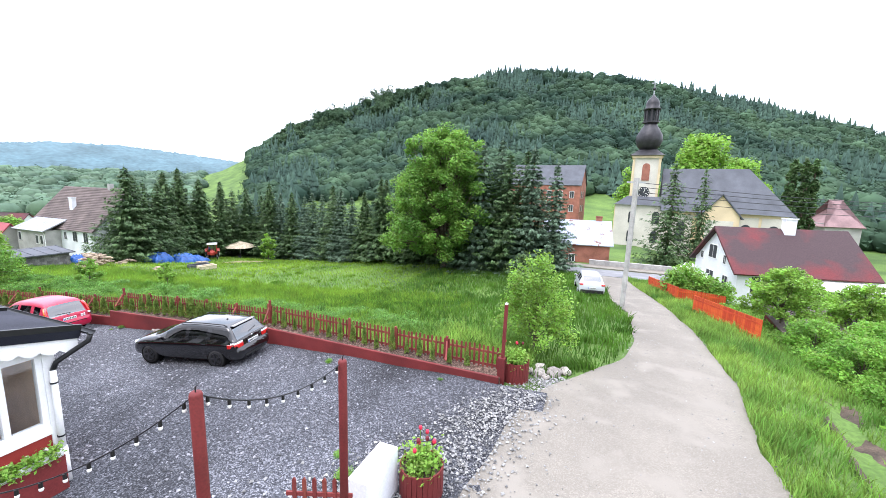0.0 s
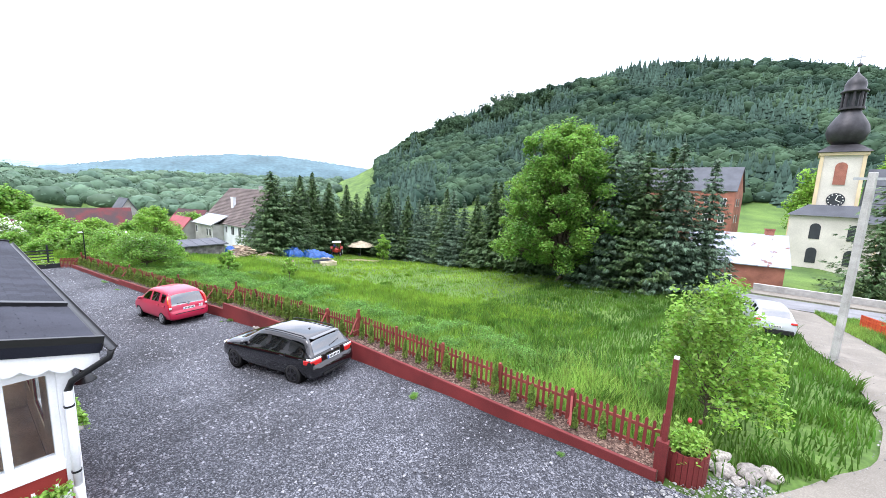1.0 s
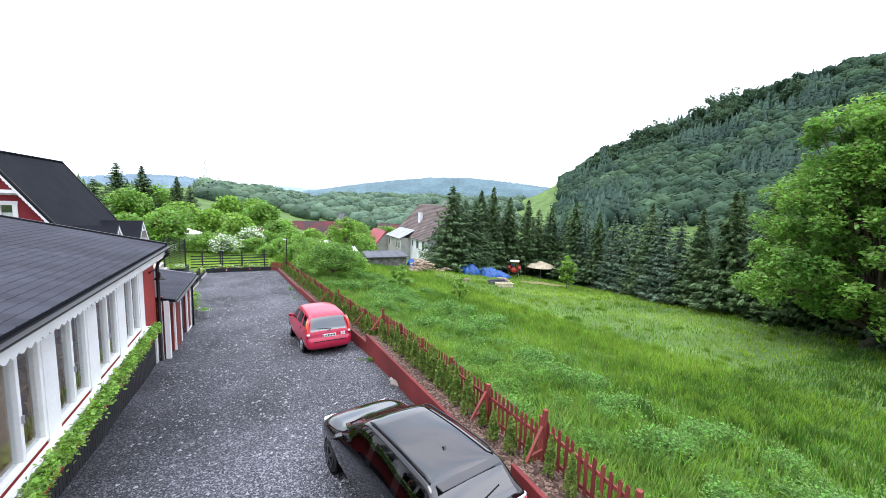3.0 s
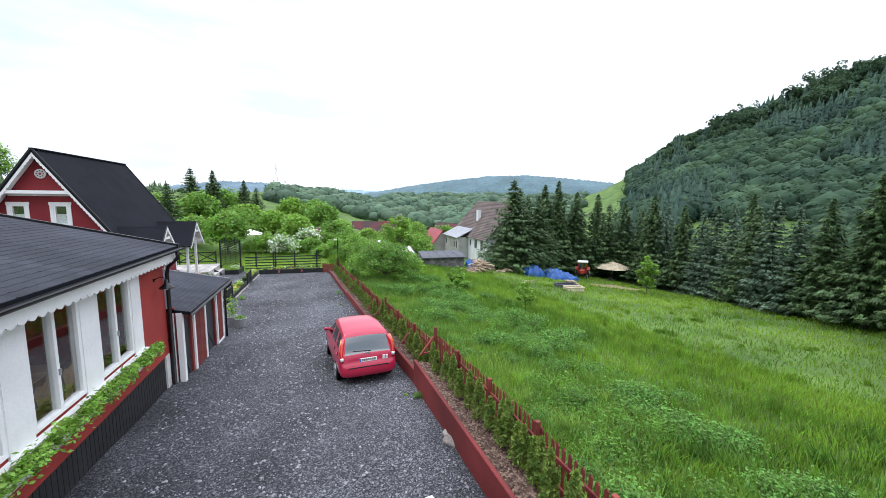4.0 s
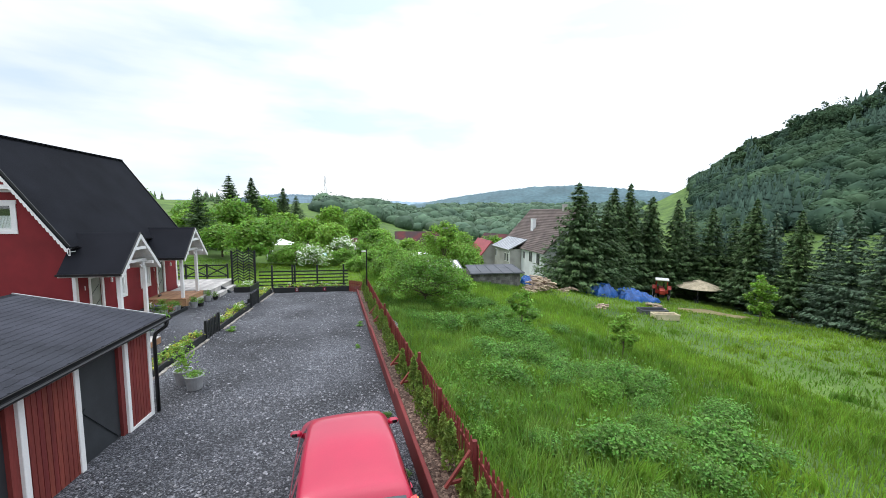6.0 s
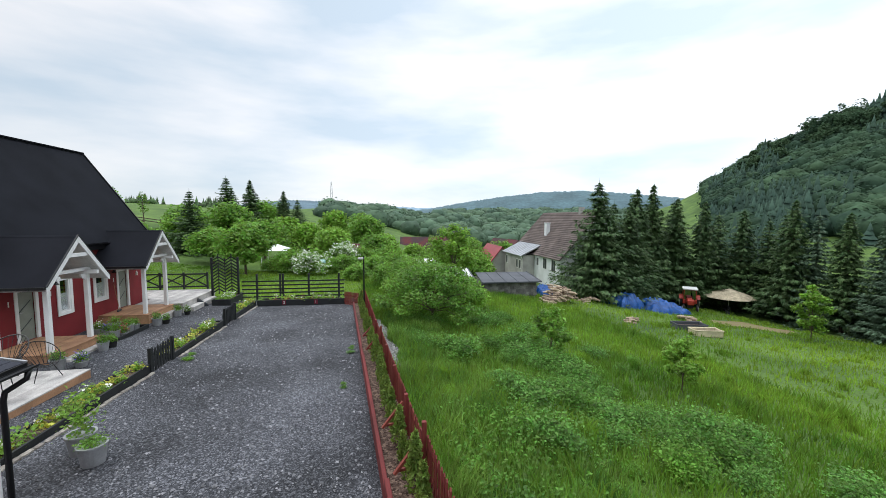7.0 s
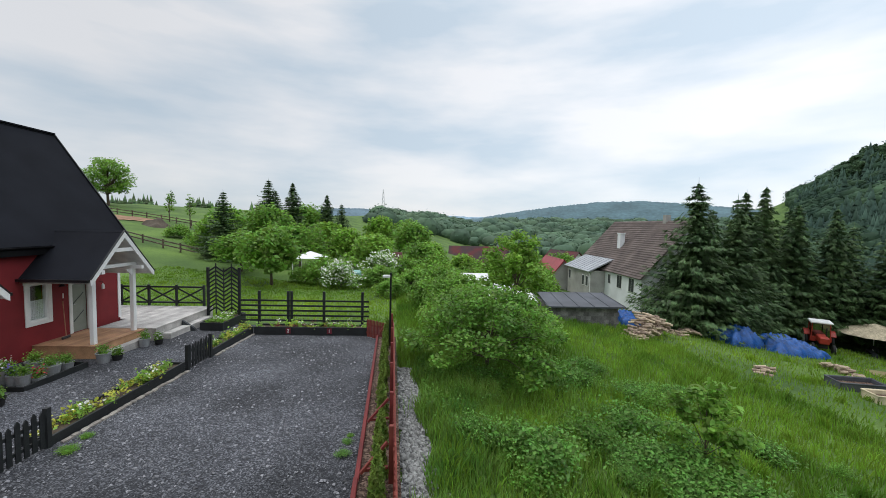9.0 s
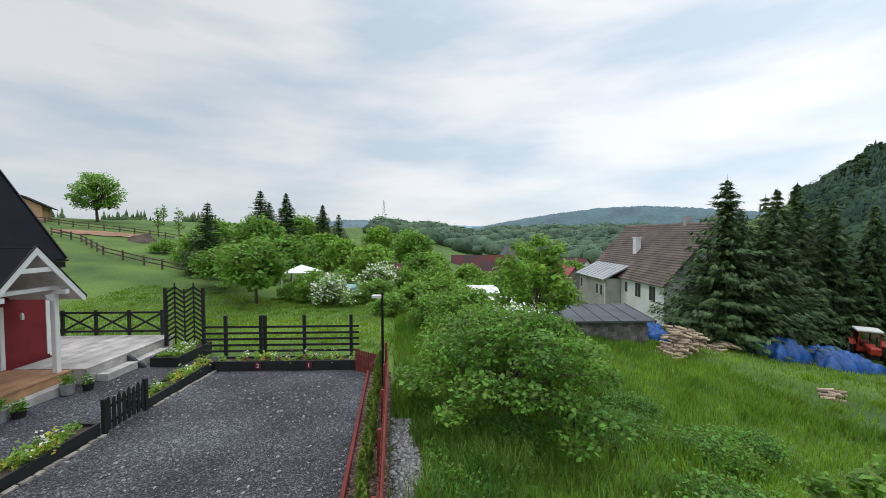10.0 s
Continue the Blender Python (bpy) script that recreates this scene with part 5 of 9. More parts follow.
def on_land(x, y, rz=0.0, dz=0.0):
    return pose(x, y, float(land_z(x, y)) + dz, 0, 0, rz)


# spruce row along the far edge of the meadow: three shapes, reused
row = "spruce row behind the meadow"
sp = [spruce(3, 13.5, 4.6, M_SPRUCE, "tall dark green spruce with drooping boughs", on_land(-64.6, 40.4), row, clumps=13000, fine=0.78),
      spruce(5, 13.0, 3.3, M_SPRUCE_BLUE, "bluish green spruce in the meadow row", on_land(-56.0, 61.8, 40), row, clumps=12500, fine=0.74),
      spruce(8, 12.8, 3.3, M_SPRUCE, "mid-green spruce in the meadow row", on_land(-52.6, 61.2, 90), row, bare=0.12, clumps=8500)]
spruce(15, 14.0, 5.7, M_SPRUCE, "broad dark green spruce with hanging boughs beside the farmhouse", on_land(-61.9, 38.0), row, clumps=13000)
places = [(-63.0, 43.0, 0, 1.0), (-66.5, 43.0, 0, 0.95), (-68.5, 47.2, 0, 1.05), (-70.5, 51.5, 0, 1.1), (-71.0, 55.6, 0, 1.1), (-64.0, 64.5, 0, 1.0), (-65.4, 45.6, 2, 1.15), (-67.4, 49.4, 2, 1.2), (-67.6, 53.4, 2, 1.2), (-67.4, 57.6, 2, 1.15), (-65.5, 62.0, 2, 1.15), (-61.0, 63.5, 0, 1.0), (-58.0, 61.0, 2, 1.1), (-69.5, 62.0, 0, 1.05)]
rngs = np.random.default_rng(77)
x = -49.5
while x < -15:
    y = np.interp(x, [-56, -48, -38, -32, -24, -15], [62, 60.6, 55.6, 53.8, 52.2, 50.6])
    places.append((x, y + rngs.uniform(-0.5, 0.5), int(rngs.choice([0, 1, 1, 2])), rngs.uniform(0.86, 1.08)))
    if rngs.random() < 0.22:
        places.append((x + 1.4, y + 4.2, int(rngs.choice([0, 0, 2])), rngs.uniform(0.95, 1.12)))
    x += rngs.uniform(2.7, 3.7)
places += [(-10.2, 46.8, 1, 1.15), (-7.2, 47.0, 0, 1.1), (-4.4, 46.6, 1, 1.1), (-1.9, 47.2, 1, 0.92), (-13.2, 48.6, 1, 1.05), (-8.8, 49.6, 1, 1.2), (-5.6, 49.4, 0, 1.15)]
for i, (x, y, kind_, s) in enumerate(places):
    copy_thing(sp[kind_], on_land(x, y, 67 * i) @ Matrix.Diagonal((s, s, s * (0.93 + 0.14 * ((i * 7) % 5) / 5), 1)))

limb_tree(11, 18.2, 7.3, 84000, 0.2, M_MAPLE, "big spreading green maple standing before the spruces", "tree", on_land(-15.7, 48.0), name="maple_tree", trunk_r=0.36, low=0.03, lumps=260, puff=0.15)
limb_tree(12, 4.0, 1.4, 8000, 0.075, M_LEAF_PALE, "young pale green birch beside the red planter", "tree", on_land(0.75, 16.9), name="birch_tree", trunk_r=0.05, low=0.1, lumps=44, squash=1.1, puff=0.28)

# ---- wooded hill ----
def woods(name, label, count, where, size, seed, conifer=0.3, mat=None):
    """Far woodland: lumpy crowns and pointed conifers, one joined mesh."""
    rng = np.random.default_rng(seed)
    ico_bm = bmesh.new()
    bmesh.ops.create_icosphere(ico_bm, subdivisions=1 if count > 3000 else 2, radius=1)
    iv = np.array([v.co[:] for v in ico_bm.verts])
    itri = np.array([[v.index for v in f.verts] for f in ico_bm.faces])
    ico_bm.free()
    shapes = []
    for k in range(5):
        core = iv * (0.9, 0.9, 1.02) * (1 + 0.12 * np.sin(iv[:, 0] * 5 + k) * np.sin(iv[:, 1] * 4 + 2 * k) + 0.06 * rng.normal(size=len(iv)))[:, None] + (0, 0, 0.9)
        m = 64 if count > 3000 else 90
        d = rng.normal(size=(m, 3))
        d[:, 2] = np.abs(d[:, 2]) * 0.9 - 0.3
        d /= np.linalg.norm(d, axis=1, keepdims=True)
        bulge = 1 + 0.25 * np.sin(d[:, 0] * 5 + k) * np.sin(d[:, 1] * 4 + 2 * k)
        c = d * (bulge * rng.uniform(0.94, 1.06, m))[:, None] * (0.93, 0.93, 1.06) + (0, 0, 0.9)
        nrm = d + rng.normal(size=(m, 3)) * 0.4 + (0, 0, 0.2)
        nrm /= np.linalg.norm(nrm, axis=1, keepdims=True)
        u = np.cross(nrm, rng.normal(size=(m, 3)))
        u /= np.linalg.norm(u, axis=1, keepdims=True)
        w = np.cross(nrm, u)
        sz = rng.uniform(0.08, 0.17, m)[:, None]
        leafs = np.stack([c - u * sz, c + u * sz * 0.6 - w * sz * 0.8, c + u * sz * 0.5 + w * sz * 0.8], 1).reshape(-1, 3)
        tri = np.arange(m * 3).reshape(-1, 3) + len(core)
        shapes.append((np.concatenate([core, leafs]), np.concatenate([itri, tri])))
    for k in range(3):
        n, v, f = 7, [], []
        for tier in range(5):
            z0, r0 = tier * 0.56, 0.95 * (1 - tier / 5.4)
            b = len(v)
            v += [(r0 * rng.uniform(0.7, 1.15) * math.cos(2 * math.pi * i / n + tier), r0 * rng.uniform(0.7, 1.15) * math.sin(2 * math.pi * i / n + tier), z0 + rng.uniform(-0.1, 0.1)) for i in range(n)] + [(0, 0, z0 + 1.15)]
            f += [(b + i, b + (i + 1) % n, b + n) for i in range(n)]
        shapes.append((np.array(v), np.array(f)))
    vs, fs, k = [], [], 0
    for x, y in where(rng, count):
        z = float(land_z(x, y))
        con = rng.random() < conifer * (1.35 if z > 55 else 0.75 if conifer < 0.9 else 1)
        v, f = shapes[5 + rng.integers(3)] if con else shapes[rng.integers(5)]
        s = size * rng.uniform(0.7, 1.3) * (rng.uniform(0.4, 0.66) if conifer > 0.9 else 0.85 if conifer > 0.7 else 0.42 if con else 0.92)
        a = rng.uniform(0, 6.28)
        wide = s * (1.0 if con else 1.22)
        c, sn = math.cos(a) * wide, math.sin(a) * wide
        q = np.stack([v[:, 0] * c - v[:, 1] * sn, v[:, 0] * sn + v[:, 1] * c, v[:, 2] * s * rng.uniform(0.7, 1.05)], 1) + (x, y, z - 0.3 * s)
        vs.append(q)
        fs.append(f + k)
        k += len(v)
    return solid(name, raw_mesh(name, np.concatenate(vs), np.concatenate(fs), True), mat or M_WOODS, label, "woodland", kind="stuff")


def hill_spots(rng, count, dark=False):
    out = []
    while len(out) < count:
        a, r = rng.uniform(-42, 47.5), math.sqrt(rng.uniform(128 ** 2, 425 ** 2))
        x, y = -r * math.sin(math.radians(a)), r * math.cos(math.radians(a))
        clearing = (r < 178 + 8 * math.sin(a) and 30 < a < 41) or (r < 165 and -8 < a < 16)
        stand = math.sin(x / 31 + 1) * math.sin(y / 23 + 0.5) + 0.5 * math.sin((x + y) / 14) + rng.normal() * 0.3
        if not clearing and (stand > 0.5 - 0.0013 * (r - 200)) == dark:
            out.append((x, y))
    return out


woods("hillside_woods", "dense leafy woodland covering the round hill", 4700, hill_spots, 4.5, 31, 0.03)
woods("hillside_conifers", "stands of dark conifers among the hillside woodland, blued with haze", 4600, lambda rng, count: hill_spots(rng, count, True), 5.6, 32, 0.93, M_HILLFIR)


def ridge_trees(name, label, count, seed):
    """Tall single crowns along the hill's crest: leaf clumps on five to nine lobes each."""
    rng = np.random.default_rng(seed)
    pts, trees = [], 0
    while trees < count:
        a, r = rng.uniform(24, 45), rng.uniform(355, 402)
        if math.sin(0.9 * a) + 0.6 * math.sin(2.3 * a + 1) + rng.normal() * 0.5 < -0.2:
            continue
        trees += 1
        x, y = -r * math.sin(math.radians(a)), r * math.cos(math.radians(a))
        z = float(land_z(x, y))
        h = rng.uniform(9, 16) * min(1, 0.4 + (45 - a) / 9)
        for k in range(rng.integers(5, 10)):
            c = np.array([x + rng.normal() * h * 0.17, y + rng.normal() * h * 0.17, z + h * rng.uniform(0.35, 0.85)])
            d = rng.normal(size=(62, 3))
            d /= np.linalg.norm(d, axis=1, keepdims=True)
            pts.append(c + d * h * rng.uniform(0.13, 0.22) * rng.uniform(0.7, 1.05, (62, 1)))
    v, f = leaf_cloud(np.concatenate(pts), 1.0, rng)
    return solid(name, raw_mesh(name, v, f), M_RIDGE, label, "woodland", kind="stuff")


ridge_trees("ridge_trees", "tall leafy trees along the crest of the hill, paled with haze", 120, 35)



# ---- gate post, planters and string lights by the lane ----
post = thing("gate_post", "slim red wooden gate post with a white cap", "post")
part("shaft", Geo().beam((0.32, 13.5, 1.2), (0.35, 13.6, 3.82), 0.09, 0.09), M_REDKERB, post, bevel=0.008)
part("cap", Geo().box(0.305, 0.395, 13.555, 13.645, 3.82, 3.875), M_WHITE, post, bevel=0.01)
part("anchor_board", Geo().box(0.2, 0.42, 13.42, 13.6, 1.2, 2.1), M_REDKERB, post)


def stave_planter(x, y, z, r, h, label, seed, tulips):
    rng = np.random.default_rng(seed)
    t = thing("planter", label, "planter", "round red planters", m=pose(x, y, z))
    part("floor", Geo().tube((0, 0, 0.0), (0, 0, 0.04), r - 0.03, r - 0.03, 24), M_REDKERB, t)
    n = 26
    for i in range(n):
        a = 2 * math.pi * i / n
        w = 2 * math.pi * r / n * 0.94
        part("stave", Geo().box(-0.016, 0.016, -w / 2, w / 2, 0, h + rng.uniform(-0.01, 0.01)), M_REDKERB, t, m=pose(r * math.cos(a), r * math.sin(a), 0, 0, 0, math.degrees(a)))
    part("soil", Geo().tube((0, 0, h - 0.2), (0, 0, h - 0.1), r - 0.03, r - 0.03, 24), M_SOIL, t)
    p = rng.normal(size=(900, 3)) * (r * 0.42, r * 0.42, 0.14) + (0, 0, h + 0.05)
    v, f = leaf_cloud(p, 0.06, rng)
    part("foliage", raw_mesh("foliage", v, f), M_LEAF_PALE, t, "lush green leaves")
    for k in range(tulips):
        bx, by, bz = rng.normal() * r * 0.4, rng.normal() * r * 0.4, h + 0.35 + rng.random() * 0.25
        st = part("stem", Geo().tube((bx * 0.7, by * 0.7, h - 0.1), (bx, by, bz), 0.008, 0.006, 5), M_LEAF, t)
        part("tulip_head", Geo().lathe((bx, by, bz - 0.02), [(0.01, 0), (0.035, 0.025), (0.04, 0.06), (0.025, 0.1)], 8), M_PETALR if k % 3 else M_MAROON, st, "dark red tulip" if k % 3 == 0 else "red tulip", smooth=True)
    return t


stave_planter(0.68, 14.0, 1.22, 0.40, 0.68, "round red stave planter with green plants beside the gate post", 3, 4)
stave_planter(-0.06, 8.35, 1.34, 0.42, 0.62, "round red stave planter with tulips by the white pillar", 4, 8)
solid("white_pillar", Geo().box(-0.92, -0.5, 7.1, 8.2, 1.25, 2.3), M_PLASTERW, "low white rendered wall pillar beside the planter", "pillar", bevel=0.025)

sp_posts = [(-0.63, 6.62, 4.75), (-1.0, 4.6, 5.17)]
for x, y, top in sp_posts:
    t = thing("light_post", "round red painted post carrying the string of bulbs", "post", "posts of the string lights")
    part("shaft", Geo().lathe((x, y, 1.25), [(0.068, 0), (0.066, top - 1.28), (0.056, top - 1.25)], 18), M_REDKERB, t, smooth=True)
    part("hook", Geo().path([(x, y, top), (x, y, top + 0.06), (x + 0.03, y, top + 0.08)], 0.008, 6), M_BLACK, t)
pk = thing("short_picket_fence", "short red picket fence at the foot of the light post", "fence")
for i in range(6):
    part("picket", Geo().prism([(-0.035, 0), (0.035, 0), (0.035, 0.95), (0, 1.0), (-0.035, 0.95)], "y", -0.012, 0.012), M_REDWOOD, pk, m=pose(-0.62 - i * 0.15, 6.62 - i * 0.06, 1.3 + 0.45))
for z in (2.05, 2.45):
    part("rail", Geo().beam((-0.5, 6.66, z), (-1.5, 6.28, z), 0.03, 0.07), M_REDWOOD, pk)
part("picket_base", Geo().box(-1.5, -0.4, 6.2, 6.75, 1.2, 1.8), M_STONE, pk)


def string_lights(a, b, sag, count, label):
    t = thing("string_lights", label, "string lights", "strings of bulbs")
    a, b = Vector(a), Vector(b)
    pts = [a.lerp(b, i / 40) - Vector((0, 0, sag * 4 * (i / 40) * (1 - i / 40))) for i in range(41)]
    part("cable", Geo().path(pts, 0.008, 6), M_BLACK, t, "black cable")
    for i in range(count):
        u = (i + 0.5) / count
        p = a.lerp(b, u) - Vector((0, 0, sag * 4 * u * (1 - u)))
        part("socket", Geo().tube(p, p - Vector((0, 0, 0.06)), 0.018, 0.021, 10), M_BLACK, t)
        part("bulb", Geo().lathe((p.x, p.y, p.z - 0.108), [(0.006, 0), (0.02, 0.011), (0.023, 0.028), (0.017, 0.05)], 12), M_LAMPGLASS, t, "white bulb", smooth=True)
    return t


string_lights((-0.63, 6.62, 4.72), (-1.0, 4.6, 5.15), 0.28, 9, "black cable with white bulbs hanging between red posts")
string_lights((-1.0, 4.6, 5.15), (-3.6, 3.4, 3.9), 0.3, 11, "black cable with white bulbs running to the annex")

# ---- planted beds, slatted fence, trellis and deck at the far end ----
def flower_patch(name, label, x0, x1, y0, y1, z, seed, density=60, group="flower patches", mix=("w", "g", "y", "m")):
    rng = np.random.default_rng(seed)
    t = thing(name, label, "flowers", group)
    area = (x1 - x0) * (y1 - y0)
    n = int(density * area)
    greens, white, yellow, maroon = [], [], [], []
    for _ in range(n):
        x, y = rng.uniform(x0, x1), rng.uniform(y0, y1)
        h = rng.uniform(0.06, 0.3)
        c = rng.choice(mix)
        q = rng.normal(size=(26, 3)) * (0.07, 0.07, h * 0.35) + (x, y, z + h * 0.6)
        q[:, 2] = np.maximum(q[:, 2], z)
        if c == "m":
            maroon.append(q)
        elif c == "y":
            yellow.append(q)
        else:
            greens.append(q)
        if c == "w":
            white.append(rng.normal(size=(9, 3)) * (0.055, 0.055, 0.035) + (x, y, z + h + 0.04))
    for nm, sets, mat, size in (("leaves", greens, M_LEAF_PALE, 0.06), ("blossom", white, M_PETALW, 0.055), ("lime_leaves", yellow, M_YELLEAF, 0.06), ("maroon_leaves", maroon, M_MAROON, 0.045)):
        if sets:
            v, f = leaf_cloud(np.concatenate(sets), size, rng)
            part(nm, raw_mesh(nm, v, f), mat, t)
    return t


def bed(name, x0, x1, y0, y1, z0, z1, label, wall=0.06):
    t = thing(name, label, "raised bed", "black raised beds")
    for nm, a in (("front_board", (x0, x1, y1 - wall, y1)), ("back_board", (x0, x1, y0, y0 + wall)), ("end_board", (x0, x0 + wall, y0 + wall, y1 - wall)), ("end_board", (x1 - wall, x1, y0 + wall, y1 - wall))):
        part(nm, Geo().box(*a, z0, z1), M_BLACKWOOD, t, bevel=0.006)
    part("soil", Geo().box(x0 + wall, x1 - wall, y0 + wall, y1 - wall, z0, z1 - 0.08), M_SOIL, t)
    return t


front_beds = [(-33.2, -27.6), (-39.4, -34.7), (-44.5, -41.0)]
for k, (a, b) in enumerate(front_beds):
    zt = -0.17 if k == 0 else -0.33 if k == 1 else -0.44
    bed("raised_bed", a, b, 4.1, 4.75, -1.0, zt, "long low black board bed full of flowers")
    flower_patch("bed_flowers", "mixed white, yellow and purple flowers in the long bed", a + 0.1, b - 0.1, 4.2, 4.65, zt - 0.08, 60 + k, 26, mix=("w", "g", "y", "g", "y", "y", "g"))
bed("raised_bed", -44.95, -44.3, 4.85, 10.2, -1.1, -0.42, "black board bed across the end of the lot")
flower_patch("bed_flowers", "white, lime and maroon plants under the slatted fence", -44.9, -44.4, 5.0, 10.0, -0.5, 70, 22, mix=("w", "g", "y", "m", "g"))
for y, txt in ((8.35, "1"), (6.45, "2")):
    s = thing("bay_marker", "small dark red plate with a white parking number", "sign", "parking bay numbers")
    part("plate", Geo().box(-44.3, -44.285, y - 0.11, y + 0.11, -0.72, -0.45), M_MAROON, s)
    cu = bpy.data.curves.new("digit", "FONT")
    cu.body, cu.size, cu.extrude, cu.align_x = txt, 0.22, 0.003, "CENTER"
    cu.materials.append(M_WHITE)
    d = new("digit", cu)
    d.parent = s
    d.matrix_basis = pose(-44.281, y, -0.66, 90, 0, 90)
s = thing("bay_marker", "small dark red plate with a white parking number on the kerb", "sign", "parking bay numbers")
part("plate", Geo().box(-13.72, -13.48, 13.17, 13.185, 0.72, 1.0), M_MAROON, s)
cu = bpy.data.curves.new("digit", "FONT")
cu.body, cu.size, cu.extrude, cu.align_x = "4", 0.24, 0.003, "CENTER"
cu.materials.append(M_WHITE)
d = new("digit", cu)
d.parent = s
d.matrix_basis = pose(-13.6, 13.166, 0.78, 90, 0, 0)

# edging stones along the beds
for k, (a, b) in enumerate(front_beds[:]):
    x = a
    while x < b - 0.15:
        w = RNG.uniform(0.16, 0.32)
        me = Geo().prism([(-0.5, -0.4), (0.42, -0.5), (0.52, 0.3), (0.2, 0.5), (-0.45, 0.42)], "z", -0.3, 1.0).mesh("edging_stone", 0.12)
        ob = part("edging_stone", me, M_STONE, None, m=pose(x + w / 2, 4.86 + RNG.uniform(-0.02, 0.02), float(lot_z(x)) - 0.02, RNG.uniform(-4, 4), RNG.uniform(-4, 4), RNG.choice([0, 180]) + RNG.uniform(-9, 9)) @ Matrix.Diagonal((w, 0.13, 0.07, 1)))
        tagged(ob, "pale edging stone laid along the black bed", "stone", "edging stones")
        x += w + RNG.uniform(0.0, 0.04)


def little_gate(x, y, z, seed):
    t = thing("garden_gate", "low black picket gate between the beds", "gate", "little black gates", m=pose(x, y, z))
    for i in range(8):
        part("picket", Geo().prism([(-0.05, 0), (0.05, 0), (0.05, 0.72 + 0.05 * (i % 2)), (0, 0.8 + 0.05 * (i % 2)), (-0.05, 0.72 + 0.05 * (i % 2))], "y", -0.012, 0.012), M_BLACKWOOD, t, m=pose(-0.58 + i * 0.166, 0, 0.06))
    for z2 in (0.2, 0.6):
        part("rail", Geo().box(-0.66, 0.66, -0.05, -0.013, z2, z2 + 0.08), M_BLACKWOOD, t)
    for sx in (-0.7, 0.7):
        part("post", Geo().box(sx - 0.05, sx + 0.05, -0.06, 0.04, 0, 0.9), M_BLACKWOOD, t)
    return t


little_gate(-33.95, 4.75, -0.55, 1)
little_gate(-40.2, 4.78, -0.68, 2)

# slatted fence behind the end bed
fence = thing("slatted_fence", "black horizontal slat fence closing the lot", "fence")
for y in (4.4, 5.85, 6.02, 7.65, 9.6):
    part("post", Geo().box(-46.06, -45.94, y - 0.06, y + 0.06, -1.0, 0.98), M_BLACKWOOD, fence, bevel=0.008)
for z in (-0.55, -0.3, -0.05, 0.2, 0.46):
    part("slat", Geo().box(-45.93, -45.9, 3.5, 9.95, z, z + 0.09), M_BLACKWOOD, fence)

def trellis(x, y0, y1, z0, z1, label):
    t = thing("trellis", label, "trellis", "black herringbone trellises")
    for y in (y0, y1):
        part("post", Geo().box(x - 0.06, x + 0.06, y - 0.06, y + 0.06, z0, z1), M_BLACKWOOD, t, bevel=0.008)
    ym = (y0 + y1) / 2
    for y in ((y0 + ym) / 2, ym, (ym + y1) / 2):
        part("stile", Geo().box(x - 0.02, x + 0.02, y - 0.025, y + 0.025, z0 + 0.1, z1 + (0.22 if y != ym else -0.05)), M_BLACKWOOD, t)
    q = (y1 - y0) / 4
    n = 11
    for i in range(n):
        z = z0 + 0.15 + (z1 - z0 - 0.2) * i / n
        for k, c in enumerate((y0 + q, y0 + 3 * q)):
            for sgn in (-1, 1):
                part("slat", Geo().beam((x, c, z + 0.3), (x, c + sgn * (q - 0.02), z + 0.04), 0.075, 0.02, (1, 0, 0)), M_BLACKWOOD, t)
    return t


trellis(-46.95, 1.33, 2.95, -0.55, 2.02, "black herringbone garden trellis above a planted trough")
trellis(-47.0, -5.9, -4.5, -0.1, 1.9, "black herringbone trellis at the house end of the deck")
trough = bed("planter_trough", -47.2, -44.9, 2.05, 3.15, -0.95, -0.42, "black planted trough under the trellis")
flower_patch("trough_plants", "tall green plants in the black trough", -47.0, -45.1, 2.2, 3.0, -0.5, 75, 24, mix=("g", "g", "w"))

deck = thing("deck", "weathered pale timber deck beside the red house", "deck")
part("deck_frame", Geo().box(-47.5, -44.62, -5.2, 0.3, -0.9, -0.23).box(-47.5, -43.1, 0.3, 1.25, -0.9, -0.23), M_DECK, deck)
for i in range(45):
    y = -5.2 + i * 0.144
    part("deck_board", Geo().box(-47.52, -44.62 if y < -1.3 else -43.05, y, y + 0.136, -0.23, -0.195), M_DECK, deck)
part("deck_step", Geo().box(-46.6, -43.4, 1.29, 1.68, -0.95, -0.52), M_DECK, deck)
part("step_cheek", Geo().prism([(1.29, -0.95), (2.0, -0.95), (1.85, -0.65), (1.29, -0.28)], "x", -44.9, -44.78), M_DARKDOOR, deck)
rail = thing("cross_railing", "black railing of crossed bars round the deck", "railing")
ys = [-5.0, -3.5, -2.05, -0.6, 0.85]
for y in ys:
    part("post", Geo().box(-47.46, -47.36, y - 0.05, y + 0.05, -0.155, 0.98), M_BLACKWOOD, rail)
for a, b in zip(ys, ys[1:]):
    for z in (-0.02, 0.82):
        part("rail", Geo().box(-47.44, -47.38, a + 0.05, b - 0.05, z, z + 0.09), M_BLACKWOOD, rail)
    part("cross_bar", Geo().beam((-47.41, a + 0.06, 0.08), (-47.41, b - 0.06, 0.8), 0.08, 0.03, (1, 0, 0)), M_BLACKWOOD, rail)
    part("cross_bar", Geo().beam((-47.40, a + 0.06, 0.8), (-47.40, b - 0.06, 0.08), 0.08, 0.03, (1, 0, 0)), M_BLACKWOOD, rail)

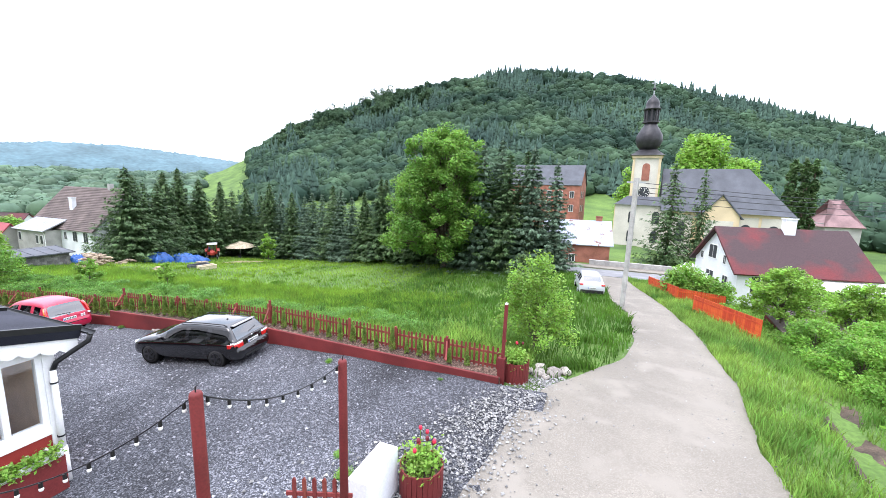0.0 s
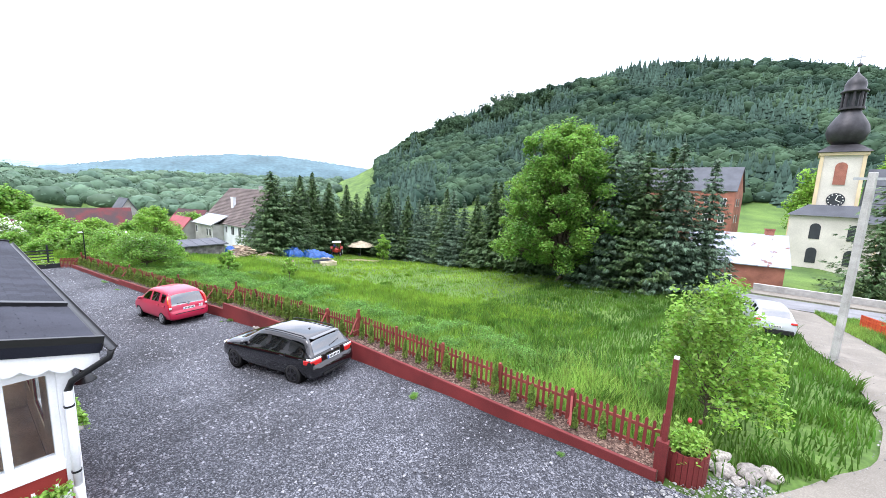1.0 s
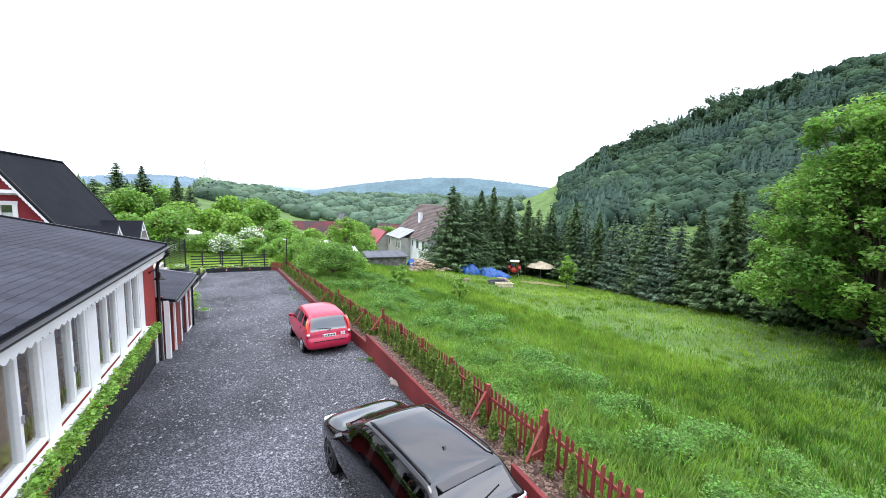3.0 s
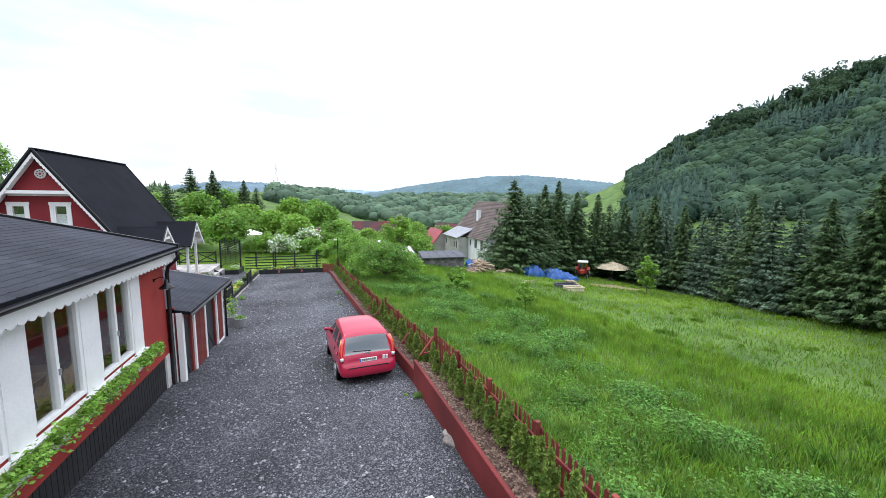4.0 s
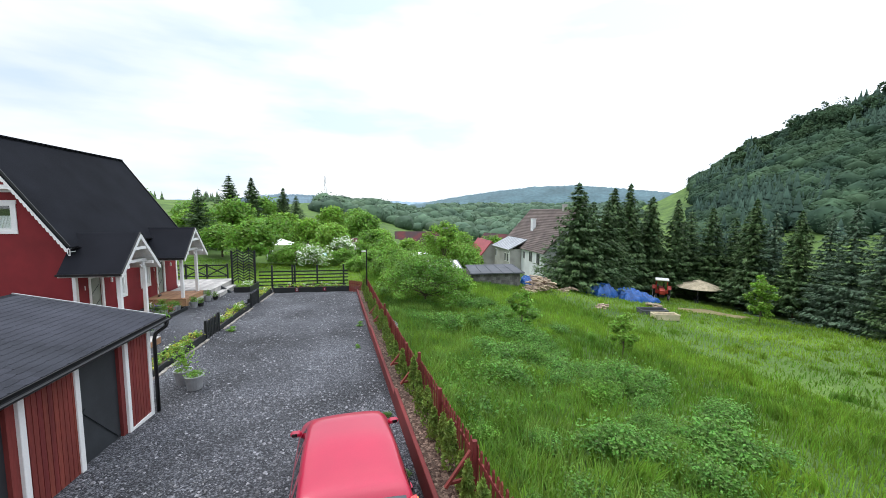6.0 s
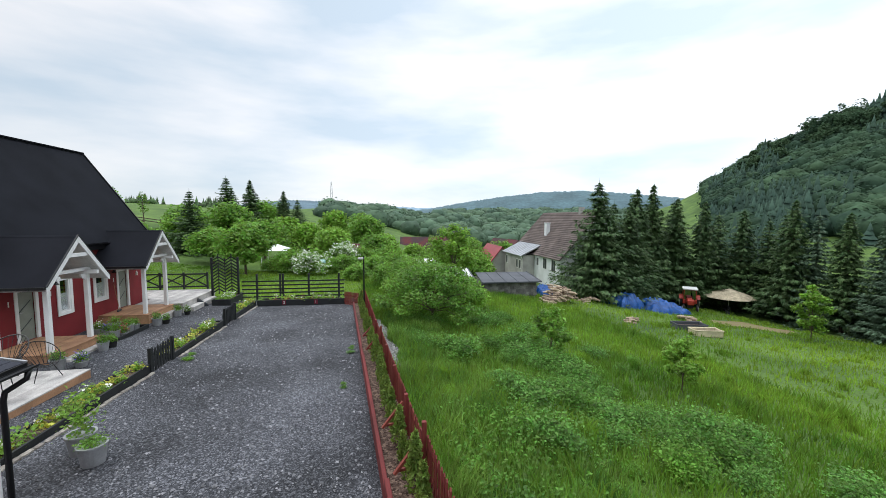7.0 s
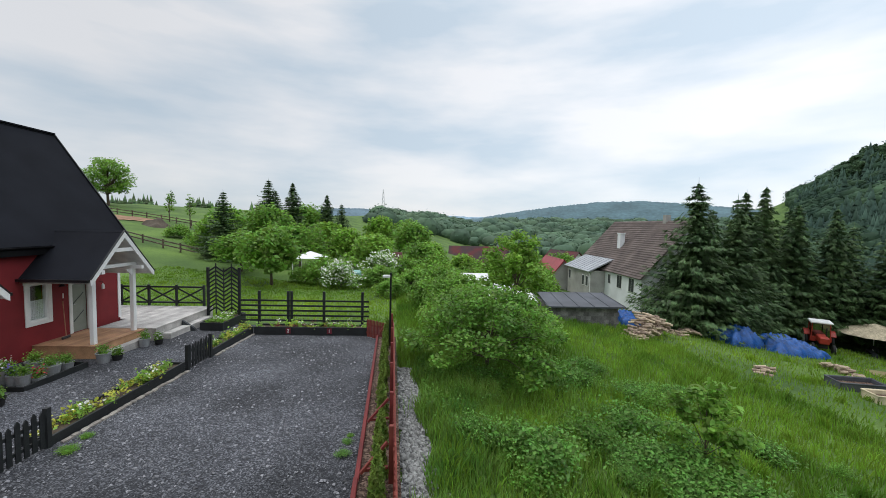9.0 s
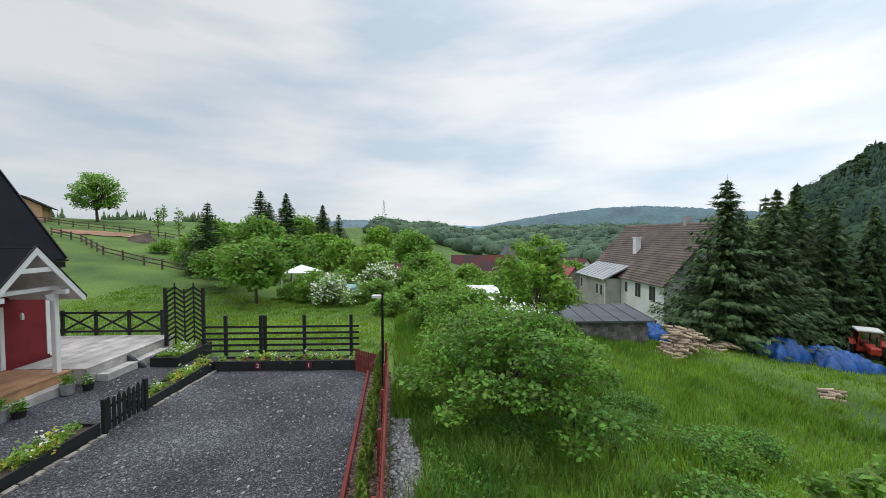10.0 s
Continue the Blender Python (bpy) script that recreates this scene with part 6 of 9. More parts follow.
# small front deck with chairs and table
deck2 = thing("front_deck", "small pale timber platform before the porch", "deck")
part("deck_frame", Geo().box(-33.1, -28.4, 0.9, 3.06, -0.6, -0.23), M_TANDECK, deck2)
for i in range(15):
    y = 0.88 + i * 0.1455
    part("deck_board", Geo().box(-33.13, -28.38, y, y + 0.138, -0.23, -0.195), M_DECK, deck2)


def string_chair(m):
    t = thing("string_chair", "round black wire lounge chair", "chair", "wire chairs on the front deck", m=m)
    n = 26
    rim = [Vector((0.36 * math.cos(2 * math.pi * i / n), 0.33 * math.sin(2 * math.pi * i / n) + 0.05, 0.62 + 0.28 * math.sin(2 * math.pi * i / n))) for i in range(n + 1)]
    part("rim", Geo().path(rim, 0.012, 6), M_BLACK, t)
    base = Vector((0, -0.02, 0.34))
    hoop = [base + Vector((0.13 * math.cos(2 * math.pi * i / 12), 0.13 * math.sin(2 * math.pi * i / 12), 0)) for i in range(13)]
    part("seat_ring", Geo().path(hoop, 0.01, 6), M_BLACK, t)
    for i in range(0, n):
        part("cord", Geo().tube(rim[i], hoop[int(i * 12 / n)], 0.005, 0.005, 5), M_BLACK, t)
    for x, y in ((-0.28, -0.22), (0.28, -0.22), (0.0, 0.34)):
        part("leg", Geo().tube((x * 0.5, y * 0.5, 0.36), (x, y, 0.0), 0.01, 0.01, 6), M_BLACK, t)
    return t


ch = string_chair(pose(-32.5, 2.2, -0.195, 0, 0, 150) @ Matrix.Diagonal((1.2, 1.2, 1.2, 1)))
copy_thing(ch, pose(-32.3, 1.35, -0.195, 0, 0, 95) @ Matrix.Diagonal((1.2, 1.2, 1.2, 1)))
copy_thing(ch, pose(-30.0, 1.7, -0.195, 0, 0, -60) @ Matrix.Diagonal((1.2, 1.2, 1.2, 1)))
tb = thing("garden_table", "small slatted wooden garden table with thin black legs", "table", m=pose(-30.8, 2.0, -0.195))
for i in range(5):
    part("table_slat", Geo().box(-0.4, 0.4, -0.3 + i * 0.122, -0.19 + i * 0.122, 0.68, 0.71), M_TANDECK, tb)
for x, y in ((-0.35, -0.25), (0.35, -0.25), (-0.35, 0.25), (0.35, 0.25)):
    part("leg", Geo().tube((x, y, 0), (x * 0.9, y * 0.9, 0.68), 0.012, 0.012, 6), M_BLACK, tb)


def potted(x, y, z, r, h, kind_, seed, label, pot_mat=None, plant_h=0.35, spread_=1.3):
    rng = np.random.default_rng(seed)
    t = thing("potted_plant", label, "potted plant", "pots about the yard", m=pose(x, y, z))
    part("pot", Geo().lathe((0, 0, 0), [(r * 0.78, 0), (r, h * 0.92), (r * 1.06, h * 0.93), (r * 1.06, h), (r * 0.9, h), (r * 0.88, h * 0.88)], 20), pot_mat or M_GALV, t, smooth=False)
    part("soil", Geo().tube((0, 0, h * 0.7), (0, 0, h * 0.86), r * 0.86, r * 0.86, 16), M_MULCH if kind_ == "mulch" else M_SOIL, t)
    n = int(330 * (0.5 + r * 2))
    p = rng.normal(size=(n, 3)) * (r * spread_ * 0.36, r * spread_ * 0.36, plant_h * 0.24) + (0, 0, h + plant_h * 0.36)
    p[:, 2] = np.maximum(p[:, 2], h * 0.98 - 0.25 * np.clip(np.hypot(p[:, 0], p[:, 1]) - r, 0, 1))
    v, f = leaf_cloud(p, 0.034 + plant_h * 0.025, rng)
    part("foliage", raw_mesh("foliage", v, f), M_LEAF_PALE if kind_ == "pale" else M_LEAF, t)
    if kind_ in ("white", "violet", "pink"):
        q = p[rng.random(n) < 0.2] + (0, 0, 0.05)
        v, f = leaf_cloud(q, 0.05, rng)
        part("blossom", raw_mesh("blossom", v, f), {"white": M_PETALW, "violet": M_PETALP, "pink": M_PETALR}[kind_], t)
    return t


pots = [(-36.2, 1.5, 0.2, 0.34, "green", "galvanised pot with a bushy green plant by the porch"), (-36.62, 1.55, 0.18, 0.24, "green", "dark pot with feathery green leaves"),
        (-38.2, 0.1, 0.2, 0.42, "white", "grey pot of white blossoms by the house wall"), (-38.05, 0.5, 0.17, 0.34, "violet", "grey pot of violet flowers by the house wall"),
        (-38.0, 0.85, 0.19, 0.36, "green", "galvanised tub with a broad green plant"), (-38.25, 1.05, 0.17, 0.2, "pink", "low grey bowl with pink flowers"), (-38.85, 0.35, 0.22, 0.5, "pale", "tall grey tub of light green leaves"),
        (-38.85, 0.85, 0.26, 0.38, "green", "wide galvanised tub of green shrubs"), (-39.4, 0.85, 0.2, 0.28, "green", "small galvanised tub of low plants"), (-40.2, 1.4, 0.22, 0.36, "green", "galvanised pot with a bushy shrub by the second porch"),
        (-40.5, 1.65, 0.17, 0.2, "green", "small dark pot beside the galvanised pot"), (-42.2, 1.4, 0.2, 0.34, "green", "galvanised pot of trailing green plants by the deck"),
        (-42.6, 1.7, 0.16, 0.2, "white", "dark bowl with small white flowers"), (-34.3, 2.0, 0.2, 0.2, "violet", "low pot of violet flowers at the front deck"), (-34.0, 1.5, 0.22, 0.4, "green", "grey tub with a feathery green shrub by the front deck")]
for i, (x, y, r, h, k, lab) in enumerate(pots):
    potted(x, y, float(lot_z(x)) + 0.01, r, h, k, 200 + i, lab, M_RUBBER if "dark" in lab else M_GALV)
potted(-27.85, 6.5, float(lot_z(-27.85)) + 0.01, 0.25, 0.42, "mulch", 230, "galvanised tub with bark chips beside the shed", plant_h=0.12)
potted(-28.3, 6.0, float(lot_z(-28.3)) + 0.01, 0.26, 0.45, "pale", 231, "grey tub with a tall pale green shrub beside the shed", plant_h=1.05, spread_=1.6)
tray = thing("plant_tray", "long black planting tray by the house wall", "tray")
part("tray_floor", Geo().box(-39.75, -37.6, 0.0, 1.25, -0.7, -0.64), M_BLACKWOOD, tray)
part("tray_rim", Geo().box(-39.75, -37.6, 1.2, 1.26, -0.7, -0.48).box(-39.75, -39.69, 0.0, 1.2, -0.7, -0.48).box(-37.66, -37.6, 0.0, 1.2, -0.7, -0.48), M_BLACKWOOD, tray)

# lamp pole beside the fence and red panel closing the corner
lp = thing("lamp_pole", "thin black garden lamp pole with a small white head", "street lamp")
part("pole", Geo().tube((-42.0, 11.42, -1.0), (-42.0, 11.42, 2.5), 0.045, 0.04, 10), M_BLACK, lp)
part("head", Geo().box(-42.12, -41.88, 11.1, 11.4, 2.32, 2.4), M_OLDWHITE, lp)
pf = thing("corner_picket_fence", "red picket panel closing the corner of the lot", "fence")
for i in range(16):
    part("picket", picket, None, pf, m=pose(-44.2 + i * 0.06, 10.15 + i * 0.075, -0.85 + 0.0, 0, 0, 50))
for z in (-0.6, -0.2):
    part("rail", Geo().beam((-44.25, 10.1, z), (-43.2, 11.4, z), 0.03, 0.07), M_REDWOOD, pf)

# ---- parked cars ----
M_PAINT_BLACK = material("black_car_paint", (0.004, 0.004, 0.005), 0.08, 0.1, 2, 60, 0.05, 0, spec=0.5, coat=0.8)
M_PAINT_RED = material("faded_red_car_paint", (0.42, 0.012, 0.048), 0.35, 0.08, 1, 60, 0.04, 0, spec=0.45, coat=0.45)
M_PAINT_WHITE = material("white_car_paint", (0.5, 0.52, 0.54), 0.25, 0.05, 1, 60, 0.03, 0, coat=0.6)
M_LIGHTRED = material("red_lamp_lens", (0.55, 0.015, 0.012), 0.15, 0.1, 6, 60, 0.1, 0, coat=1.0)
M_LIGHTAMBER = material("amber_lamp_lens", (0.8, 0.2, 0.02), 0.15, 0.1, 6, 60, 0.1, 0, coat=1.0)
M_LIGHTCLEAR = material("clear_lamp_lens", (0.7, 0.72, 0.75), 0.12, 0.1, 6, 60, 0.1, 0, coat=1.0)
M_PLATE = material("plate_white", (0.75, 0.75, 0.73), 0.5, 0.03, 6, 60, 0.03, 0)
M_PLATEBLUE = material("plate_blue", (0.03, 0.1, 0.45), 0.5, 0.05, 6, 60, 0.03, 0)
M_ARCH = material("dark_wheel_well", (0.003, 0.003, 0.003), 0.9, 0.1, 5, 40, 0.1, 0, spec=0.1)
M_DARKRIM = material("black_alloy_rim", (0.05, 0.05, 0.055), 0.3, 0.1, 6, 60, 0.05, 0, metal=0.7)
M_ALLOY = material("alloy_rim", (0.45, 0.46, 0.48), 0.3, 0.1, 6, 60, 0.05, 0, metal=0.8)


def wheel(parent, x, y, side, r, rim_mat):
    w = part("wheel", Geo().lathe((0, 0, -0.1), [(r * 0.66, 0), (r * 0.93, 0.005), (r, 0.04), (r, 0.16), (r * 0.93, 0.195), (r * 0.66, 0.2)], 28), M_RUBBER, parent, "black tyre", smooth=True,
             m=pose(x, y, r, -90 * side, 0, 0))
    part("rim", Geo().lathe((0, 0, 0.05), [(r * 0.66, 0), (r * 0.66, 0.07), (r * 0.6, 0.07), (r * 0.56, 0.03)], 28), rim_mat, w)
    for i in range(5):
        a = 2 * math.pi * i / 5
        part("spoke", Geo().beam((r * 0.1 * math.cos(a), r * 0.1 * math.sin(a), 0.118), (r * 0.62 * math.cos(a), r * 0.62 * math.sin(a), 0.112), 0.06, 0.03, (0, 0, 1)), rim_mat, w)
    part("hub", Geo().tube((0, 0, 0.06), (0, 0, 0.13), r * 0.17, r * 0.14, 14), rim_mat, w)
    return w


def rounded(verts, faces, tags):
    """One step of Catmull-Clark smoothing of a closed mesh; each new face keeps the tag of the old one."""
    verts = [Vector(p) for p in verts]
    centre = [sum((verts[i] for i in f), Vector()) / len(f) for f in faces]
    around, at_vert = {}, [[] for _ in verts]
    for k, f in enumerate(faces):
        for a, b in zip(f, f[1:] + f[:1]):
            around.setdefault((min(a, b), max(a, b)), []).append(k)
            at_vert[a].append(k)
    out, index = [], {}
    mids = [Vector() for _ in verts]
    for (a, b), ks in around.items():
        index[(a, b)] = len(out)
        out.append((verts[a] + verts[b] + sum((centre[k] for k in ks), Vector())) / (2 + len(ks)))
        mids[a] += (verts[a] + verts[b]) / 2
        mids[b] += (verts[a] + verts[b]) / 2
    base = len(out)
    for v, p in enumerate(verts):
        n = max(1, len(at_vert[v]))
        q = sum((centre[k] for k in at_vert[v]), Vector()) / n
        out.append((q + 2 * mids[v] / n + (n - 3) * p) / n)
    heart = len(out)
    out += centre
    new_faces, new_tags = [], []
    for k, f in enumerate(faces):
        for n, v in enumerate(f):
            before, after = f[n - 1], f[(n + 1) % len(f)]
            new_faces.append((base + v, index[(min(v, after), max(v, after))], heart + k, index[(min(v, before), max(v, before))]))
            new_tags.append(tags[k])
    return out, new_faces, new_tags


def car(label, m, paint, prof, rear_glass, front_glass, side_glass, wheels, r, rim_mat, seed=0):
    """prof rows, rear to front: x, underside, belt height, top height, half width, half width at the top."""
    t = thing("car", label, "car", "parked cars", m=m)
    P = np.array(prof)
    xs = np.unique(np.concatenate([P[:, 0], *[list(g) for g in (rear_glass, front_glass, *side_glass)]]))
    xs = xs[np.concatenate([[True], np.diff(xs) > 0.012])]
    low, belt, top, hw, ht = [np.interp(xs, P[:, 0], P[:, i]) for i in range(1, 6)]
    ring = []
    for i, x in enumerate(xs):
        h, d = top[i] - belt[i], belt[i] - low[i]
        half = [(0, low[i]), (hw[i] * 0.84, low[i]), (hw[i] * 0.975, low[i] + 0.07), (hw[i] * 1.015, low[i] + d * 0.4), (hw[i] * 1.015, low[i] + d * 0.78), (hw[i] * 0.965, belt[i] + 0.005),
                (ht[i] + (hw[i] * 0.955 - ht[i]) * 0.16, belt[i] + h * 0.86), (ht[i] * 0.95, top[i] - h * 0.02), (ht[i] * 0.55, top[i] + 0.012), (0, top[i] + 0.022)]
        ring.append([(x, y, z) for y, z in half] + [(x, -y, z) for y, z in half[-2:0:-1]])
    n = len(ring[0])
    verts, faces, tags = [p for rr in ring for p in rr], [], []
    for i in range(len(xs) - 1):
        xm = (xs[i] + xs[i + 1]) / 2
        for j in range(n):
            key = "body"
            strip = j if j < 9 else 17 - j
            if strip == 5:
                for k, g in enumerate(side_glass):
                    if g[0] < xm < g[1]:
                        key = "side_window_%d%s" % (k, "a" if j < 9 else "b")
            if strip >= 7 and rear_glass[0] < xm < rear_glass[1]:
                key = "rear_window"
            if strip >= 7 and front_glass[0] < xm < front_glass[1]:
                key = "windscreen"
            faces.append((i * n + j, i * n + (j + 1) % n, (i + 1) * n + (j + 1) % n, (i + 1) * n + j))
            tags.append(key)
    faces += [tuple(range(n)), tuple(range(len(verts) - 1, len(verts) - n - 1, -1))]
    tags += ["body", "body"]
    for _ in range(2):
        verts, faces, tags = rounded(verts, faces, tags)
    for key in sorted(set(tags)):
        nm = "body" if key == "body" else "side_window" if key.startswith("side") else key
        mine = [f for f, g in zip(faces, tags) if g == key]
        used = sorted({i for f in mine for i in f})
        at_ = {v: k for k, v in enumerate(used)}
        part(nm, Geo().add([verts[i] for i in used], [tuple(at_[i] for i in f) for f in mine]), paint if key == "body" else M_CARSIDE if nm == "side_window" else M_CARGLASS, t, "" if key == "body" else "tinted glass", smooth=True)
    part("cabin", Geo().box(rear_glass[1] - 0.1, front_glass[0] + 0.1, -hw.max() * 0.78, hw.max() * 0.78, low.min() + 0.2, belt.mean() * 0.9), M_DARKIN, t)
    for x in wheels:
        for s in (1, -1):
            y = float(np.interp(x, xs, hw)) - 0.09
            part("wheel_arch", Geo().tube((x, s * (y - 0.2), r), (x, s * (y + 0.094), r), r * 1.09, r * 1.09, 28), M_ARCH, t)
            wheel(t, x, s * (y + 0.008), s, r, rim_mat)
    for s in (1, -1):
        mx = front_glass[0] + (front_glass[1] - front_glass[0]) * 0.62
        y = float(np.interp(mx, xs, hw)) * 0.97
        z = float(np.interp(mx, xs, belt))
        mir = part("door_mirror", Geo().box(mx - 0.04, mx + 0.06, s * (y - 0.05), s * (y + 0.15), z, z + 0.12), paint, t, bevel=0.04)
        part("mirror_glass", Geo().box(mx - 0.044, mx - 0.038, s * (y + 0.03), s * (y + 0.12), z + 0.03, z + 0.09), M_CARGLASS, mir)
        for gx in [g[0] for g in side_glass[:-1]]:
            yy = float(np.interp(gx, xs, hw))
            part("door_handle", Geo().box(gx + 0.02, gx + 0.2, s * (yy - 0.01), s * (yy + 0.015), float(np.interp(gx, xs, belt)) - 0.13, float(np.interp(gx, xs, belt)) - 0.1), paint, t, bevel=0.006)
            part("door_seam", Geo().box(gx - 0.05, gx - 0.042, s * (yy - 0.02), s * (yy + 0.002), 0.32, float(np.interp(gx, xs, belt)) - 0.03), M_RUBBER, t)
    return t, xs, dict(low=low, belt=belt, top=top, hw=hw, ht=ht)


def number_plate(parent, x, z, seed, tilt=0):
    pl = part("number_plate", Geo().box(-0.008, 0.008, -0.26, 0.26, -0.055, 0.055), M_PLATE, parent, "white number plate", m=pose(x, 0, z, 0, tilt, 0), bevel=0.004)
    part("plate_band", Geo().box(-0.011, 0, 0.215, 0.255, -0.05, 0.05), M_PLATEBLUE, pl)
    rng = np.random.default_rng(seed)
    for i in range(7):
        y = 0.17 - i * 0.062
        part("plate_bar", Geo().box(-0.011, 0, y - 0.02, y + 0.018, -0.033, 0.033), M_RUBBER, pl)


wagon_prof = [(-2.29, 0.42, 0.56, 0.57, 0.74, 0.70), (-2.28, 0.32, 0.63, 0.64, 0.80, 0.76), (-2.21, 0.29, 0.67, 0.69, 0.85, 0.80), (-2.185, 0.28, 0.70, 0.72, 0.86, 0.80), (-2.165, 0.27, 0.86, 0.88, 0.875, 0.80), (-2.12, 0.26, 0.95, 0.985, 0.885, 0.78), (-2.06, 0.25, 0.965, 1.03, 0.89, 0.75),
              (-1.86, 0.24, 0.97, 1.36, 0.90, 0.66), (-1.72, 0.24, 0.97, 1.415, 0.90, 0.645), (-1.5, 0.22, 0.965, 1.43, 0.905, 0.64), (-0.7, 0.2, 0.95, 1.465, 0.91, 0.635), (0.0, 0.2, 0.93, 1.45, 0.91, 0.62), (0.34, 0.2, 0.92, 1.41, 0.91, 0.60), (1.18, 0.2, 0.90, 0.955, 0.905, 0.66), (1.7, 0.2, 0.84, 0.91, 0.89, 0.66), (2.08, 0.22, 0.72, 0.80, 0.84, 0.6), (2.22, 0.26, 0.58, 0.66, 0.72, 0.5), (2.27, 0.35, 0.5, 0.55, 0.6, 0.4)]
bx, by = -10.68, 11.58
bm_yaw = 180 + 11
wag, xs_, c_ = car("black estate car with black wheels parked on the gravel", pose(bx, by, float(lot_z(bx)) + 0.02, 0, 0, bm_yaw) @ pose(0, 0, 0, 0, 2.6, 0), M_PAINT_BLACK, wagon_prof, (-2.12, -1.86), (0.34, 1.18),
                   [(-1.85, -1.12), (-1.02, -0.22), (-0.12, 0.72)], (-1.38, 1.38), 0.325, M_DARKRIM)
for s in (1, -1):
    part("roof_rail", Geo().path([(-1.68, s * 0.6, 1.41), (-1.55, s * 0.605, 1.465), (-0.7, s * 0.6, 1.495), (0.05, s * 0.585, 1.475), (0.2, s * 0.575, 1.43)], 0.018, 8), M_BLACK, wag)
    part("tail_light", Geo().prism([(-2.2, s * 0.5), (-2.195, s * 0.72), (-2.16, s * 0.875), (-1.86, s * 0.925), (-1.9, s * 0.7), (-2.1, s * 0.5)], "z", 0.715, 0.86), M_LIGHTRED, wag, "red tail light", bevel=0.012)
    part("reversing_light", Geo().prism([(-2.19, s * 0.5), (-2.185, s * 0.72), (-2.15, s * 0.865), (-1.98, s * 0.9), (-2.0, s * 0.7), (-2.1, s * 0.5)], "z", 0.863, 0.915), M_LIGHTCLEAR, wag, "clear lamp strip", bevel=0.008)
    part("headlight", Geo().box(1.98, 2.2, s * 0.45, s * 0.75, 0.62, 0.73), M_LIGHTCLEAR, wag, bevel=0.03)
part("bumper_trim", Geo().box(-2.285, -2.15, -0.52, 0.52, 0.33, 0.40), M_RUBBER, wag, "matt black lower trim")
part("plate_recess", Geo().box(-2.197, -2.1, -0.30, 0.30, 0.715, 0.86), M_RUBBER, wag)
number_plate(wag, -2.205, 0.785, 1, 4)
part("wiper", Geo().beam((-2.06, 0.05, 1.06), (-2.0, -0.42, 1.14), 0.02, 0.02), M_RUBBER, wag)
part("badge", Geo().tube((-2.14, 0, 0.935), (-2.165, 0, 0.925), 0.04, 0.04, 16), M_ALLOY, wag, "round plain badge")
part("antenna_fin", Geo().prism([(-1.25, 1.43), (-1.1, 1.43), (-1.22, 1.50)], "y", -0.02, 0.02), M_PAINT_BLACK, wag)
part("roof_spoiler", Geo().box(-1.93, -1.76, -0.56, 0.56, 1.395, 1.413), M_PAINT_BLACK, wag, bevel=0.01)

mpv_prof = [(-2.14, 0.40, 0.52, 0.53, 0.72, 0.68), (-2.13, 0.30, 0.60, 0.61, 0.76, 0.72), (-2.07, 0.27, 0.65, 0.67, 0.82, 0.77), (-2.04, 0.26, 0.68, 0.70, 0.845, 0.79), (-2.015, 0.25, 0.84, 0.86, 0.855, 0.79), (-1.975, 0.25, 0.93, 0.94, 0.865, 0.78), (-1.93, 0.24, 0.98, 1.0, 0.87, 0.77),
            (-1.74, 0.24, 1.01, 1.49, 0.875, 0.70), (-1.6, 0.22, 1.01, 1.57, 0.88, 0.66), (-0.6, 0.2, 1.0, 1.635, 0.88, 0.65), (0.2, 0.2, 0.98, 1.59, 0.88, 0.61), (0.5, 0.2, 0.97, 1.53, 0.88, 0.6), (1.32, 0.2, 0.95, 1.03, 0.87, 0.66), (1.75, 0.2, 0.86, 0.93, 0.85, 0.64), (2.02, 0.22, 0.7, 0.78, 0.78, 0.56), (2.12, 0.3, 0.52, 0.58, 0.62, 0.42)]
rx_, ry_ = -21.6, 11.42
mpv, xs_, c_ = car("red compact hatchback parked beside the fence", pose(rx_, ry_, float(lot_z(rx_)) + 0.02, 0, 0, 180 + 6) @ pose(0, 0, 0, 0, 2.8, 0), M_PAINT_RED, mpv_prof, (-1.975, -1.74), (0.5, 1.32),
                   [(-1.6, -1.05), (-0.95, -0.1), (0.0, 0.85)], (-1.28, 1.28), 0.305, M_ALLOY)
for s in (1, -1):
    lamp = part("tail_light", Geo().path([(-2.005, s * 0.79, 0.74), (-1.985, s * 0.80, 0.90), (-1.93, s * 0.80, 1.06), (-1.86, s * 0.765, 1.22), (-1.77, s * 0.705, 1.40)], 0.062, 10), M_LIGHTRED, mpv, "tall curved red tail light", smooth=True)
    part("indicator", Geo().path([(-1.94, s * 0.835, 1.06), (-1.86, s * 0.80, 1.22), (-1.775, s * 0.745, 1.38)], 0.042, 8), M_LIGHTAMBER, lamp, "amber indicator lens", smooth=True)
    part("reversing_light", Geo().path([(-2.03, s * 0.79, 0.80), (-2.02, s * 0.80, 0.89)], 0.055, 10), M_LIGHTCLEAR, lamp, "clear lamp", smooth=True)
    part("headlight", Geo().box(1.85, 2.08, s * 0.4, s * 0.72, 0.62, 0.75), M_LIGHTCLEAR, mpv, bevel=0.03)
part("bumper_strip", Geo().box(-2.135, -2.05, -0.62, 0.62, 0.555, 0.585), M_RUBBER, mpv, "dark rubbing strip")
number_plate(mpv, -2.052, 0.765, 2, 6)
part("badge", Geo().tube((-1.98, 0, 0.955), (-2.015, 0, 0.945), 0.045, 0.045, 18), M_ALLOY, mpv, "round plain badge")
part("wiper", Geo().beam((-1.96, -0.1, 1.0), (-1.925, 0.45, 1.03), 0.02, 0.02), M_RUBBER, mpv)
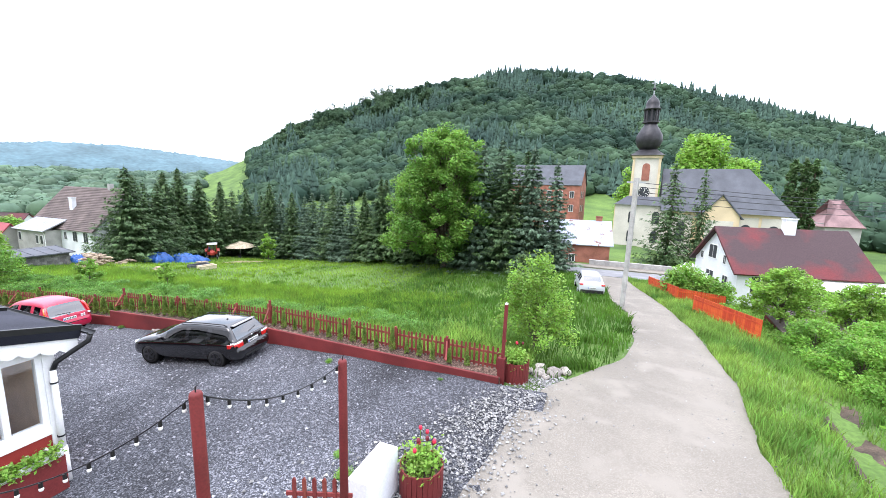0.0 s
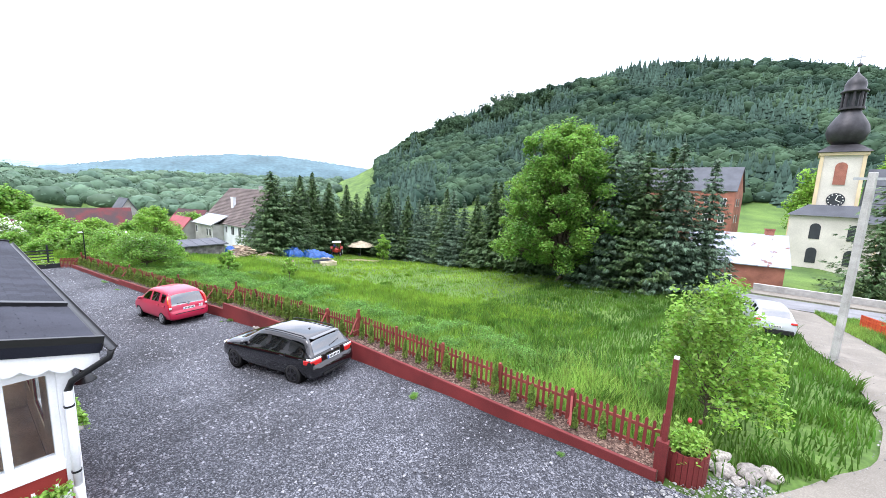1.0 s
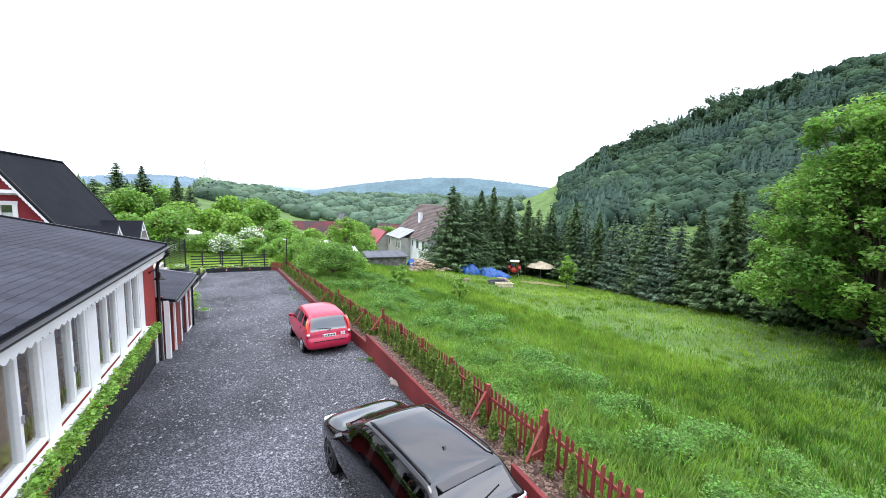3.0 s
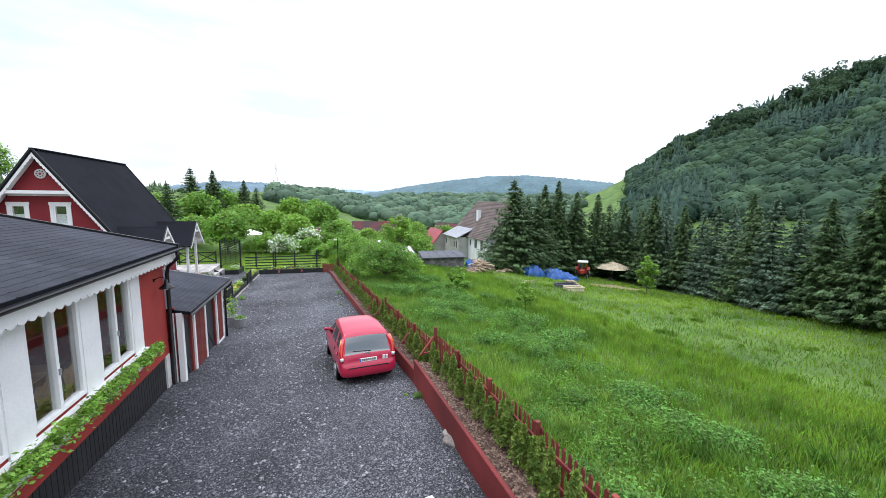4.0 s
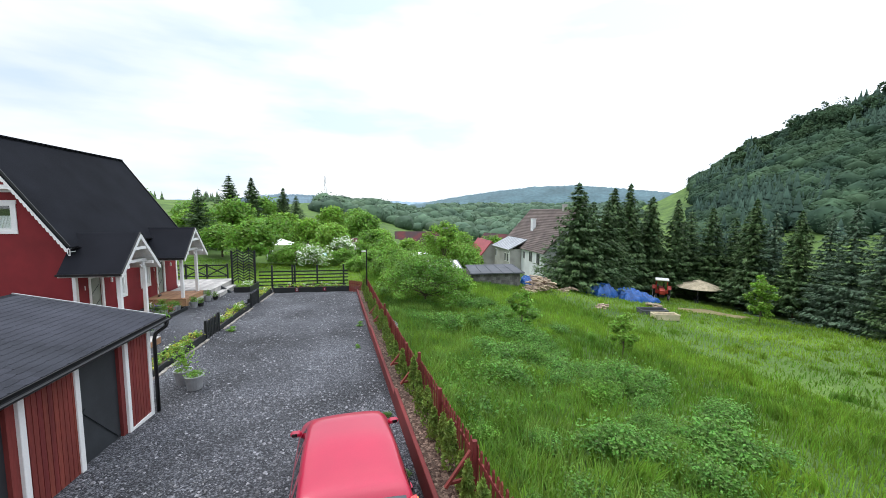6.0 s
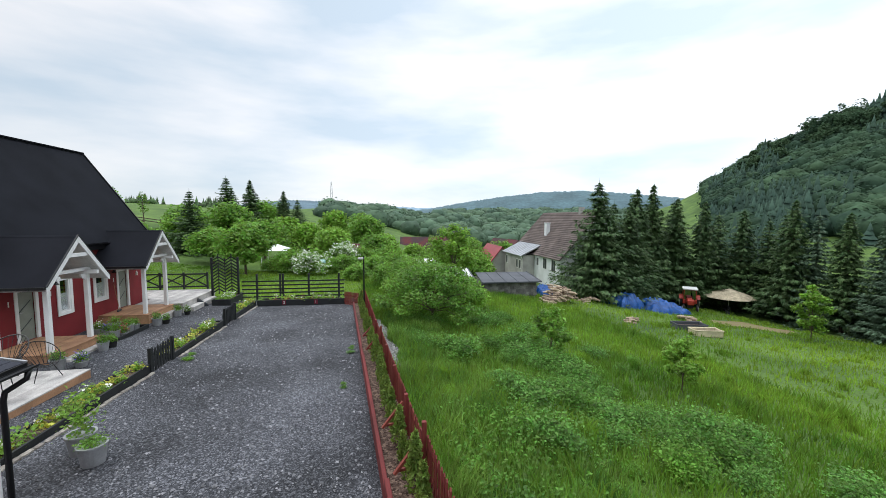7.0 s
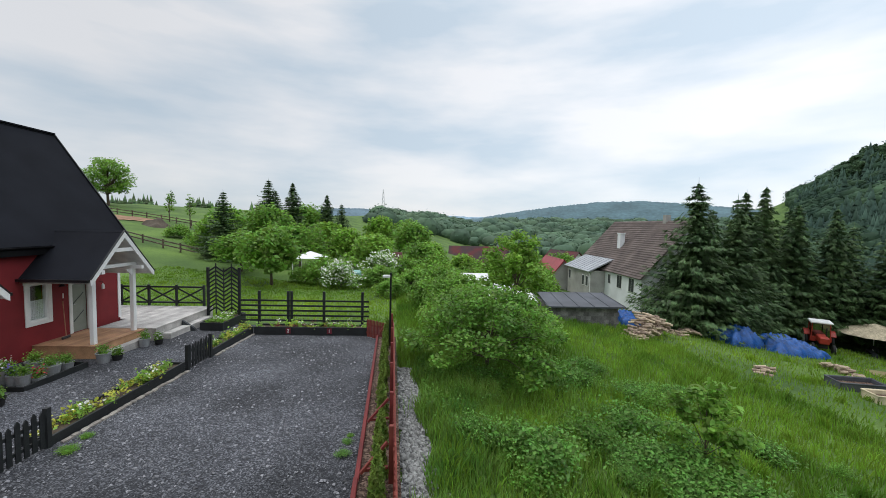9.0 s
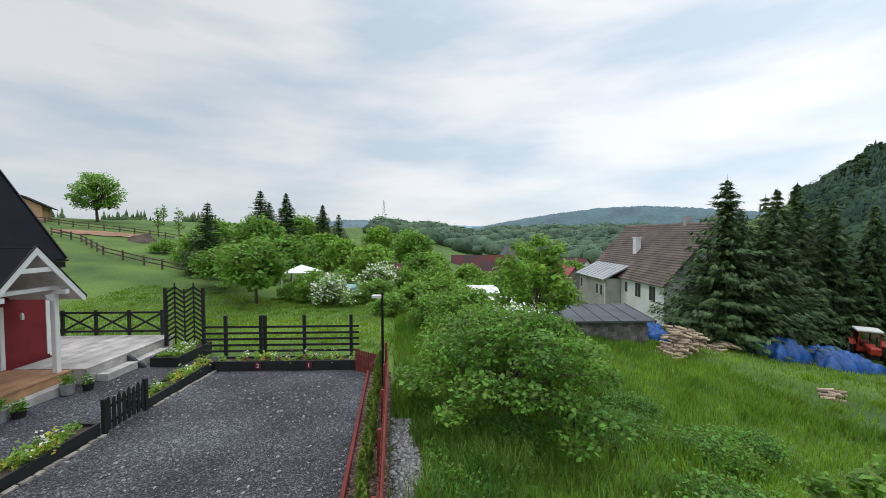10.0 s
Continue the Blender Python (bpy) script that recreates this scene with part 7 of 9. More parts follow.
for y, z in ((-0.48, 0.745), (-0.585, 0.81), (-0.485, 0.81), (-0.58, 0.74)):
    part("sticker", Geo().box(-2.062, -1.98, y - 0.035, y + 0.035, z - 0.025, z + 0.025), M_PLATE, mpv, "small pale sticker")

white_prof = [(-2.0, 0.4, 0.62, 0.66, 0.72, 0.56), (-1.97, 0.28, 0.8, 0.86, 0.82, 0.64), (-1.9, 0.26, 1.0, 1.05, 0.86, 0.68), (-1.55, 0.24, 1.0, 1.45, 0.88, 0.62), (-0.6, 0.22, 0.98, 1.55, 0.88, 0.6), (0.3, 0.22, 0.97, 1.52, 0.88, 0.6), (1.1, 0.22, 0.95, 1.0, 0.87, 0.66), (1.7, 0.24, 0.85, 0.9, 0.82, 0.6), (2.0, 0.34, 0.55, 0.6, 0.64, 0.45)]
wx, wy = 2.45, 32.8
wcar, xs_, c_ = car("silvery white compact car parked on the grass verge", pose(wx, wy, float(land_z(wx, wy)) + 0.08, 0, 0, 98), M_PAINT_WHITE, white_prof, (-1.88, -1.5), (0.35, 1.08), [(-1.45, -0.95), (-0.85, -0.1), (0.0, 0.75)], (-1.2, 1.22), 0.31, M_ALLOY)
for s in (1, -1):
    part("tail_light", Geo().box(-2.0, -1.8, s * 0.6, s * 0.86, 0.86, 0.98), M_LIGHTRED, wcar, bevel=0.03)
part("bumper", Geo().box(-2.05, -1.9, -0.78, 0.78, 0.3, 0.55), M_RUBBER, wcar, bevel=0.04)
number_plate(wcar, -2.035, 0.7, 3, 4)

# ---- meadow edge: tractor, tarpaulins, firewood, troughs, parasol ----
M_TRACTOR = material("tractor_red", (0.34, 0.035, 0.02), 0.5, 0.2, 3, 30, 0.15, 0.05)
M_CREAM = material("cream_plastic", (0.6, 0.52, 0.36), 0.6, 0.15, 3, 30, 0.1, 0.05)
M_CANVAS = material("striped_canvas", (0.42, 0.36, 0.25), 0.85, 0.25, 2, 8, 0.3, 0.1)
tx, ty = -62.2, 51.2
tr = thing("tractor", "old red farm tractor with a white cab roof under the spruces", "tractor", m=on_land(tx, ty, -38) @ Matrix.Diagonal((1.15, 1.15, 1.15, 1)))
part("bonnet", Geo().box(0.3, 2.0, -0.32, 0.32, 0.85, 1.4), M_TRACTOR, tr, bevel=0.08)
part("chassis", Geo().box(-1.0, 1.8, -0.25, 0.25, 0.5, 0.9), M_RUBBER, tr)
for x, y in ((-0.9, 0.65), (-0.9, -0.65), (0.35, 0.6), (0.35, -0.6)):
    part("cab_pillar", Geo().beam((x, y, 0.95), (x * 0.95, y * 0.92, 2.25), 0.06, 0.06), M_TRACTOR, tr)
part("cab_roof", Geo().box(-1.05, 0.5, -0.72, 0.72, 2.25, 2.42), M_WHITE, tr, "white cab roof", bevel=0.05)
part("cab_base", Geo().box(-0.95, 0.4, -0.66, 0.66, 0.75, 1.15), M_TRACTOR, tr)
part("cab_glass", Geo().box(-0.88, 0.33, -0.56, 0.56, 1.15, 2.2), M_CARGLASS, tr)
for s in (1, -1):
    wheel(tr, -0.55, s * 0.82, s, 0.72, M_OLDWHITE)
    wheel(tr, 1.6, s * 0.62, s, 0.42, M_OLDWHITE)
    part("fender", Geo().prism([(-1.3, 0.9), (-1.15, 1.35), (-0.75, 1.55), (-0.3, 1.5), (0.1, 1.2), (0.05, 1.15), (-0.35, 1.42), (-0.75, 1.47), (-1.1, 1.3), (-1.22, 0.9)], "y", s * 0.62, s * 1.0), M_TRACTOR, tr)
part("exhaust", Geo().tube((1.2, 0.2, 1.35), (1.2, 0.2, 2.1), 0.04, 0.04, 8), M_RUBBER, tr)
part("hitch_box", Geo().box(-1.9, -1.2, -0.5, 0.5, 0.4, 1.0), M_TRACTOR, tr)


def draped(name, x, y, lx_, ly_, h, seed, label, mat):
    """A heap under a sheet: bulging and creased."""
    n = 26
    u = np.linspace(-1, 1, n)
    U, V = np.meshgrid(u, u)
    rng = np.random.default_rng(seed)
    dome = np.clip(1 - np.maximum(np.abs(U), np.abs(V)) ** 5, 0, 1)
    crease = 0.06 * np.sin(U * 13 + 3 * V + seed) + 0.05 * np.sin(V * 17 - U * 5) + 0.05 * rng.normal(size=U.shape)
    Z = dome * (h * (0.85 + 0.25 * np.sin(2.2 * U + seed))) * (1 + crease)
    verts = np.stack([U * lx_ * (1 + 0.05 * np.sin(V * 9)), V * ly_ * (1 + 0.05 * np.sin(U * 9)), Z - 0.05], -1).reshape(-1, 3)
    j, i = np.mgrid[0:n - 1, 0:n - 1]
    k = (j * n + i).ravel()
    return solid(name, raw_mesh(name, verts, np.stack([k, k + 1, k + n + 1, k + n], -1)), mat, label, "tarpaulin", "blue tarpaulin heaps", m=on_land(x, y, rng.uniform(-30, 30)))


draped("tarpaulin", -58.3, 39.2, 1.7, 1.5, 1.35, 1, "blue tarpaulin draped over a heap below the spruces", M_TARP)
draped("tarpaulin", -57.4, 42.6, 1.6, 1.8, 1.25, 2, "blue tarpaulin over stacked goods beside the tractor", M_TARP)
draped("tarpaulin", -57.6, 45.2, 1.2, 1.3, 1.0, 3, "crumpled blue tarpaulin heap next to the tractor", M_TARP)
draped("tarpaulin", -58.8, 30.2, 0.9, 0.9, 1.3, 4, "blue tarpaulin over a small stack by the white house", M_TARP)

log_mesh = Geo().tube((-0.34, 0, 0), (0.34, 0, 0), 0.09, 0.08, 7).mesh("log")
log_mesh.materials.append(M_LOG)


def log_pile(x, y, length, depth, h, count, seed, label, rz, messy=6):
    rng = np.random.default_rng(seed)
    t = thing("log_pile", label, "firewood", "firewood heaps", m=on_land(x, y, rz))
    for i in range(count):
        ob = new("log", log_mesh)
        ob.parent = t
        u = rng.uniform(-1, 1)
        top = h * (1 - abs(u) ** 1.6)
        ob.matrix_basis = pose(rng.uniform(-depth, depth) * 0.5, u * length / 2, rng.uniform(0.03, 1) * top + 0.05, rng.uniform(-4, 4), rng.uniform(-messy, messy), rng.uniform(-messy * 2.5, messy * 2.5)) @ Matrix.Diagonal((rng.uniform(0.55, 1.0), 1, 1, 1))
    return t


log_pile(-54.9, 29.6, 6.6, 1.7, 1.7, 260, 1, "long heap of stacked split firewood by the shed", 40, 14)
log_pile(-58.0, 35.0, 3.4, 1.6, 0.5, 40, 2, "loose branches and logs under the spruce", 30, 20)
log_pile(-48.6, 33.4, 1.6, 0.8, 0.35, 14, 3, "small pile of logs lying in the grass", 50, 14)
log_pile(-51.5, 41.6, 3.0, 0.9, 0.55, 40, 4, "stack of old boards and logs in the meadow", 75, 8)


def trough_box(x, y, lx_, ly_, h, mat, label, rz):
    t = thing("tub", label, "tub", "tubs in the meadow", m=on_land(x, y, rz))
    part("tub_body", Geo().box(-lx_ / 2, lx_ / 2, -ly_ / 2, ly_ / 2, 0.0, 0.06).box(-lx_ / 2, lx_ / 2, -ly_ / 2, -ly_ / 2 + 0.07, 0, h).box(-lx_ / 2, lx_ / 2, ly_ / 2 - 0.07, ly_ / 2, 0, h).box(-lx_ / 2, -lx_ / 2 + 0.07, -ly_ / 2, ly_ / 2, 0, h).box(lx_ / 2 - 0.07, lx_ / 2, -ly_ / 2, ly_ / 2, 0, h), mat, t)
    part("rim", Geo().path([(-lx_ / 2, -ly_ / 2, h), (lx_ / 2, -ly_ / 2, h), (lx_ / 2, ly_ / 2, h), (-lx_ / 2, ly_ / 2, h), (-lx_ / 2, -ly_ / 2, h)], 0.045, 8), mat, t)
    part("fill", Geo().box(-lx_ / 2 + 0.08, lx_ / 2 - 0.08, -ly_ / 2 + 0.08, ly_ / 2 - 0.08, 0.06, h * 0.6), M_MULCH, t)


trough_box(-45.2, 37.4, 1.0, 2.1, 0.5, M_CREAM, "cream plastic tub filled with soil in the meadow", -12)
trough_box(-47.3, 37.8, 1.2, 2.4, 0.55, M_SLATE, "dark grey metal tub in the meadow", -12)
par = thing("parasol", "large faded canvas parasol over a seat under the spruces", "parasol", m=on_land(-63.5, 58.3))
part("pole", Geo().tube((0, 0, 0), (0, 0, 3.1), 0.05, 0.04, 8), M_OLDWHITE, par)
part("canopy", Geo().lathe((0, 0, 2.15), [(3.0, 0.0), (2.95, 0.03), (1.9, 0.5), (0.7, 0.9), (0.05, 1.1)], 12), M_CANVAS, par, "striped faded canvas canopy")
part("base", Geo().tube((0, 0, 0), (0, 0, 0.1), 0.4, 0.4, 14), M_CONCRETE, par)
bench = thing("garden_bench", "dark wooden bench beneath the parasol", "bench", m=on_land(-62.7, 57.2, -35))
part("seat", Geo().box(-0.9, 0.9, -0.2, 0.2, 0.42, 0.48), M_DARKDOOR, bench)
part("backrest", Geo().box(-0.9, 0.9, 0.2, 0.25, 0.6, 0.95), M_DARKDOOR, bench)
for x in (-0.8, 0.8):
    part("leg", Geo().box(x - 0.04, x + 0.04, -0.18, 0.24, 0, 0.95 if x > 9 else 0.42), M_DARKDOOR, bench)
# bare earth patch
pv, pf_ = [], []
for i in range(25):
    a = 2 * math.pi * i / 24
    rr = 1.0 + 0.18 * math.sin(3 * a) + 0.12 * math.sin(5 * a + 1)
    x, y = -53.0 + 2.9 * rr * math.cos(a), 50.4 + 4.2 * rr * math.sin(a)
    pv.append((x, y, float(land_z(x, y)) + 0.05))
pv.append((-53.0, 50.4, float(land_z(-53.0, 50.4)) + 0.09))
solid("bare_earth", Geo().add(pv, [(i, i + 1, 25) for i in range(24)]), material("dry_earth", (0.30, 0.2, 0.11), 0.95, 0.3, 1.2, 12, 0.25, 0.4, tint=(0.2, 0.2, 0.08)), "patch of bare tan earth in the meadow", "earth", kind="structure")

# ---- neighbouring buildings ----
def gable_house(name, label, category, m, lx_, ly_, wall_h, ridge_h, wall_mat, roof_mat, windows=(), over=0.4, chimney=None, hip=0.0, courses=0.0, base=3.0, group=""):
    """A house with its ridge along local x. windows: (side, u, z, w, h) with side one of +x -x +y -y."""
    t = thing(name, label, category, group, m=m)
    hx, hy = lx_ / 2, ly_ / 2
    w = part("wall", Geo().box(-hx, hx, -hy, -hy + 0.3, -base, wall_h).box(-hx, hx, hy - 0.3, hy, -base, wall_h)
             .prism([(-hy + 0.3, -base), (hy - 0.3, -base), (hy - 0.3, wall_h), (0, wall_h + (ridge_h - wall_h) * (0 if hip else 0.96)), (-hy + 0.3, wall_h)], "x", -hx, -hx + 0.3)
             .prism([(-hy + 0.3, -base), (hy - 0.3, -base), (hy - 0.3, wall_h), (0, wall_h + (ridge_h - wall_h) * (0 if hip else 0.96)), (-hy + 0.3, wall_h)], "x", hx - 0.3, hx), wall_mat, t)
    k = (ridge_h - wall_h) / hy
    ez = wall_h - over * k
    for s in (1, -1):
        g = Geo()
        top = [(-hx - over + hip, 0, ridge_h), (hx + over - hip, 0, ridge_h)]
        low = [(hx + over, s * (hy + over), ez), (-hx - over, s * (hy + over), ez)]
        g.slab(top + low, 0.15)
        r = part("roof", g, roof_mat, t)
        if courses:
            n = int(math.hypot(hy + over, ridge_h - ez) / courses)
            for i in range(n):
                u = i / n
                y, z = s * (hy + over) * (1 - u), ez + (ridge_h - ez) * u
                a, b = -hx - over + hip * u, hx + over - hip * u
                part("tile_course", Geo().box(a, b, y - 0.06, y + 0.06, z - 0.03, z + 0.05), roof_mat, r)
    if hip:
        for s in (1, -1):
            part("roof_hip", Geo().add([(s * (hx + over), hy + over, ez), (s * (hx + over), -hy - over, ez), (s * (hx + over - hip), 0, ridge_h), (s * (hx + over), hy + over, ez - 0.15), (s * (hx + over), -hy - over, ez - 0.15)],
                                       [(0, 1, 2), (0, 3, 4, 1), (0, 2, 3), (1, 4, 2), (3, 2, 4)]), roof_mat, t)
    for side, u, z, ww, hh in windows:
        a = hx if side[1] == "x" else hy
        s = 1 if side[0] == "+" else -1
        f, p_ = Geo(), Geo()
        if side[1] == "x":
            f.box(s * a, s * (a + 0.05), u - ww / 2 - 0.08, u + ww / 2 + 0.08, z - 0.08, z + hh + 0.08)
            p_.box(s * (a + 0.05), s * (a + 0.06), u - ww / 2, u - 0.03, z, z + hh).box(s * (a + 0.05), s * (a + 0.06), u + 0.03, u + ww / 2, z, z + hh)
        else:
            f.box(u - ww / 2 - 0.08, u + ww / 2 + 0.08, s * a, s * (a + 0.05), z - 0.08, z + hh + 0.08)
            p_.box(u - ww / 2, u - 0.03, s * (a + 0.05), s * (a + 0.06), z, z + hh).box(u + 0.03, u + ww / 2, s * (a + 0.05), s * (a + 0.06), z, z + hh)
        wn_ = part("window", f, M_WHITE, t)
        part("pane", p_, M_DARKDOOR, wn_, "dark window panes")
    if chimney:
        cx, cy, ch_ = chimney
        cz = ridge_h - k * abs(cy)
        part("chimney", Geo().box(cx - 0.4, cx + 0.4, cy - 0.3, cy + 0.3, cz - 0.8, cz + ch_).box(cx - 0.46, cx + 0.46, cy - 0.36, cy + 0.36, cz + ch_ - 0.12, cz + ch_), M_PLASTERW if wall_mat is M_PLASTERW else M_BRICK, t)
    return t


# white farmhouse with the big brown roof, and its grey annexe
wh = gable_house("farmhouse", "white rendered farmhouse with a large brown tiled roof", "house", pose(-76.0, 41.4, -6.3, 0, 0, 0), 17.6, 10.8, 5.9, 11.9, M_PLASTERW, M_TILEBROWN,
                 [("-y", 1.4, 3.9, 0.6, 1.1), ("-y", 4.0, 3.7, 1.1, 1.5), ("-y", 6.8, 3.7, 1.1, 1.5)], courses=0.33, base=1.5, chimney=(-0.9, -3.0, 1.7))
for x in (-72.0, -67.2):
    part("ridge_chimney", Geo().box(x - 0.3, x + 0.3, 41.1, 41.7, 5.0, 6.3), M_PLASTERG, wh).matrix_parent_inverse = wh.matrix_basis.inverted()
ax = thing("annexe", "grey rendered annexe with a pale tin lean-to roof", "house")
part("wall", Geo().box(-84.2, -75.9, 34.1, 36.1, -8.0, -1.05), M_PLASTERG, ax)
part("roof", Geo().slab([(-84.6, 33.7, -1.05), (-75.5, 33.7, -1.05), (-75.5, 37.0, 0.62), (-84.6, 37.0, 0.62)], 0.12), M_TIN, ax)
for i in range(10):
    part("roof_seam", Geo().beam((-84.5 + i * 1.0, 33.7, -1.03), (-84.5 + i * 1.0, 37.0, 0.64), 0.04, 0.05), M_TIN, ax)
part("gutter", Geo().tube((-84.6, 33.65, -1.1), (-75.5, 33.65, -1.1), 0.07, 0.07, 8), M_GALV, ax)
part("downpipe", Geo().path([(-75.8, 33.66, -1.1), (-75.8, 33.95, -1.6), (-75.8, 34.0, -6.0)], 0.05, 8), M_WHITE, ax)
for x, z in ((-83.2, -2.9), (-78.2, -3.1), (-76.9, -3.1)):
    wv = part("window", Geo().box(x - 0.38, x + 0.38, 34.02, 34.1, z - 0.1, z + 1.3), M_WHITE, ax)
    part("pane", Geo().box(x - 0.3, x + 0.3, 34.0, 34.02, z - 0.02, z + 1.22), M_DARKDOOR, wv)
gable_house("red_roofed_house", "low house with a bright red sheet roof behind the annexe", "house", pose(-90, 33.8, -10.0, 0, 0, 0), 9, 8, 4.6, 9.6, M_PLASTERG, material("red_sheet_roof", (0.30, 0.05, 0.058), 0.5, 0.15, 1, 15, 0.1, 0.05), [("-y", -1.5, 1.5, 1.0, 1.2), ("-y", 1.5, 1.5, 1.0, 1.2)], base=1)
M_BLOCK = material("sooty_blockwork", (0.15, 0.145, 0.14), 0.95, 0.35, 1.2, 15, 0.3, 0.4, per_object=0.3)
sh = thing("block_shed", "low grey blockwork shed with a dark sheet roof", "shed")
for i in range(7):
    for j in range(13):
        part("block", Geo().box(-56.0 + 0.004 * ((i * 5 + j) % 3), -55.8 + 0.004 * ((i * 5 + j) % 3), 22.5 + j * 0.405 + (0.2 if i % 2 else 0), 22.5 + j * 0.405 + 0.395 + (0.2 if i % 2 else 0), -3.92 + i * 0.31, -3.92 + i * 0.31 + 0.3), M_BLOCK, sh)
part("core", Geo().box(-60.5, -55.82, 22.6, 27.8, -4.4, -1.75), M_BLOCK, sh)
part("end_wall", Geo().box(-60.5, -56.0, 27.8, 27.95, -4.4, -1.75), M_BLOCK, sh)
part("roof", Geo().slab([(-55.4, 22.1, -1.55), (-55.4, 28.3, -1.55), (-60.9, 28.8, -1.36), (-60.9, 22.9, -1.36)], 0.12), M_SLATE, sh)
for i in range(6):
    y = 22.4 + i * 1.2
    part("roof_batten", Geo().beam((-55.4, y - 0.2, -1.53), (-60.9, y + 0.4, -1.34), 0.05, 0.05), M_SLATE, sh)
gl = thing("greenhouse", "low greenhouse with pale corrugated plastic roof", "greenhouse")
part("roof", Geo().slab([(-54.6, 15.6, -1.1), (-54.6, 21.2, -1.1), (-58.5, 21.2, -0.3), (-58.5, 15.6, -0.3)], 0.05), M_OLDWHITE, gl)
part("roof", Geo().slab([(-58.8, 15.8, -0.1), (-58.8, 18.2, -0.1), (-60.5, 18.2, 0.3), (-60.5, 15.8, 0.3)], 0.05), M_OLDWHITE, gl)
for i in range(9):
    y = 15.6 + i * 0.7
    part("rib", Geo().beam((-54.6, y, -1.07), (-58.5, y, -0.27), 0.09, 0.05), M_SLATE if i % 3 else M_WHITE, gl)
part("frame", Geo().box(-58.6, -54.8, 15.7, 21.1, -3.2, -1.2), M_PLASTERG, gl)
gable_house("village_barn", "long village barn with a rust-red roof among trees", "barn", pose(-128, 26, -9.0, 0, 0, 84), 15, 8, 4.0, 8.2, M_PLASTERG, M_TILERED, [("-y", -3, 1, 1, 1.2), ("-y", 3, 1, 1, 1.2)], group="village houses")
gable_house("village_house", "far house with a grey pointed roof", "house", pose(-134, 34, -9.0, 0, 0, 0), 8, 7, 5.0, 10.5, M_PLASTERG, M_SLATE, group="village houses")
gable_house("village_house", "far house with an orange tile roof in the valley", "house", pose(-120, 46, -10.0, 0, 0, 20), 10, 8, 5.0, 9.0, M_PLASTERW, M_TILERED, group="village houses")
gable_house("village_house", "small garden hut with a red roof among shrubs", "hut", pose(-78, 7.5, -2.6, 0, 0, 80), 4, 3, 2.0, 3.4, M_INSIDE, M_TILERED, base=1)

# cottage beside the lane with the patched red roof
gable_house("cottage", "white cottage with a patched red and black roof", "house", pose(17.4, 44.3, -1.2, 0, 0, 12), 9.4, 7.4, 2.7, 5.8, M_PLASTERW, M_TILERED,
            [("-x", 0.6, 0.5, 1.2, 1.2), ("-x", 0.5, 2.9, 1.3, 1.15), ("-x", -2.0, 0.6, 0.7, 1.1), ("-x", 2.4, 2.6, 0.4, 0.6), ("-x", -1.6, 2.7, 0.4, 0.7), ("-y", -3, 0.8, 1.3, 1.3), ("-y", 3, 0.8, 1.3, 1.3)], chimney=(0.5, -0.3, 1.2), over=0.45, base=2)
lean = thing("porch_roof", "long white corrugated lean-to along the cottage", "lean-to", m=pose(17.4, 44.3, 0, 0, 0, 12) @ pose(-18.2, -43.1, 0))
part("roof", Geo().slab([(16.2, 37.6, 0.45), (25.5, 37.6, 0.45), (25.5, 39.2, 0.95), (16.2, 39.2, 0.95)], 0.06), M_OLDWHITE, lean)
for x in (16.5, 19.0, 22.5, 25.2):
    part("post", Geo().box(x - 0.08, x + 0.08, 37.7, 37.84, -2.6, 0.44), M_DARKDOOR, lean)
hut = thing("garden_hut", "dark red garden hut behind the shrubs", "hut")
part("wall", Geo().box(12.6, 17.0, 27.2, 30.5, -1.8, 0.4), M_MAROON, hut)
part("roof", Geo().slab([(12.2, 26.8, 0.35), (17.4, 26.8, 0.35), (17.4, 31, 0.9), (12.2, 31, 0.9)], 0.08), M_TILEBROWN, hut)
gable_house("pyramid_roof_house", "far house with a dusty pink pyramid roof", "house", pose(45, 101, -2, 0, 0, 10), 6, 6, 4.5, 9.0, M_PLASTERG, material("pink_roof", (0.27, 0.17, 0.17), 0.8, 0.2, 0.6, 10, 0.15, 0.1), hip=4.6, base=2)
gable_house("corner_shed", "brick shed with a flaking white tin roof by the road", "shed", pose(-0.2, 61.5, -3.2, 0, 0, 8), 8.5, 6.0, 3.6, 6.4, M_BRICK, material("flaking_tin_roof", (0.40, 0.44, 0.52), 0.6, 0.15, 1.2, 15, 0.12, 0.1, tint=(0.2, 0.1, 0.085), cut=(0.62, 0.66)), [("-y", -2.4, 0.8, 1.2, 1.0), ("-y", -0.6, 0.8, 0.7, 1.0)], base=1, chimney=(3.0, 0.2, 0.8))
gable_house("brick_house", "empty two-storey brick house with a grey roof", "house", pose(-11.5, 117, 0.0, 0, 0, -6), 19, 10, 9.0, 14.2, M_BRICK, M_SLATE,
                 [("-y", x, z, 1.0, 1.7) for x in (-7.5, -4.5, -1.5, 1.5, 4.5, 7.5) for z in (1.8, 5.4)] + [("+x", y, z, 0.9, 1.6) for y in (-2.4, 0.5) for z in (1.8, 5.4)], base=4, over=0.3)

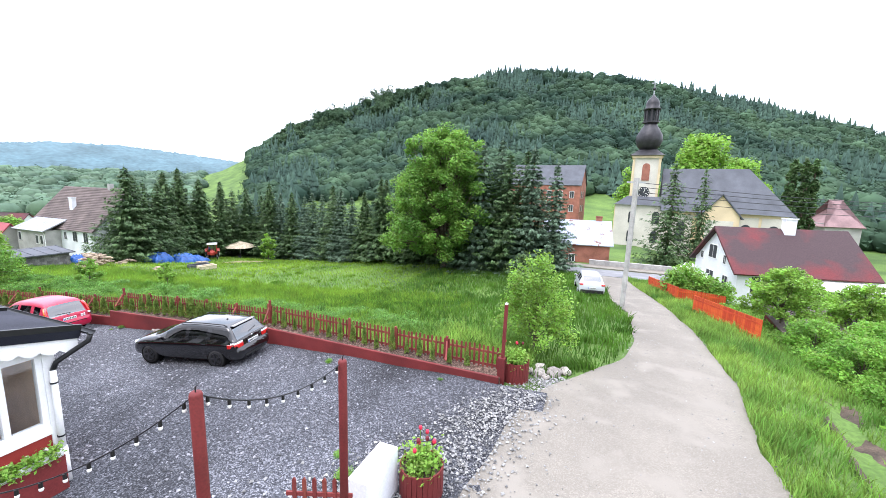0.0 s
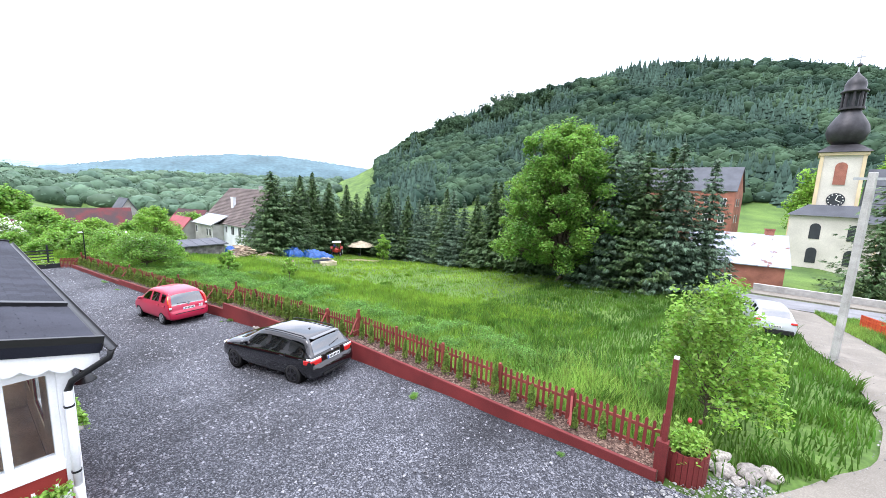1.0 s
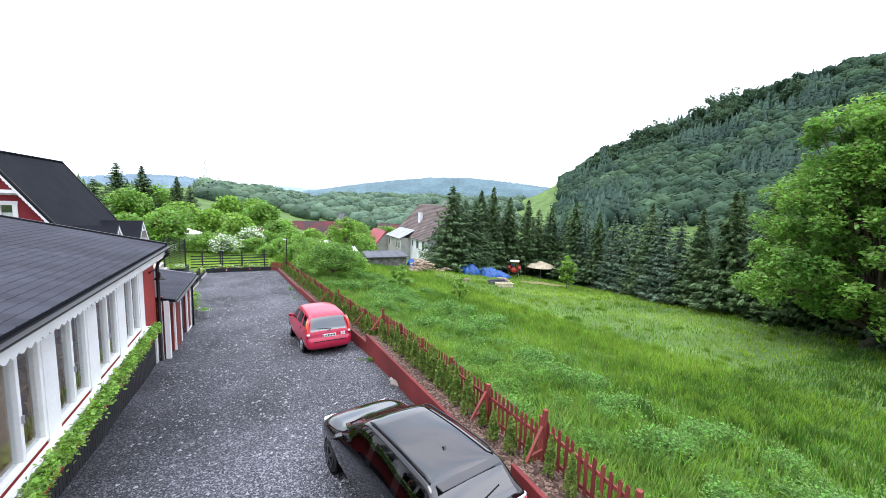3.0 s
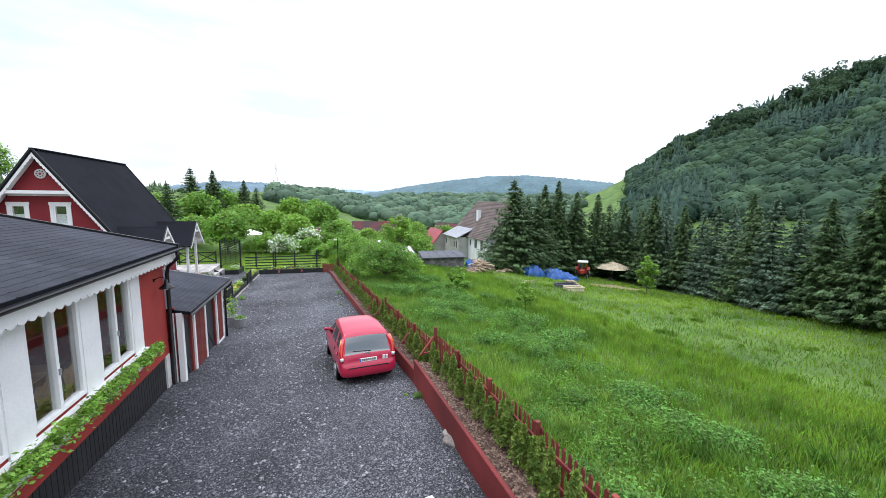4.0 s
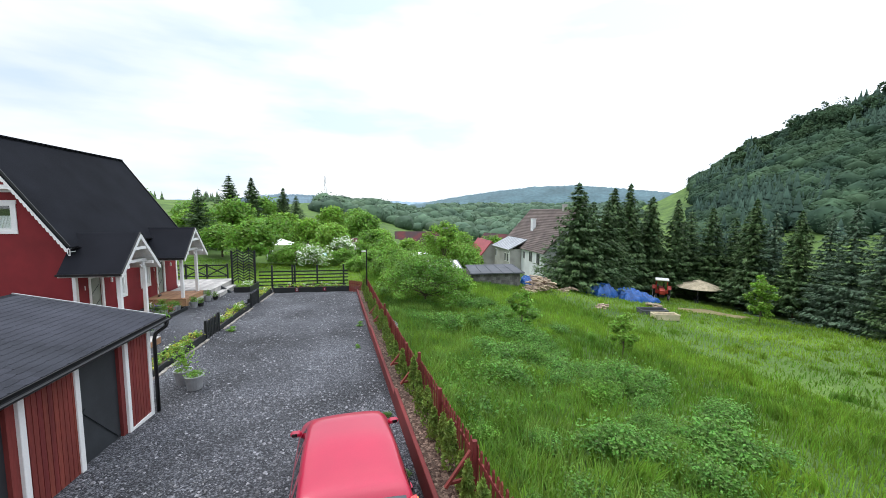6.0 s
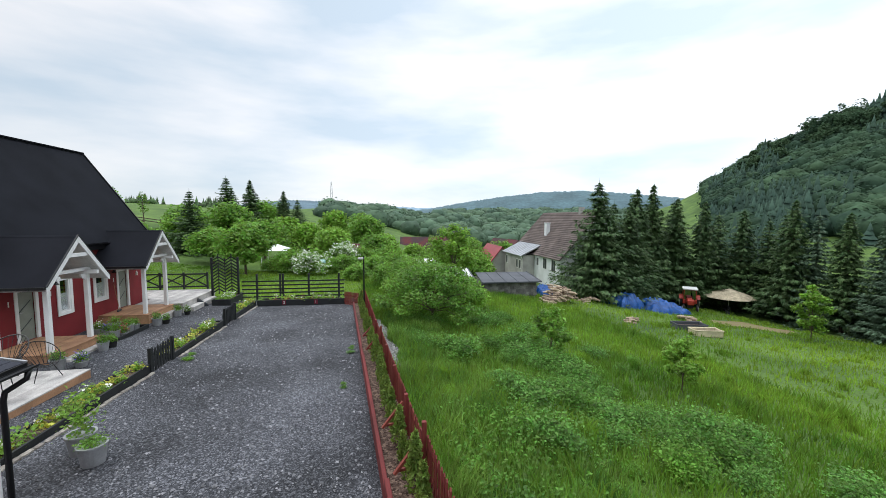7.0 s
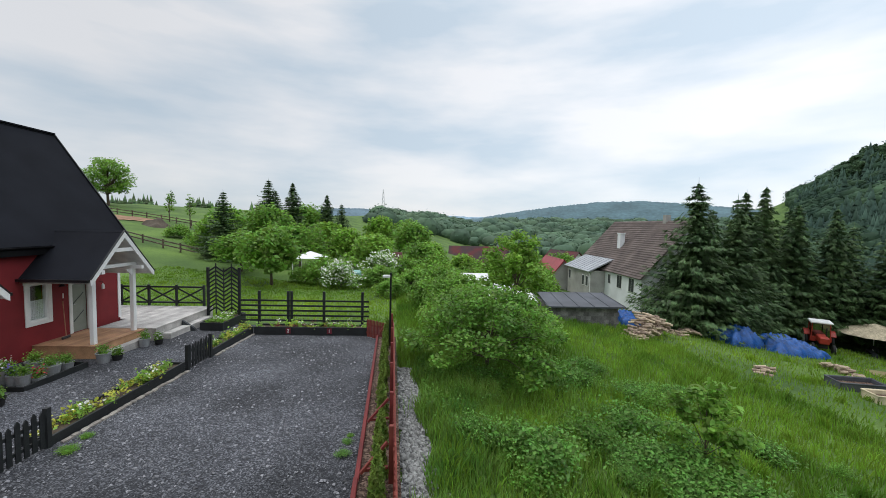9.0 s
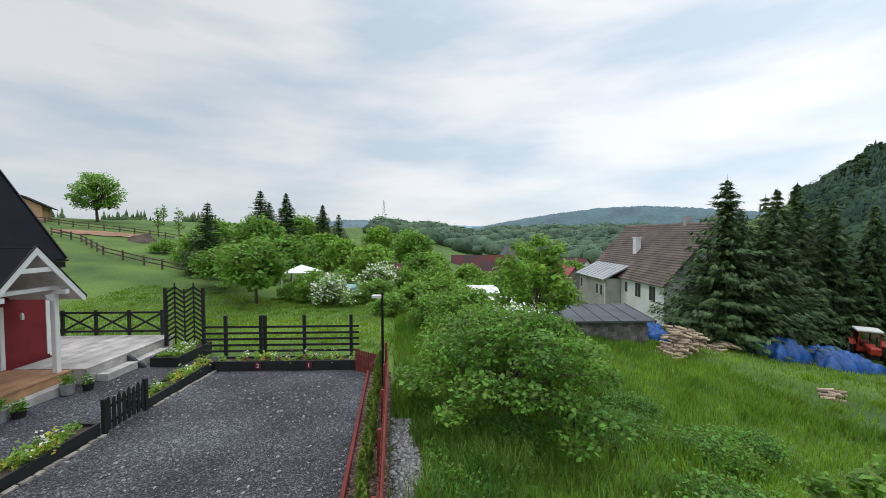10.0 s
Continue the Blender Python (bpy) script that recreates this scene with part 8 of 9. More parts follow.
# ---- church ----
church = thing("church", "yellow and white baroque church with a dark onion tower", "church", m=pose(10.3, 88.0, -4.6, 0, 0, -4))
part("tower", Geo().box(-2.2, 2.2, -2.2, 2.2, 0, 18.6), M_LIMEWASH, church)
for sx in (-2.2, 2.2):
    for sy in (-2.2, 2.2):
        part("tower_pilaster", Geo().box(sx - 0.2, sx + 0.2, sy - 0.2, sy + 0.2, 0, 18.4), M_YELLOW, church)
part("cornice", Geo().box(-2.6, 2.6, -2.6, 2.6, 18.4, 18.8), M_YELLOW, church)
part("tower_skirt", Geo().add([(-2.9, -2.9, 18.85), (2.9, -2.9, 18.85), (2.9, 2.9, 18.85), (-2.9, 2.9, 18.85), (-1.5, -1.5, 20.0), (1.5, -1.5, 20.0), (1.5, 1.5, 20.0), (-1.5, 1.5, 20.0)],
                              [(0, 1, 5, 4), (1, 2, 6, 5), (2, 3, 7, 6), (3, 0, 4, 7), (4, 5, 6, 7), (3, 2, 1, 0)]), M_COPPER, church)
part("onion", Geo().lathe((0, 0, 20.0), [(1.4, 0), (2.0, 0.7), (2.35, 1.8), (2.2, 2.8), (1.6, 3.9), (1.15, 4.6), (1.1, 5.0)], 16), M_COPPER, church, "dark onion dome", smooth=True)
part("lantern_floor", Geo().lathe((0, 0, 25.0), [(1.45, 0), (1.45, 0.3)], 12), M_COPPER, church)
for i in range(8):
    a = 2 * math.pi * i / 8
    part("lantern_column", Geo().tube((1.1 * math.cos(a), 1.1 * math.sin(a), 25.3), (1.1 * math.cos(a), 1.1 * math.sin(a), 27.4), 0.18, 0.18, 8), M_COPPER, church)
part("lantern_core", Geo().tube((0, 0, 25.3), (0, 0, 27.4), 0.7, 0.7, 8), M_DARKDOOR, church)
part("lantern_dome", Geo().lathe((0, 0, 27.4), [(1.5, 0), (1.5, 0.2), (1.15, 0.5), (1.2, 1.1), (0.95, 1.8), (0.4, 2.4), (0.12, 2.8)], 14), M_COPPER, church, "small dark dome", smooth=True)
part("spire", Geo().tube((0, 0, 30.1), (0, 0, 33.4), 0.1, 0.04, 8).box(-0.5, 0.5, -0.05, 0.05, 32.2, 32.35), M_GALV, church)
part("spire_ball", Geo().lathe((0, 0, 30.9), [(0.05, 0), (0.3, 0.2), (0.3, 0.45), (0.05, 0.65)], 10), M_COPPER, church, smooth=True)


def arched(x, y, z, w, h, axis, parent, mat, nm="window"):
    pts = [(-w / 2, 0), (w / 2, 0)] + [(w / 2 * math.cos(a), h - w / 2 + w / 2 * math.sin(a)) for a in [math.pi * i / 8 for i in range(9)]]
    g = Geo()
    if axis == "y":
        g.prism([(x + u, z + v) for u, v in pts], "y", y - 0.06, y)
    else:
        g.prism([(y + u, z + v) for u, v in pts], "x", x - 0.06, x)
    return part(nm, g, mat, parent)


for sx, y_, ax_ in ((0, -2.26, "y"), (2.27, 0, "x")):
    arched(sx if ax_ == "y" else 2.27, y_ if ax_ == "y" else 0, 14.2, 1.3, 3.2, ax_, church, M_BRICK, "belfry_opening")
part("clock", Geo().tube((0, -2.2, 12.0), (0, -2.3, 12.0), 1.0, 1.0, 24), M_DARKDOOR, church, "dark round clock face")
for i in range(12):
    a = 2 * math.pi * i / 12
    part("clock_mark", Geo().box(0.8 * math.cos(a) - 0.07, 0.8 * math.cos(a) + 0.07, -2.33, -2.3, 12.0 + 0.8 * math.sin(a) - 0.07, 12.0 + 0.8 * math.sin(a) + 0.07), M_PETALW, church)
part("clock_hand", Geo().beam((0, -2.32, 12.0), (0.2, -2.32, 12.7), 0.1, 0.03, (0, 1, 0)).beam((0, -2.32, 12.0), (0.55, -2.32, 11.7), 0.1, 0.03, (0, 1, 0)), M_PETALW, church)
# front block under the tower, nave, apse
part("west_front", Geo().box(-4.6, 4.6, -3.8, 4.0, 0, 9.6), M_LIMEWASH, church)
part("west_roof", Geo().add([(-5.0, -4.3, 9.6), (5.0, -4.3, 9.6), (5.0, 4.2, 9.6), (-5.0, 4.2, 9.6), (-2.7, -2.7, 11.2), (2.7, -2.7, 11.2), (2.7, 4.2, 11.2), (-2.7, 4.2, 11.2)], [(0, 1, 5, 4), (1, 2, 6, 5), (2, 3, 7, 6), (3, 0, 4, 7), (4, 5, 6, 7), (3, 2, 1, 0)]), M_SLATE, church)
for z in (2.6, 6.2):
    arched(-1.6, -3.81, z, 1.2, 2.3, "y", church, M_DARKDOOR)
    arched(2.4, -3.81, z, 1.2, 2.3, "y", church, M_DARKDOOR)
for x in (-4.4, 4.4):
    part("pilaster", Geo().box(x - 0.35, x + 0.35, -3.55, -3.6, 0, 9.4), M_YELLOW, church)
part("nave", Geo().box(4.6, 21.6, -4.2, 6.5, 0, 9.0), M_YELLOW, church)
for x in (6.5, 11.5, 16.0, 19.8):
    part("wall_panel", Geo().box(x - 1.7, x + 1.7, -4.26, -4.2, 0.6, 8.2), M_LIMEWASH, church)
    arched(x, -4.27, 3.4, 1.4, 3.6, "y", church, M_DARKDOOR)
nr = Geo().prism([(-5.0, 8.8), (7.3, 8.8), (1.15, 16.6)], "x", 3.0, 16.5)
nr.add([(16.5, -5.0, 8.8), (16.5, 7.3, 8.8), (16.5, 1.15, 16.6), (22.6, -4.4, 8.6), (22.6, 6.7, 8.6)], [(0, 3, 2), (3, 4, 2), (4, 1, 2), (0, 1, 4, 3)])
part("nave_roof", nr, M_SLATE, church)
part("transept", Geo().prism([(9.0, 0), (14.5, 0), (14.5, 8.4), (11.75, 11.8), (9.0, 8.4)], "y", -7.0, -4.0), M_YELLOW, church)
part("transept_roof", Geo().slab([(8.5, -7.4, 8.0), (11.75, -7.4, 12.1), (11.75, -2, 12.1), (8.5, -2, 8.0)], 0.15).slab([(15.0, -7.4, 8.0), (11.75, -7.4, 12.1), (11.75, -2, 12.1), (15.0, -2, 8.0)], 0.15), M_SLATE, church)
part("transept_panel", Geo().box(9.8, 13.7, -7.05, -7.0, 0.6, 7.6), M_LIMEWASH, church)

# pole, wires, orange fences, churchyard wall
up = thing("utility_pole", "leaning grey concrete utility pole beside the lane", "utility pole")
part("shaft", Geo().beam((4.5, 27.4, -0.4), (4.62, 27.6, 8.2), 0.24, 0.2), M_CONCRETE, up, bevel=0.02)
part("insulator_arm", Geo().box(4.1, 5.1, 27.55, 27.65, 7.9, 8.0), M_GALV, up)
for i, (dz, yb) in enumerate(((7.95, 60), (7.7, 60.6), (7.4, 61.2), (7.0, 61.8))):
    pts = [Vector((4.6, 27.6, dz)).lerp(Vector((60, 62 + i, dz + 1.0)), u / 16) - Vector((0, 0, 1.4 * 4 * (u / 16) * (1 - u / 16))) for u in range(17)]
    solid("overhead_wire", Geo().path(pts, 0.018, 5), M_BLACK, "thin dark overhead wire crossing the village", "wire", "overhead wires")


def board_fence(a, b, h, label, mat, group):
    t = thing("board_fence", label, "fence", group)
    a, b = Vector(a), Vector(b)
    n = int((b - a).length / 0.13)
    ang = math.degrees(math.atan2(b.y - a.y, b.x - a.x))
    me = Geo().prism([(-0.055, 0), (0.055, 0), (0.055, h - 0.04), (0, h), (-0.055, h - 0.04)], "y", -0.012, 0.012).mesh("board")
    me.materials.append(mat)
    for i in range(n + 1):
        p = a.lerp(b, i / n)
        ob = new("board", me)
        ob.parent = t
        ob.matrix_basis = pose(p.x, p.y, p.z, 0, 0, ang)
    for z in (0.25, h - 0.25):
        part("rail", Geo().beam(a + Vector((0, 0, z)), b + Vector((0, 0, z)), 0.05, 0.08), mat, t)
    return t


def gpt(x, y):
    return (x, y, float(land_z(x, y)) + 0.02)


board_fence(gpt(7.4, 41.0), gpt(8.5, 33.8), 0.95, "bright orange-red board fence round the cottage garden", M_ORANGE, "orange fences")
board_fence(gpt(8.5, 33.8), gpt(11.6, 34.6), 0.9, "orange-red picket fence turning in at the cottage", M_ORANGE, "orange fences")
board_fence(gpt(8.6, 29.2), gpt(10.5, 24.6), 1.1, "bright orange-red board fence beside the lane", M_ORANGE, "orange fences")
solid("churchyard_wall", Geo().box(2, 60, 56.2, 56.6, -4.0, -1.6), M_CONCRETE, "low grey churchyard wall along the road", "wall", kind="structure")
solid("pavement", Geo().box(-7, 60, 54.3, 56.2, -3.6, -2.22), M_DUST, "pale pavement along the church road", "pavement", kind="structure")

# gazebo, water tent, pale table in the far gardens
gz_ = thing("gazebo", "white canvas gazebo in the far garden", "gazebo", m=on_land(-68, 0.3))
part("roof", Geo().add([(-1.5, -1.5, 2.0), (1.5, -1.5, 2.0), (1.5, 1.5, 2.0), (-1.5, 1.5, 2.0), (0, 0, 2.7)], [(0, 1, 4), (1, 2, 4), (2, 3, 4), (3, 0, 4), (3, 2, 1, 0)]), M_WHITE, gz_)
for x in (-1.4, 1.4):
    for y in (-1.4, 1.4):
        part("post", Geo().tube((x, y, 0), (x, y, 2.0), 0.06, 0.06, 8), M_WHITE, gz_)
tn = thing("garden_tent", "pale turquoise sheeted garden shelter", "shelter", m=on_land(-64, 5.3))
part("sheet", Geo().box(-0.8, 0.8, -1.0, 1.0, 0, 1.2), material("turquoise_sheet", (0.25, 0.45, 0.42), 0.6, 0.15, 2, 15, 0.1, 0.1), tn, bevel=0.15)
nh = thing("unfinished_house", "unfinished brick house with a dark roof on the slope", "house", m=pose(-104.0, -62.5, 6.6, 0, 0, 35))
part("wall", Geo().prism([(-3.2, -2), (3.2, -2), (3.2, 3.2), (0, 5.0), (-3.2, 3.2)], "x", -4, 4), material("pale_hollow_brick", (0.5, 0.3, 0.18), 0.9, 0.15, 1, 10, 0.15, 0.1), nh)
for s in (1, -1):
    part("roof", Geo().slab([(-4.6, 0, 5.3), (4.6, 0, 5.3), (4.6, s * 4.2, 2.9), (-4.6, s * 4.2, 2.9)], 0.15), M_FELT, nh)
part("terrace", Geo().box(2, 10, -7, -3.4, -2, 0.6), M_CONCRETE, nh)


def field_fence(points, label):
    """Old posts and two rough rails over the slope."""
    t = thing("field_fence", label, "fence", "rough fences on the slope")
    ends = [Vector((x, y, float(land_z(x, y)))) for x, y in points]
    for a, b in zip(ends, ends[1:]):
        n = max(2, int((b - a).length / 2.6))
        for i in range(n):
            p, q = a.lerp(b, i / n), a.lerp(b, (i + 1) / n)
            p.z, q.z = float(land_z(p.x, p.y)), float(land_z(q.x, q.y))
            part("post", Geo().box(p.x - 0.07, p.x + 0.07, p.y - 0.07, p.y + 0.07, p.z - 0.3, p.z + 1.1), M_BARK, t)
            for h in (0.45, 0.9):
                part("rail", Geo().beam(p + Vector((0, 0, h)), q + Vector((0, 0, h)), 0.08, 0.14), M_BARK, t)


field_fence([(-101, -58), (-99, -49), (-98.4, -40.7), (-95.8, -26.1), (-92, -20)], "weathered rail fence running across the upper slope")
field_fence([(-87.3, -41.6), (-83.7, -34.3), (-76.3, -25.4), (-73, -18.4), (-70.8, -13.0)], "weathered rail fence running down the meadow slope")
mv, mf = sheet(np.linspace(-1, 1, 22), np.linspace(-1, 1, 22), lambda u, v: 1.9 * np.clip(1 - np.hypot(u, v) ** 1.6, 0, 1) * (1 + 0.25 * np.sin(7 * u) * np.sin(6 * v + 1)) - 0.9)
mv = mv * (3.9, 2.8, 1.0)
solid("earth_mound", raw_mesh("earth_mound", mv, mf, True), material("heaped_earth", (0.07, 0.055, 0.04), 0.95, 0.35, 0.8, 6, 0.35, 0.5), "mound of brown dug earth on the meadow slope", "earth", m=on_land(-91.0, -31.5, 55))
ev, ef = sheet(np.linspace(-100, -88, 16), np.linspace(-47, -32, 18), lambda x, y: land_z(x, y) + 0.12)
ef = ef[(((ev[ef].mean(1)[:, 0] + 94 + 0.25 * (ev[ef].mean(1)[:, 1] + 40)) / 3.2) ** 2 + ((ev[ef].mean(1)[:, 1] + 40) / 6.5) ** 2) < 1]
solid("dug_ground", raw_mesh("dug_ground", ev, ef, True), material("reddish_earth", (0.26, 0.15, 0.09), 0.95, 0.25, 0.6, 6, 0.3, 0.4), "strip of bare reddish earth below the building site", "earth", kind="structure")
mast = thing("pylon", "far thin lattice pylon on the skyline", "pylon", m=pose(-420, -34, 5))
for s in (-1, 1):
    part("leg", Geo().beam((0, s * 2.2, 0), (0, s * 0.3, 34), 0.35, 0.35), M_GALV, mast)
for i in range(8):
    part("lattice", Geo().beam((0, -2.2 + i * 0.24, i * 4), (0, 2.2 - (i + 1) * 0.24, (i + 1) * 4), 0.2, 0.2), M_GALV, mast)

# ---- thuja hedge along the fence ----
def thuja_mesh(seed, h, r):
    rng = np.random.default_rng(seed)
    n = 520
    u = rng.random(n) ** 0.8
    a = rng.uniform(0, 6.283, n)
    rad = r * (1 - u) ** 0.6 * (0.55 + 0.5 * rng.random(n))
    p = np.stack([rad * np.cos(a), rad * np.sin(a), 0.06 + u * h], 1)
    v, f = leaf_cloud(p, 0.05, rng, up=0.1, droop=-0.8, aspect=2.2)
    return raw_mesh("foliage", v, f)


def thuja(seed, h, r, m):
    t = thing("thuja", "young green thuja planted in the mulch bed", "thuja", "thuja row by the fence", m=m)
    part("stem", Geo().tube((0, 0, -0.05), (0, 0, h * 0.8), 0.015, 0.006, 6), M_BARK, t)
    part("foliage", thuja_mesh(seed, h, r), M_THUJA, t)
    return t


tj = [thuja(s, h, r, pose(x, float(kerb_y(x)) + 0.5, kerb_top(x) - 0.1)) for s, h, r, x in ((1, 0.85, 0.17, -13.05), (2, 0.75, 0.15, -13.6), (3, 0.95, 0.19, -14.2))]
x, i = -0.9, 0
while x > -43:
    s = RNG.uniform(0.8, 1.06) * (0.9 if x > -12 else 1.0)
    slim = 0.75 if x > -10 else 0.95
    copy_thing(tj[i % 3], pose(x, float(kerb_y(x)) + 0.45 + RNG.uniform(-0.06, 0.06), kerb_top(x) - 0.1, 0, 0, RNG.uniform(0, 360)) @ Matrix.Diagonal((s * slim, s * slim, s * (0.5 + slim / 2) * RNG.uniform(0.85, 1.15), 1)))
    x -= RNG.uniform(0.5, 0.62)
    i += 1

# ---- shrubs, weeds and saplings in the rough strip ----
def shrub(seed, r, h, leaves, leaf, mat, label, m, group):
    rng = np.random.default_rng(seed)
    t = thing("shrub", label, "shrub", group, m=m)
    g = Geo()
    ps = []
    for k in range(9):
        a, rr = rng.uniform(0, 6.28), r * rng.uniform(0.1, 0.7)
        e = (rr * math.cos(a), rr * math.sin(a), h * rng.uniform(0.35, 0.85))
        g.tube((0, 0, 0), e, 0.02, 0.006, 5, False)
        q = rng.normal(size=(leaves // 9, 3)) * (r * 0.28, r * 0.28, h * 0.2) + e
        ps.append(q)
    p = np.concatenate(ps)
    p[:, 2] = np.clip(p[:, 2], 0.03, None)
    part("stalk", g, M_BARK, t)
    v, f = leaf_cloud(p, leaf, rng)
    part("foliage", raw_mesh("foliage", v, f), mat, t)
    return t


wd = [shrub(301, 0.9, 0.75, 1900, 0.055, M_NETTLE, "leafy green weeds growing in the meadow strip", on_land(-30.0, 18.0), "weed clumps"),
      shrub(302, 0.7, 0.6, 1700, 0.052, M_WEED, "bushy nettles in the rough meadow strip", on_land(-27.0, 19.5), "weed clumps"),
      shrub(303, 1.1, 0.8, 1700, 0.07, M_BRAMBLE, "dark leafy bramble clump in the rough grass", on_land(-24.0, 21.0), "weed clumps")]
for i in range(185):
    x = RNG.uniform(-43, -4) if i < 100 else RNG.uniform(-42, -27) if i < 125 else RNG.uniform(-36, -6)
    mid = np.interp(x, [-43, -30, -15, -4], [18.5, 19.5, 20.5, 19.5])
    y = mid + RNG.normal() * (1.1 if i < 80 else 2.4) - (2.0 if i > 125 else 0)
    if y < kerb_y(x) + 1.6:
        continue
    s = RNG.uniform(0.4, 0.95) * np.interp(x, [-43, -20, -4], [1.15, 0.9, 0.6])
    copy_thing(wd[2 if i < 80 and i % 4 else i % 3], on_land(x, y, RNG.uniform(0, 360)) @ Matrix.Diagonal((s, s, s * RNG.uniform(0.7, 1.1), 1)))
for i in range(85):
    x, y = RNG.uniform(8.8, 20), RNG.uniform(7, 30)
    if (abs(x - ditch_x(y)) < 0.9 and y < 18) or abs(y - 24) < 6 and x < 11.5:
        continue
    s = RNG.uniform(0.6, 1.5)
    copy_thing(wd[i % 3], on_land(x, y, RNG.uniform(0, 360)) @ Matrix.Diagonal((s, s, s * RNG.uniform(0.7, 1.2), 1)))
for i in range(12):
    x = RNG.uniform(-36, -14) if i < 9 else RNG.uniform(-9, 0)
    y = float(kerb_y(x)) - RNG.uniform(0.1, 0.7)
    s = RNG.uniform(0.1, 0.22)
    copy_thing(wd[i % 3], pose(x, y, float(lot_z(x)), 0, 0, RNG.uniform(0, 360)) @ Matrix.Diagonal((s, s, s * 0.7, 1)))
for x, y, s in ((-34.5, 5.3, 0.3), (-35.1, 5.2, 0.22), (-1.7, 8.1, 0.3), (-2.2, 8.6, 0.22)):
    copy_thing(wd[1], pose(x, y, float(lot_z(x)), 0, 0, 60 * x) @ Matrix.Diagonal((s, s, s * 0.6, 1)))
# leafy trees and tall shrubs
limb_tree(41, 3.5, 3.3, 13000, 0.095, M_ELDER, "broad many-stemmed green shrub tree beyond the fence", "tree", on_land(-41.0, 15.3), name="elder_tree", trunk_r=0.08, low=0.14, lumps=52, squash=0.5, puff=0.2)
limb_tree(148, 2.5, 2.0, 5000, 0.12, M_LEAF_PALE, "light green shrub tree behind the elder", "tree", on_land(-45.2, 17.8), name="elder_tree", trunk_r=0.06, low=0.08, lumps=40, squash=0.6, puff=0.26)
limb_tree(42, 2.6, 0.9, 1900, 0.10, M_LEAF, "thin young sapling standing in the meadow", "sapling", on_land(-35.3, 19.9), name="sapling", trunk_r=0.03, low=0.2, lumps=12)
limb_tree(43, 2.4, 0.8, 1700, 0.10, M_LEAF_PALE, "pale young sapling in the meadow", "sapling", on_land(-32.5, 24.2), name="sapling", trunk_r=0.03, low=0.2, lumps=12)
limb_tree(44, 2.9, 2.1, 8000, 0.11, M_LEAF, "rounded green shrub tree by the greenhouse", "tree", on_land(-49.5, 14.8), name="elder_tree", trunk_r=0.08, low=0.12, lumps=30, squash=0.7)
limb_tree(45, 6.0, 1.7, 4200, 0.13, M_LEAF_PALE, "tall thin yellow-green tree standing above the elder", "tree", on_land(-45.4, 17.3), name="ash_tree", trunk_r=0.07, low=0.42, lumps=22, puff=0.3)
limb_tree(46, 5.0, 1.2, 2500, 0.16, M_LEAF_PALE, "light green sapling at the edge of the spruces", "sapling", on_land(-46.5, 49.0), name="sapling", trunk_r=0.05, low=0.1, lumps=16)
# garden trees west of the lot
gt = [limb_tree(51, 5.2, 2.7, 3800, 0.26, M_LEAF, "rounded green fruit tree in the far garden", "fruit tree", on_land(-61.5, -1.2), "garden trees", 0.12, 0.25, name="fruit_tree", lumps=30),
      limb_tree(52, 4.6, 2.5, 3500, 0.26, M_LEAF_PALE, "light green fruit tree in the far garden", "fruit tree", on_land(-70, 6.5), "garden trees", 0.12, 0.2, name="fruit_tree", lumps=30),
      limb_tree(53, 2.4, 1.9, 3000, 0.17, M_LEAF, "rounded green garden shrub", "shrub", on_land(-63.0, 3.0), "garden trees", 0.06, 0.1, name="garden_shrub", lumps=24)]
spots = [(-66, -6, 0, 1.1), (-73, -2.5, 0, 1.2), (-78, 2, 1, 1.2), (-74, 12, 0, 1.0), (-80, -9, 0, 1.4), (-86, 5, 1, 1.3), (-68, 10.5, 2, 1.2), (-62, 8.5, 2, 1.1), (-60, 11.5, 2, 1.0), (-65, 13.5, 2, 1.3), (-71, 17, 1, 0.95), (-58, 14.0, 2, 1.2),
         (-84, 13, 1, 1.2), (-95, 10, 0, 1.5), (-92, -4, 1, 1.5), (-100, -10, 0, 1.6), (-105, 3, 1, 1.6), (-83, -16, 0, 1.3), (-75, -13, 1, 1.15), (-96, 30, 0, 1.3),
         (-112, 34, 1, 1.5), (-115, 8, 0, 1.8), (-88, -12, 1, 1.4), (-66, 24, 2, 1.5), (-73, 26, 0, 0.9), (-80, 25, 1, 1.0), (-104, 40, 0, 1.5), (-98, 45, 1, 1.5), (-64, 17.5, 2, 1.4), (-68.5, 20.5, 0, 0.8), (-53.0, 13.2, 2, 0.9), (-56.5, 10.2, 2, 0.8), (-64, 0.8, 2, 0.7)]
for i, (x, y, k, s) in enumerate(spots):
    s *= 0.86
    copy_thing(gt[k], on_land(x, y, 77 * i) @ Matrix.Diagonal((s, s, s * (0.8 + 0.3 * ((i * 3) % 7) / 7), 1)))
bl = limb_tree(54, 2.8, 1.9, 4200, 0.15, M_LEAF, "green garden shrub covered in white blossom", "shrub", on_land(-66.5, 8.0), "garden trees", 0.06, 0.1, name="blossom_shrub", lumps=24)
rngb = np.random.default_rng(9)
cv = np.array([v.co[:] for v in next(o for o in bl.children if o.name.startswith("crown")).data.vertices])
bp_ = cv[rngb.permutation(len(cv))[:1600]] * (1.06, 1.06, 1.05)
v, f = leaf_cloud(bp_, 0.16, rngb)
part("blossom", raw_mesh("blossom", v, f), M_PETALW, bl, "clusters of white blossom")
copy_thing(bl, on_land(-60.5, 5.2, 120) @ Matrix.Diagonal((0.85, 0.85, 0.8, 1)))
copy_thing(bl, on_land(10.2, 38.5, 60) @ Matrix.Diagonal((0.7, 0.7, 0.85, 1)))
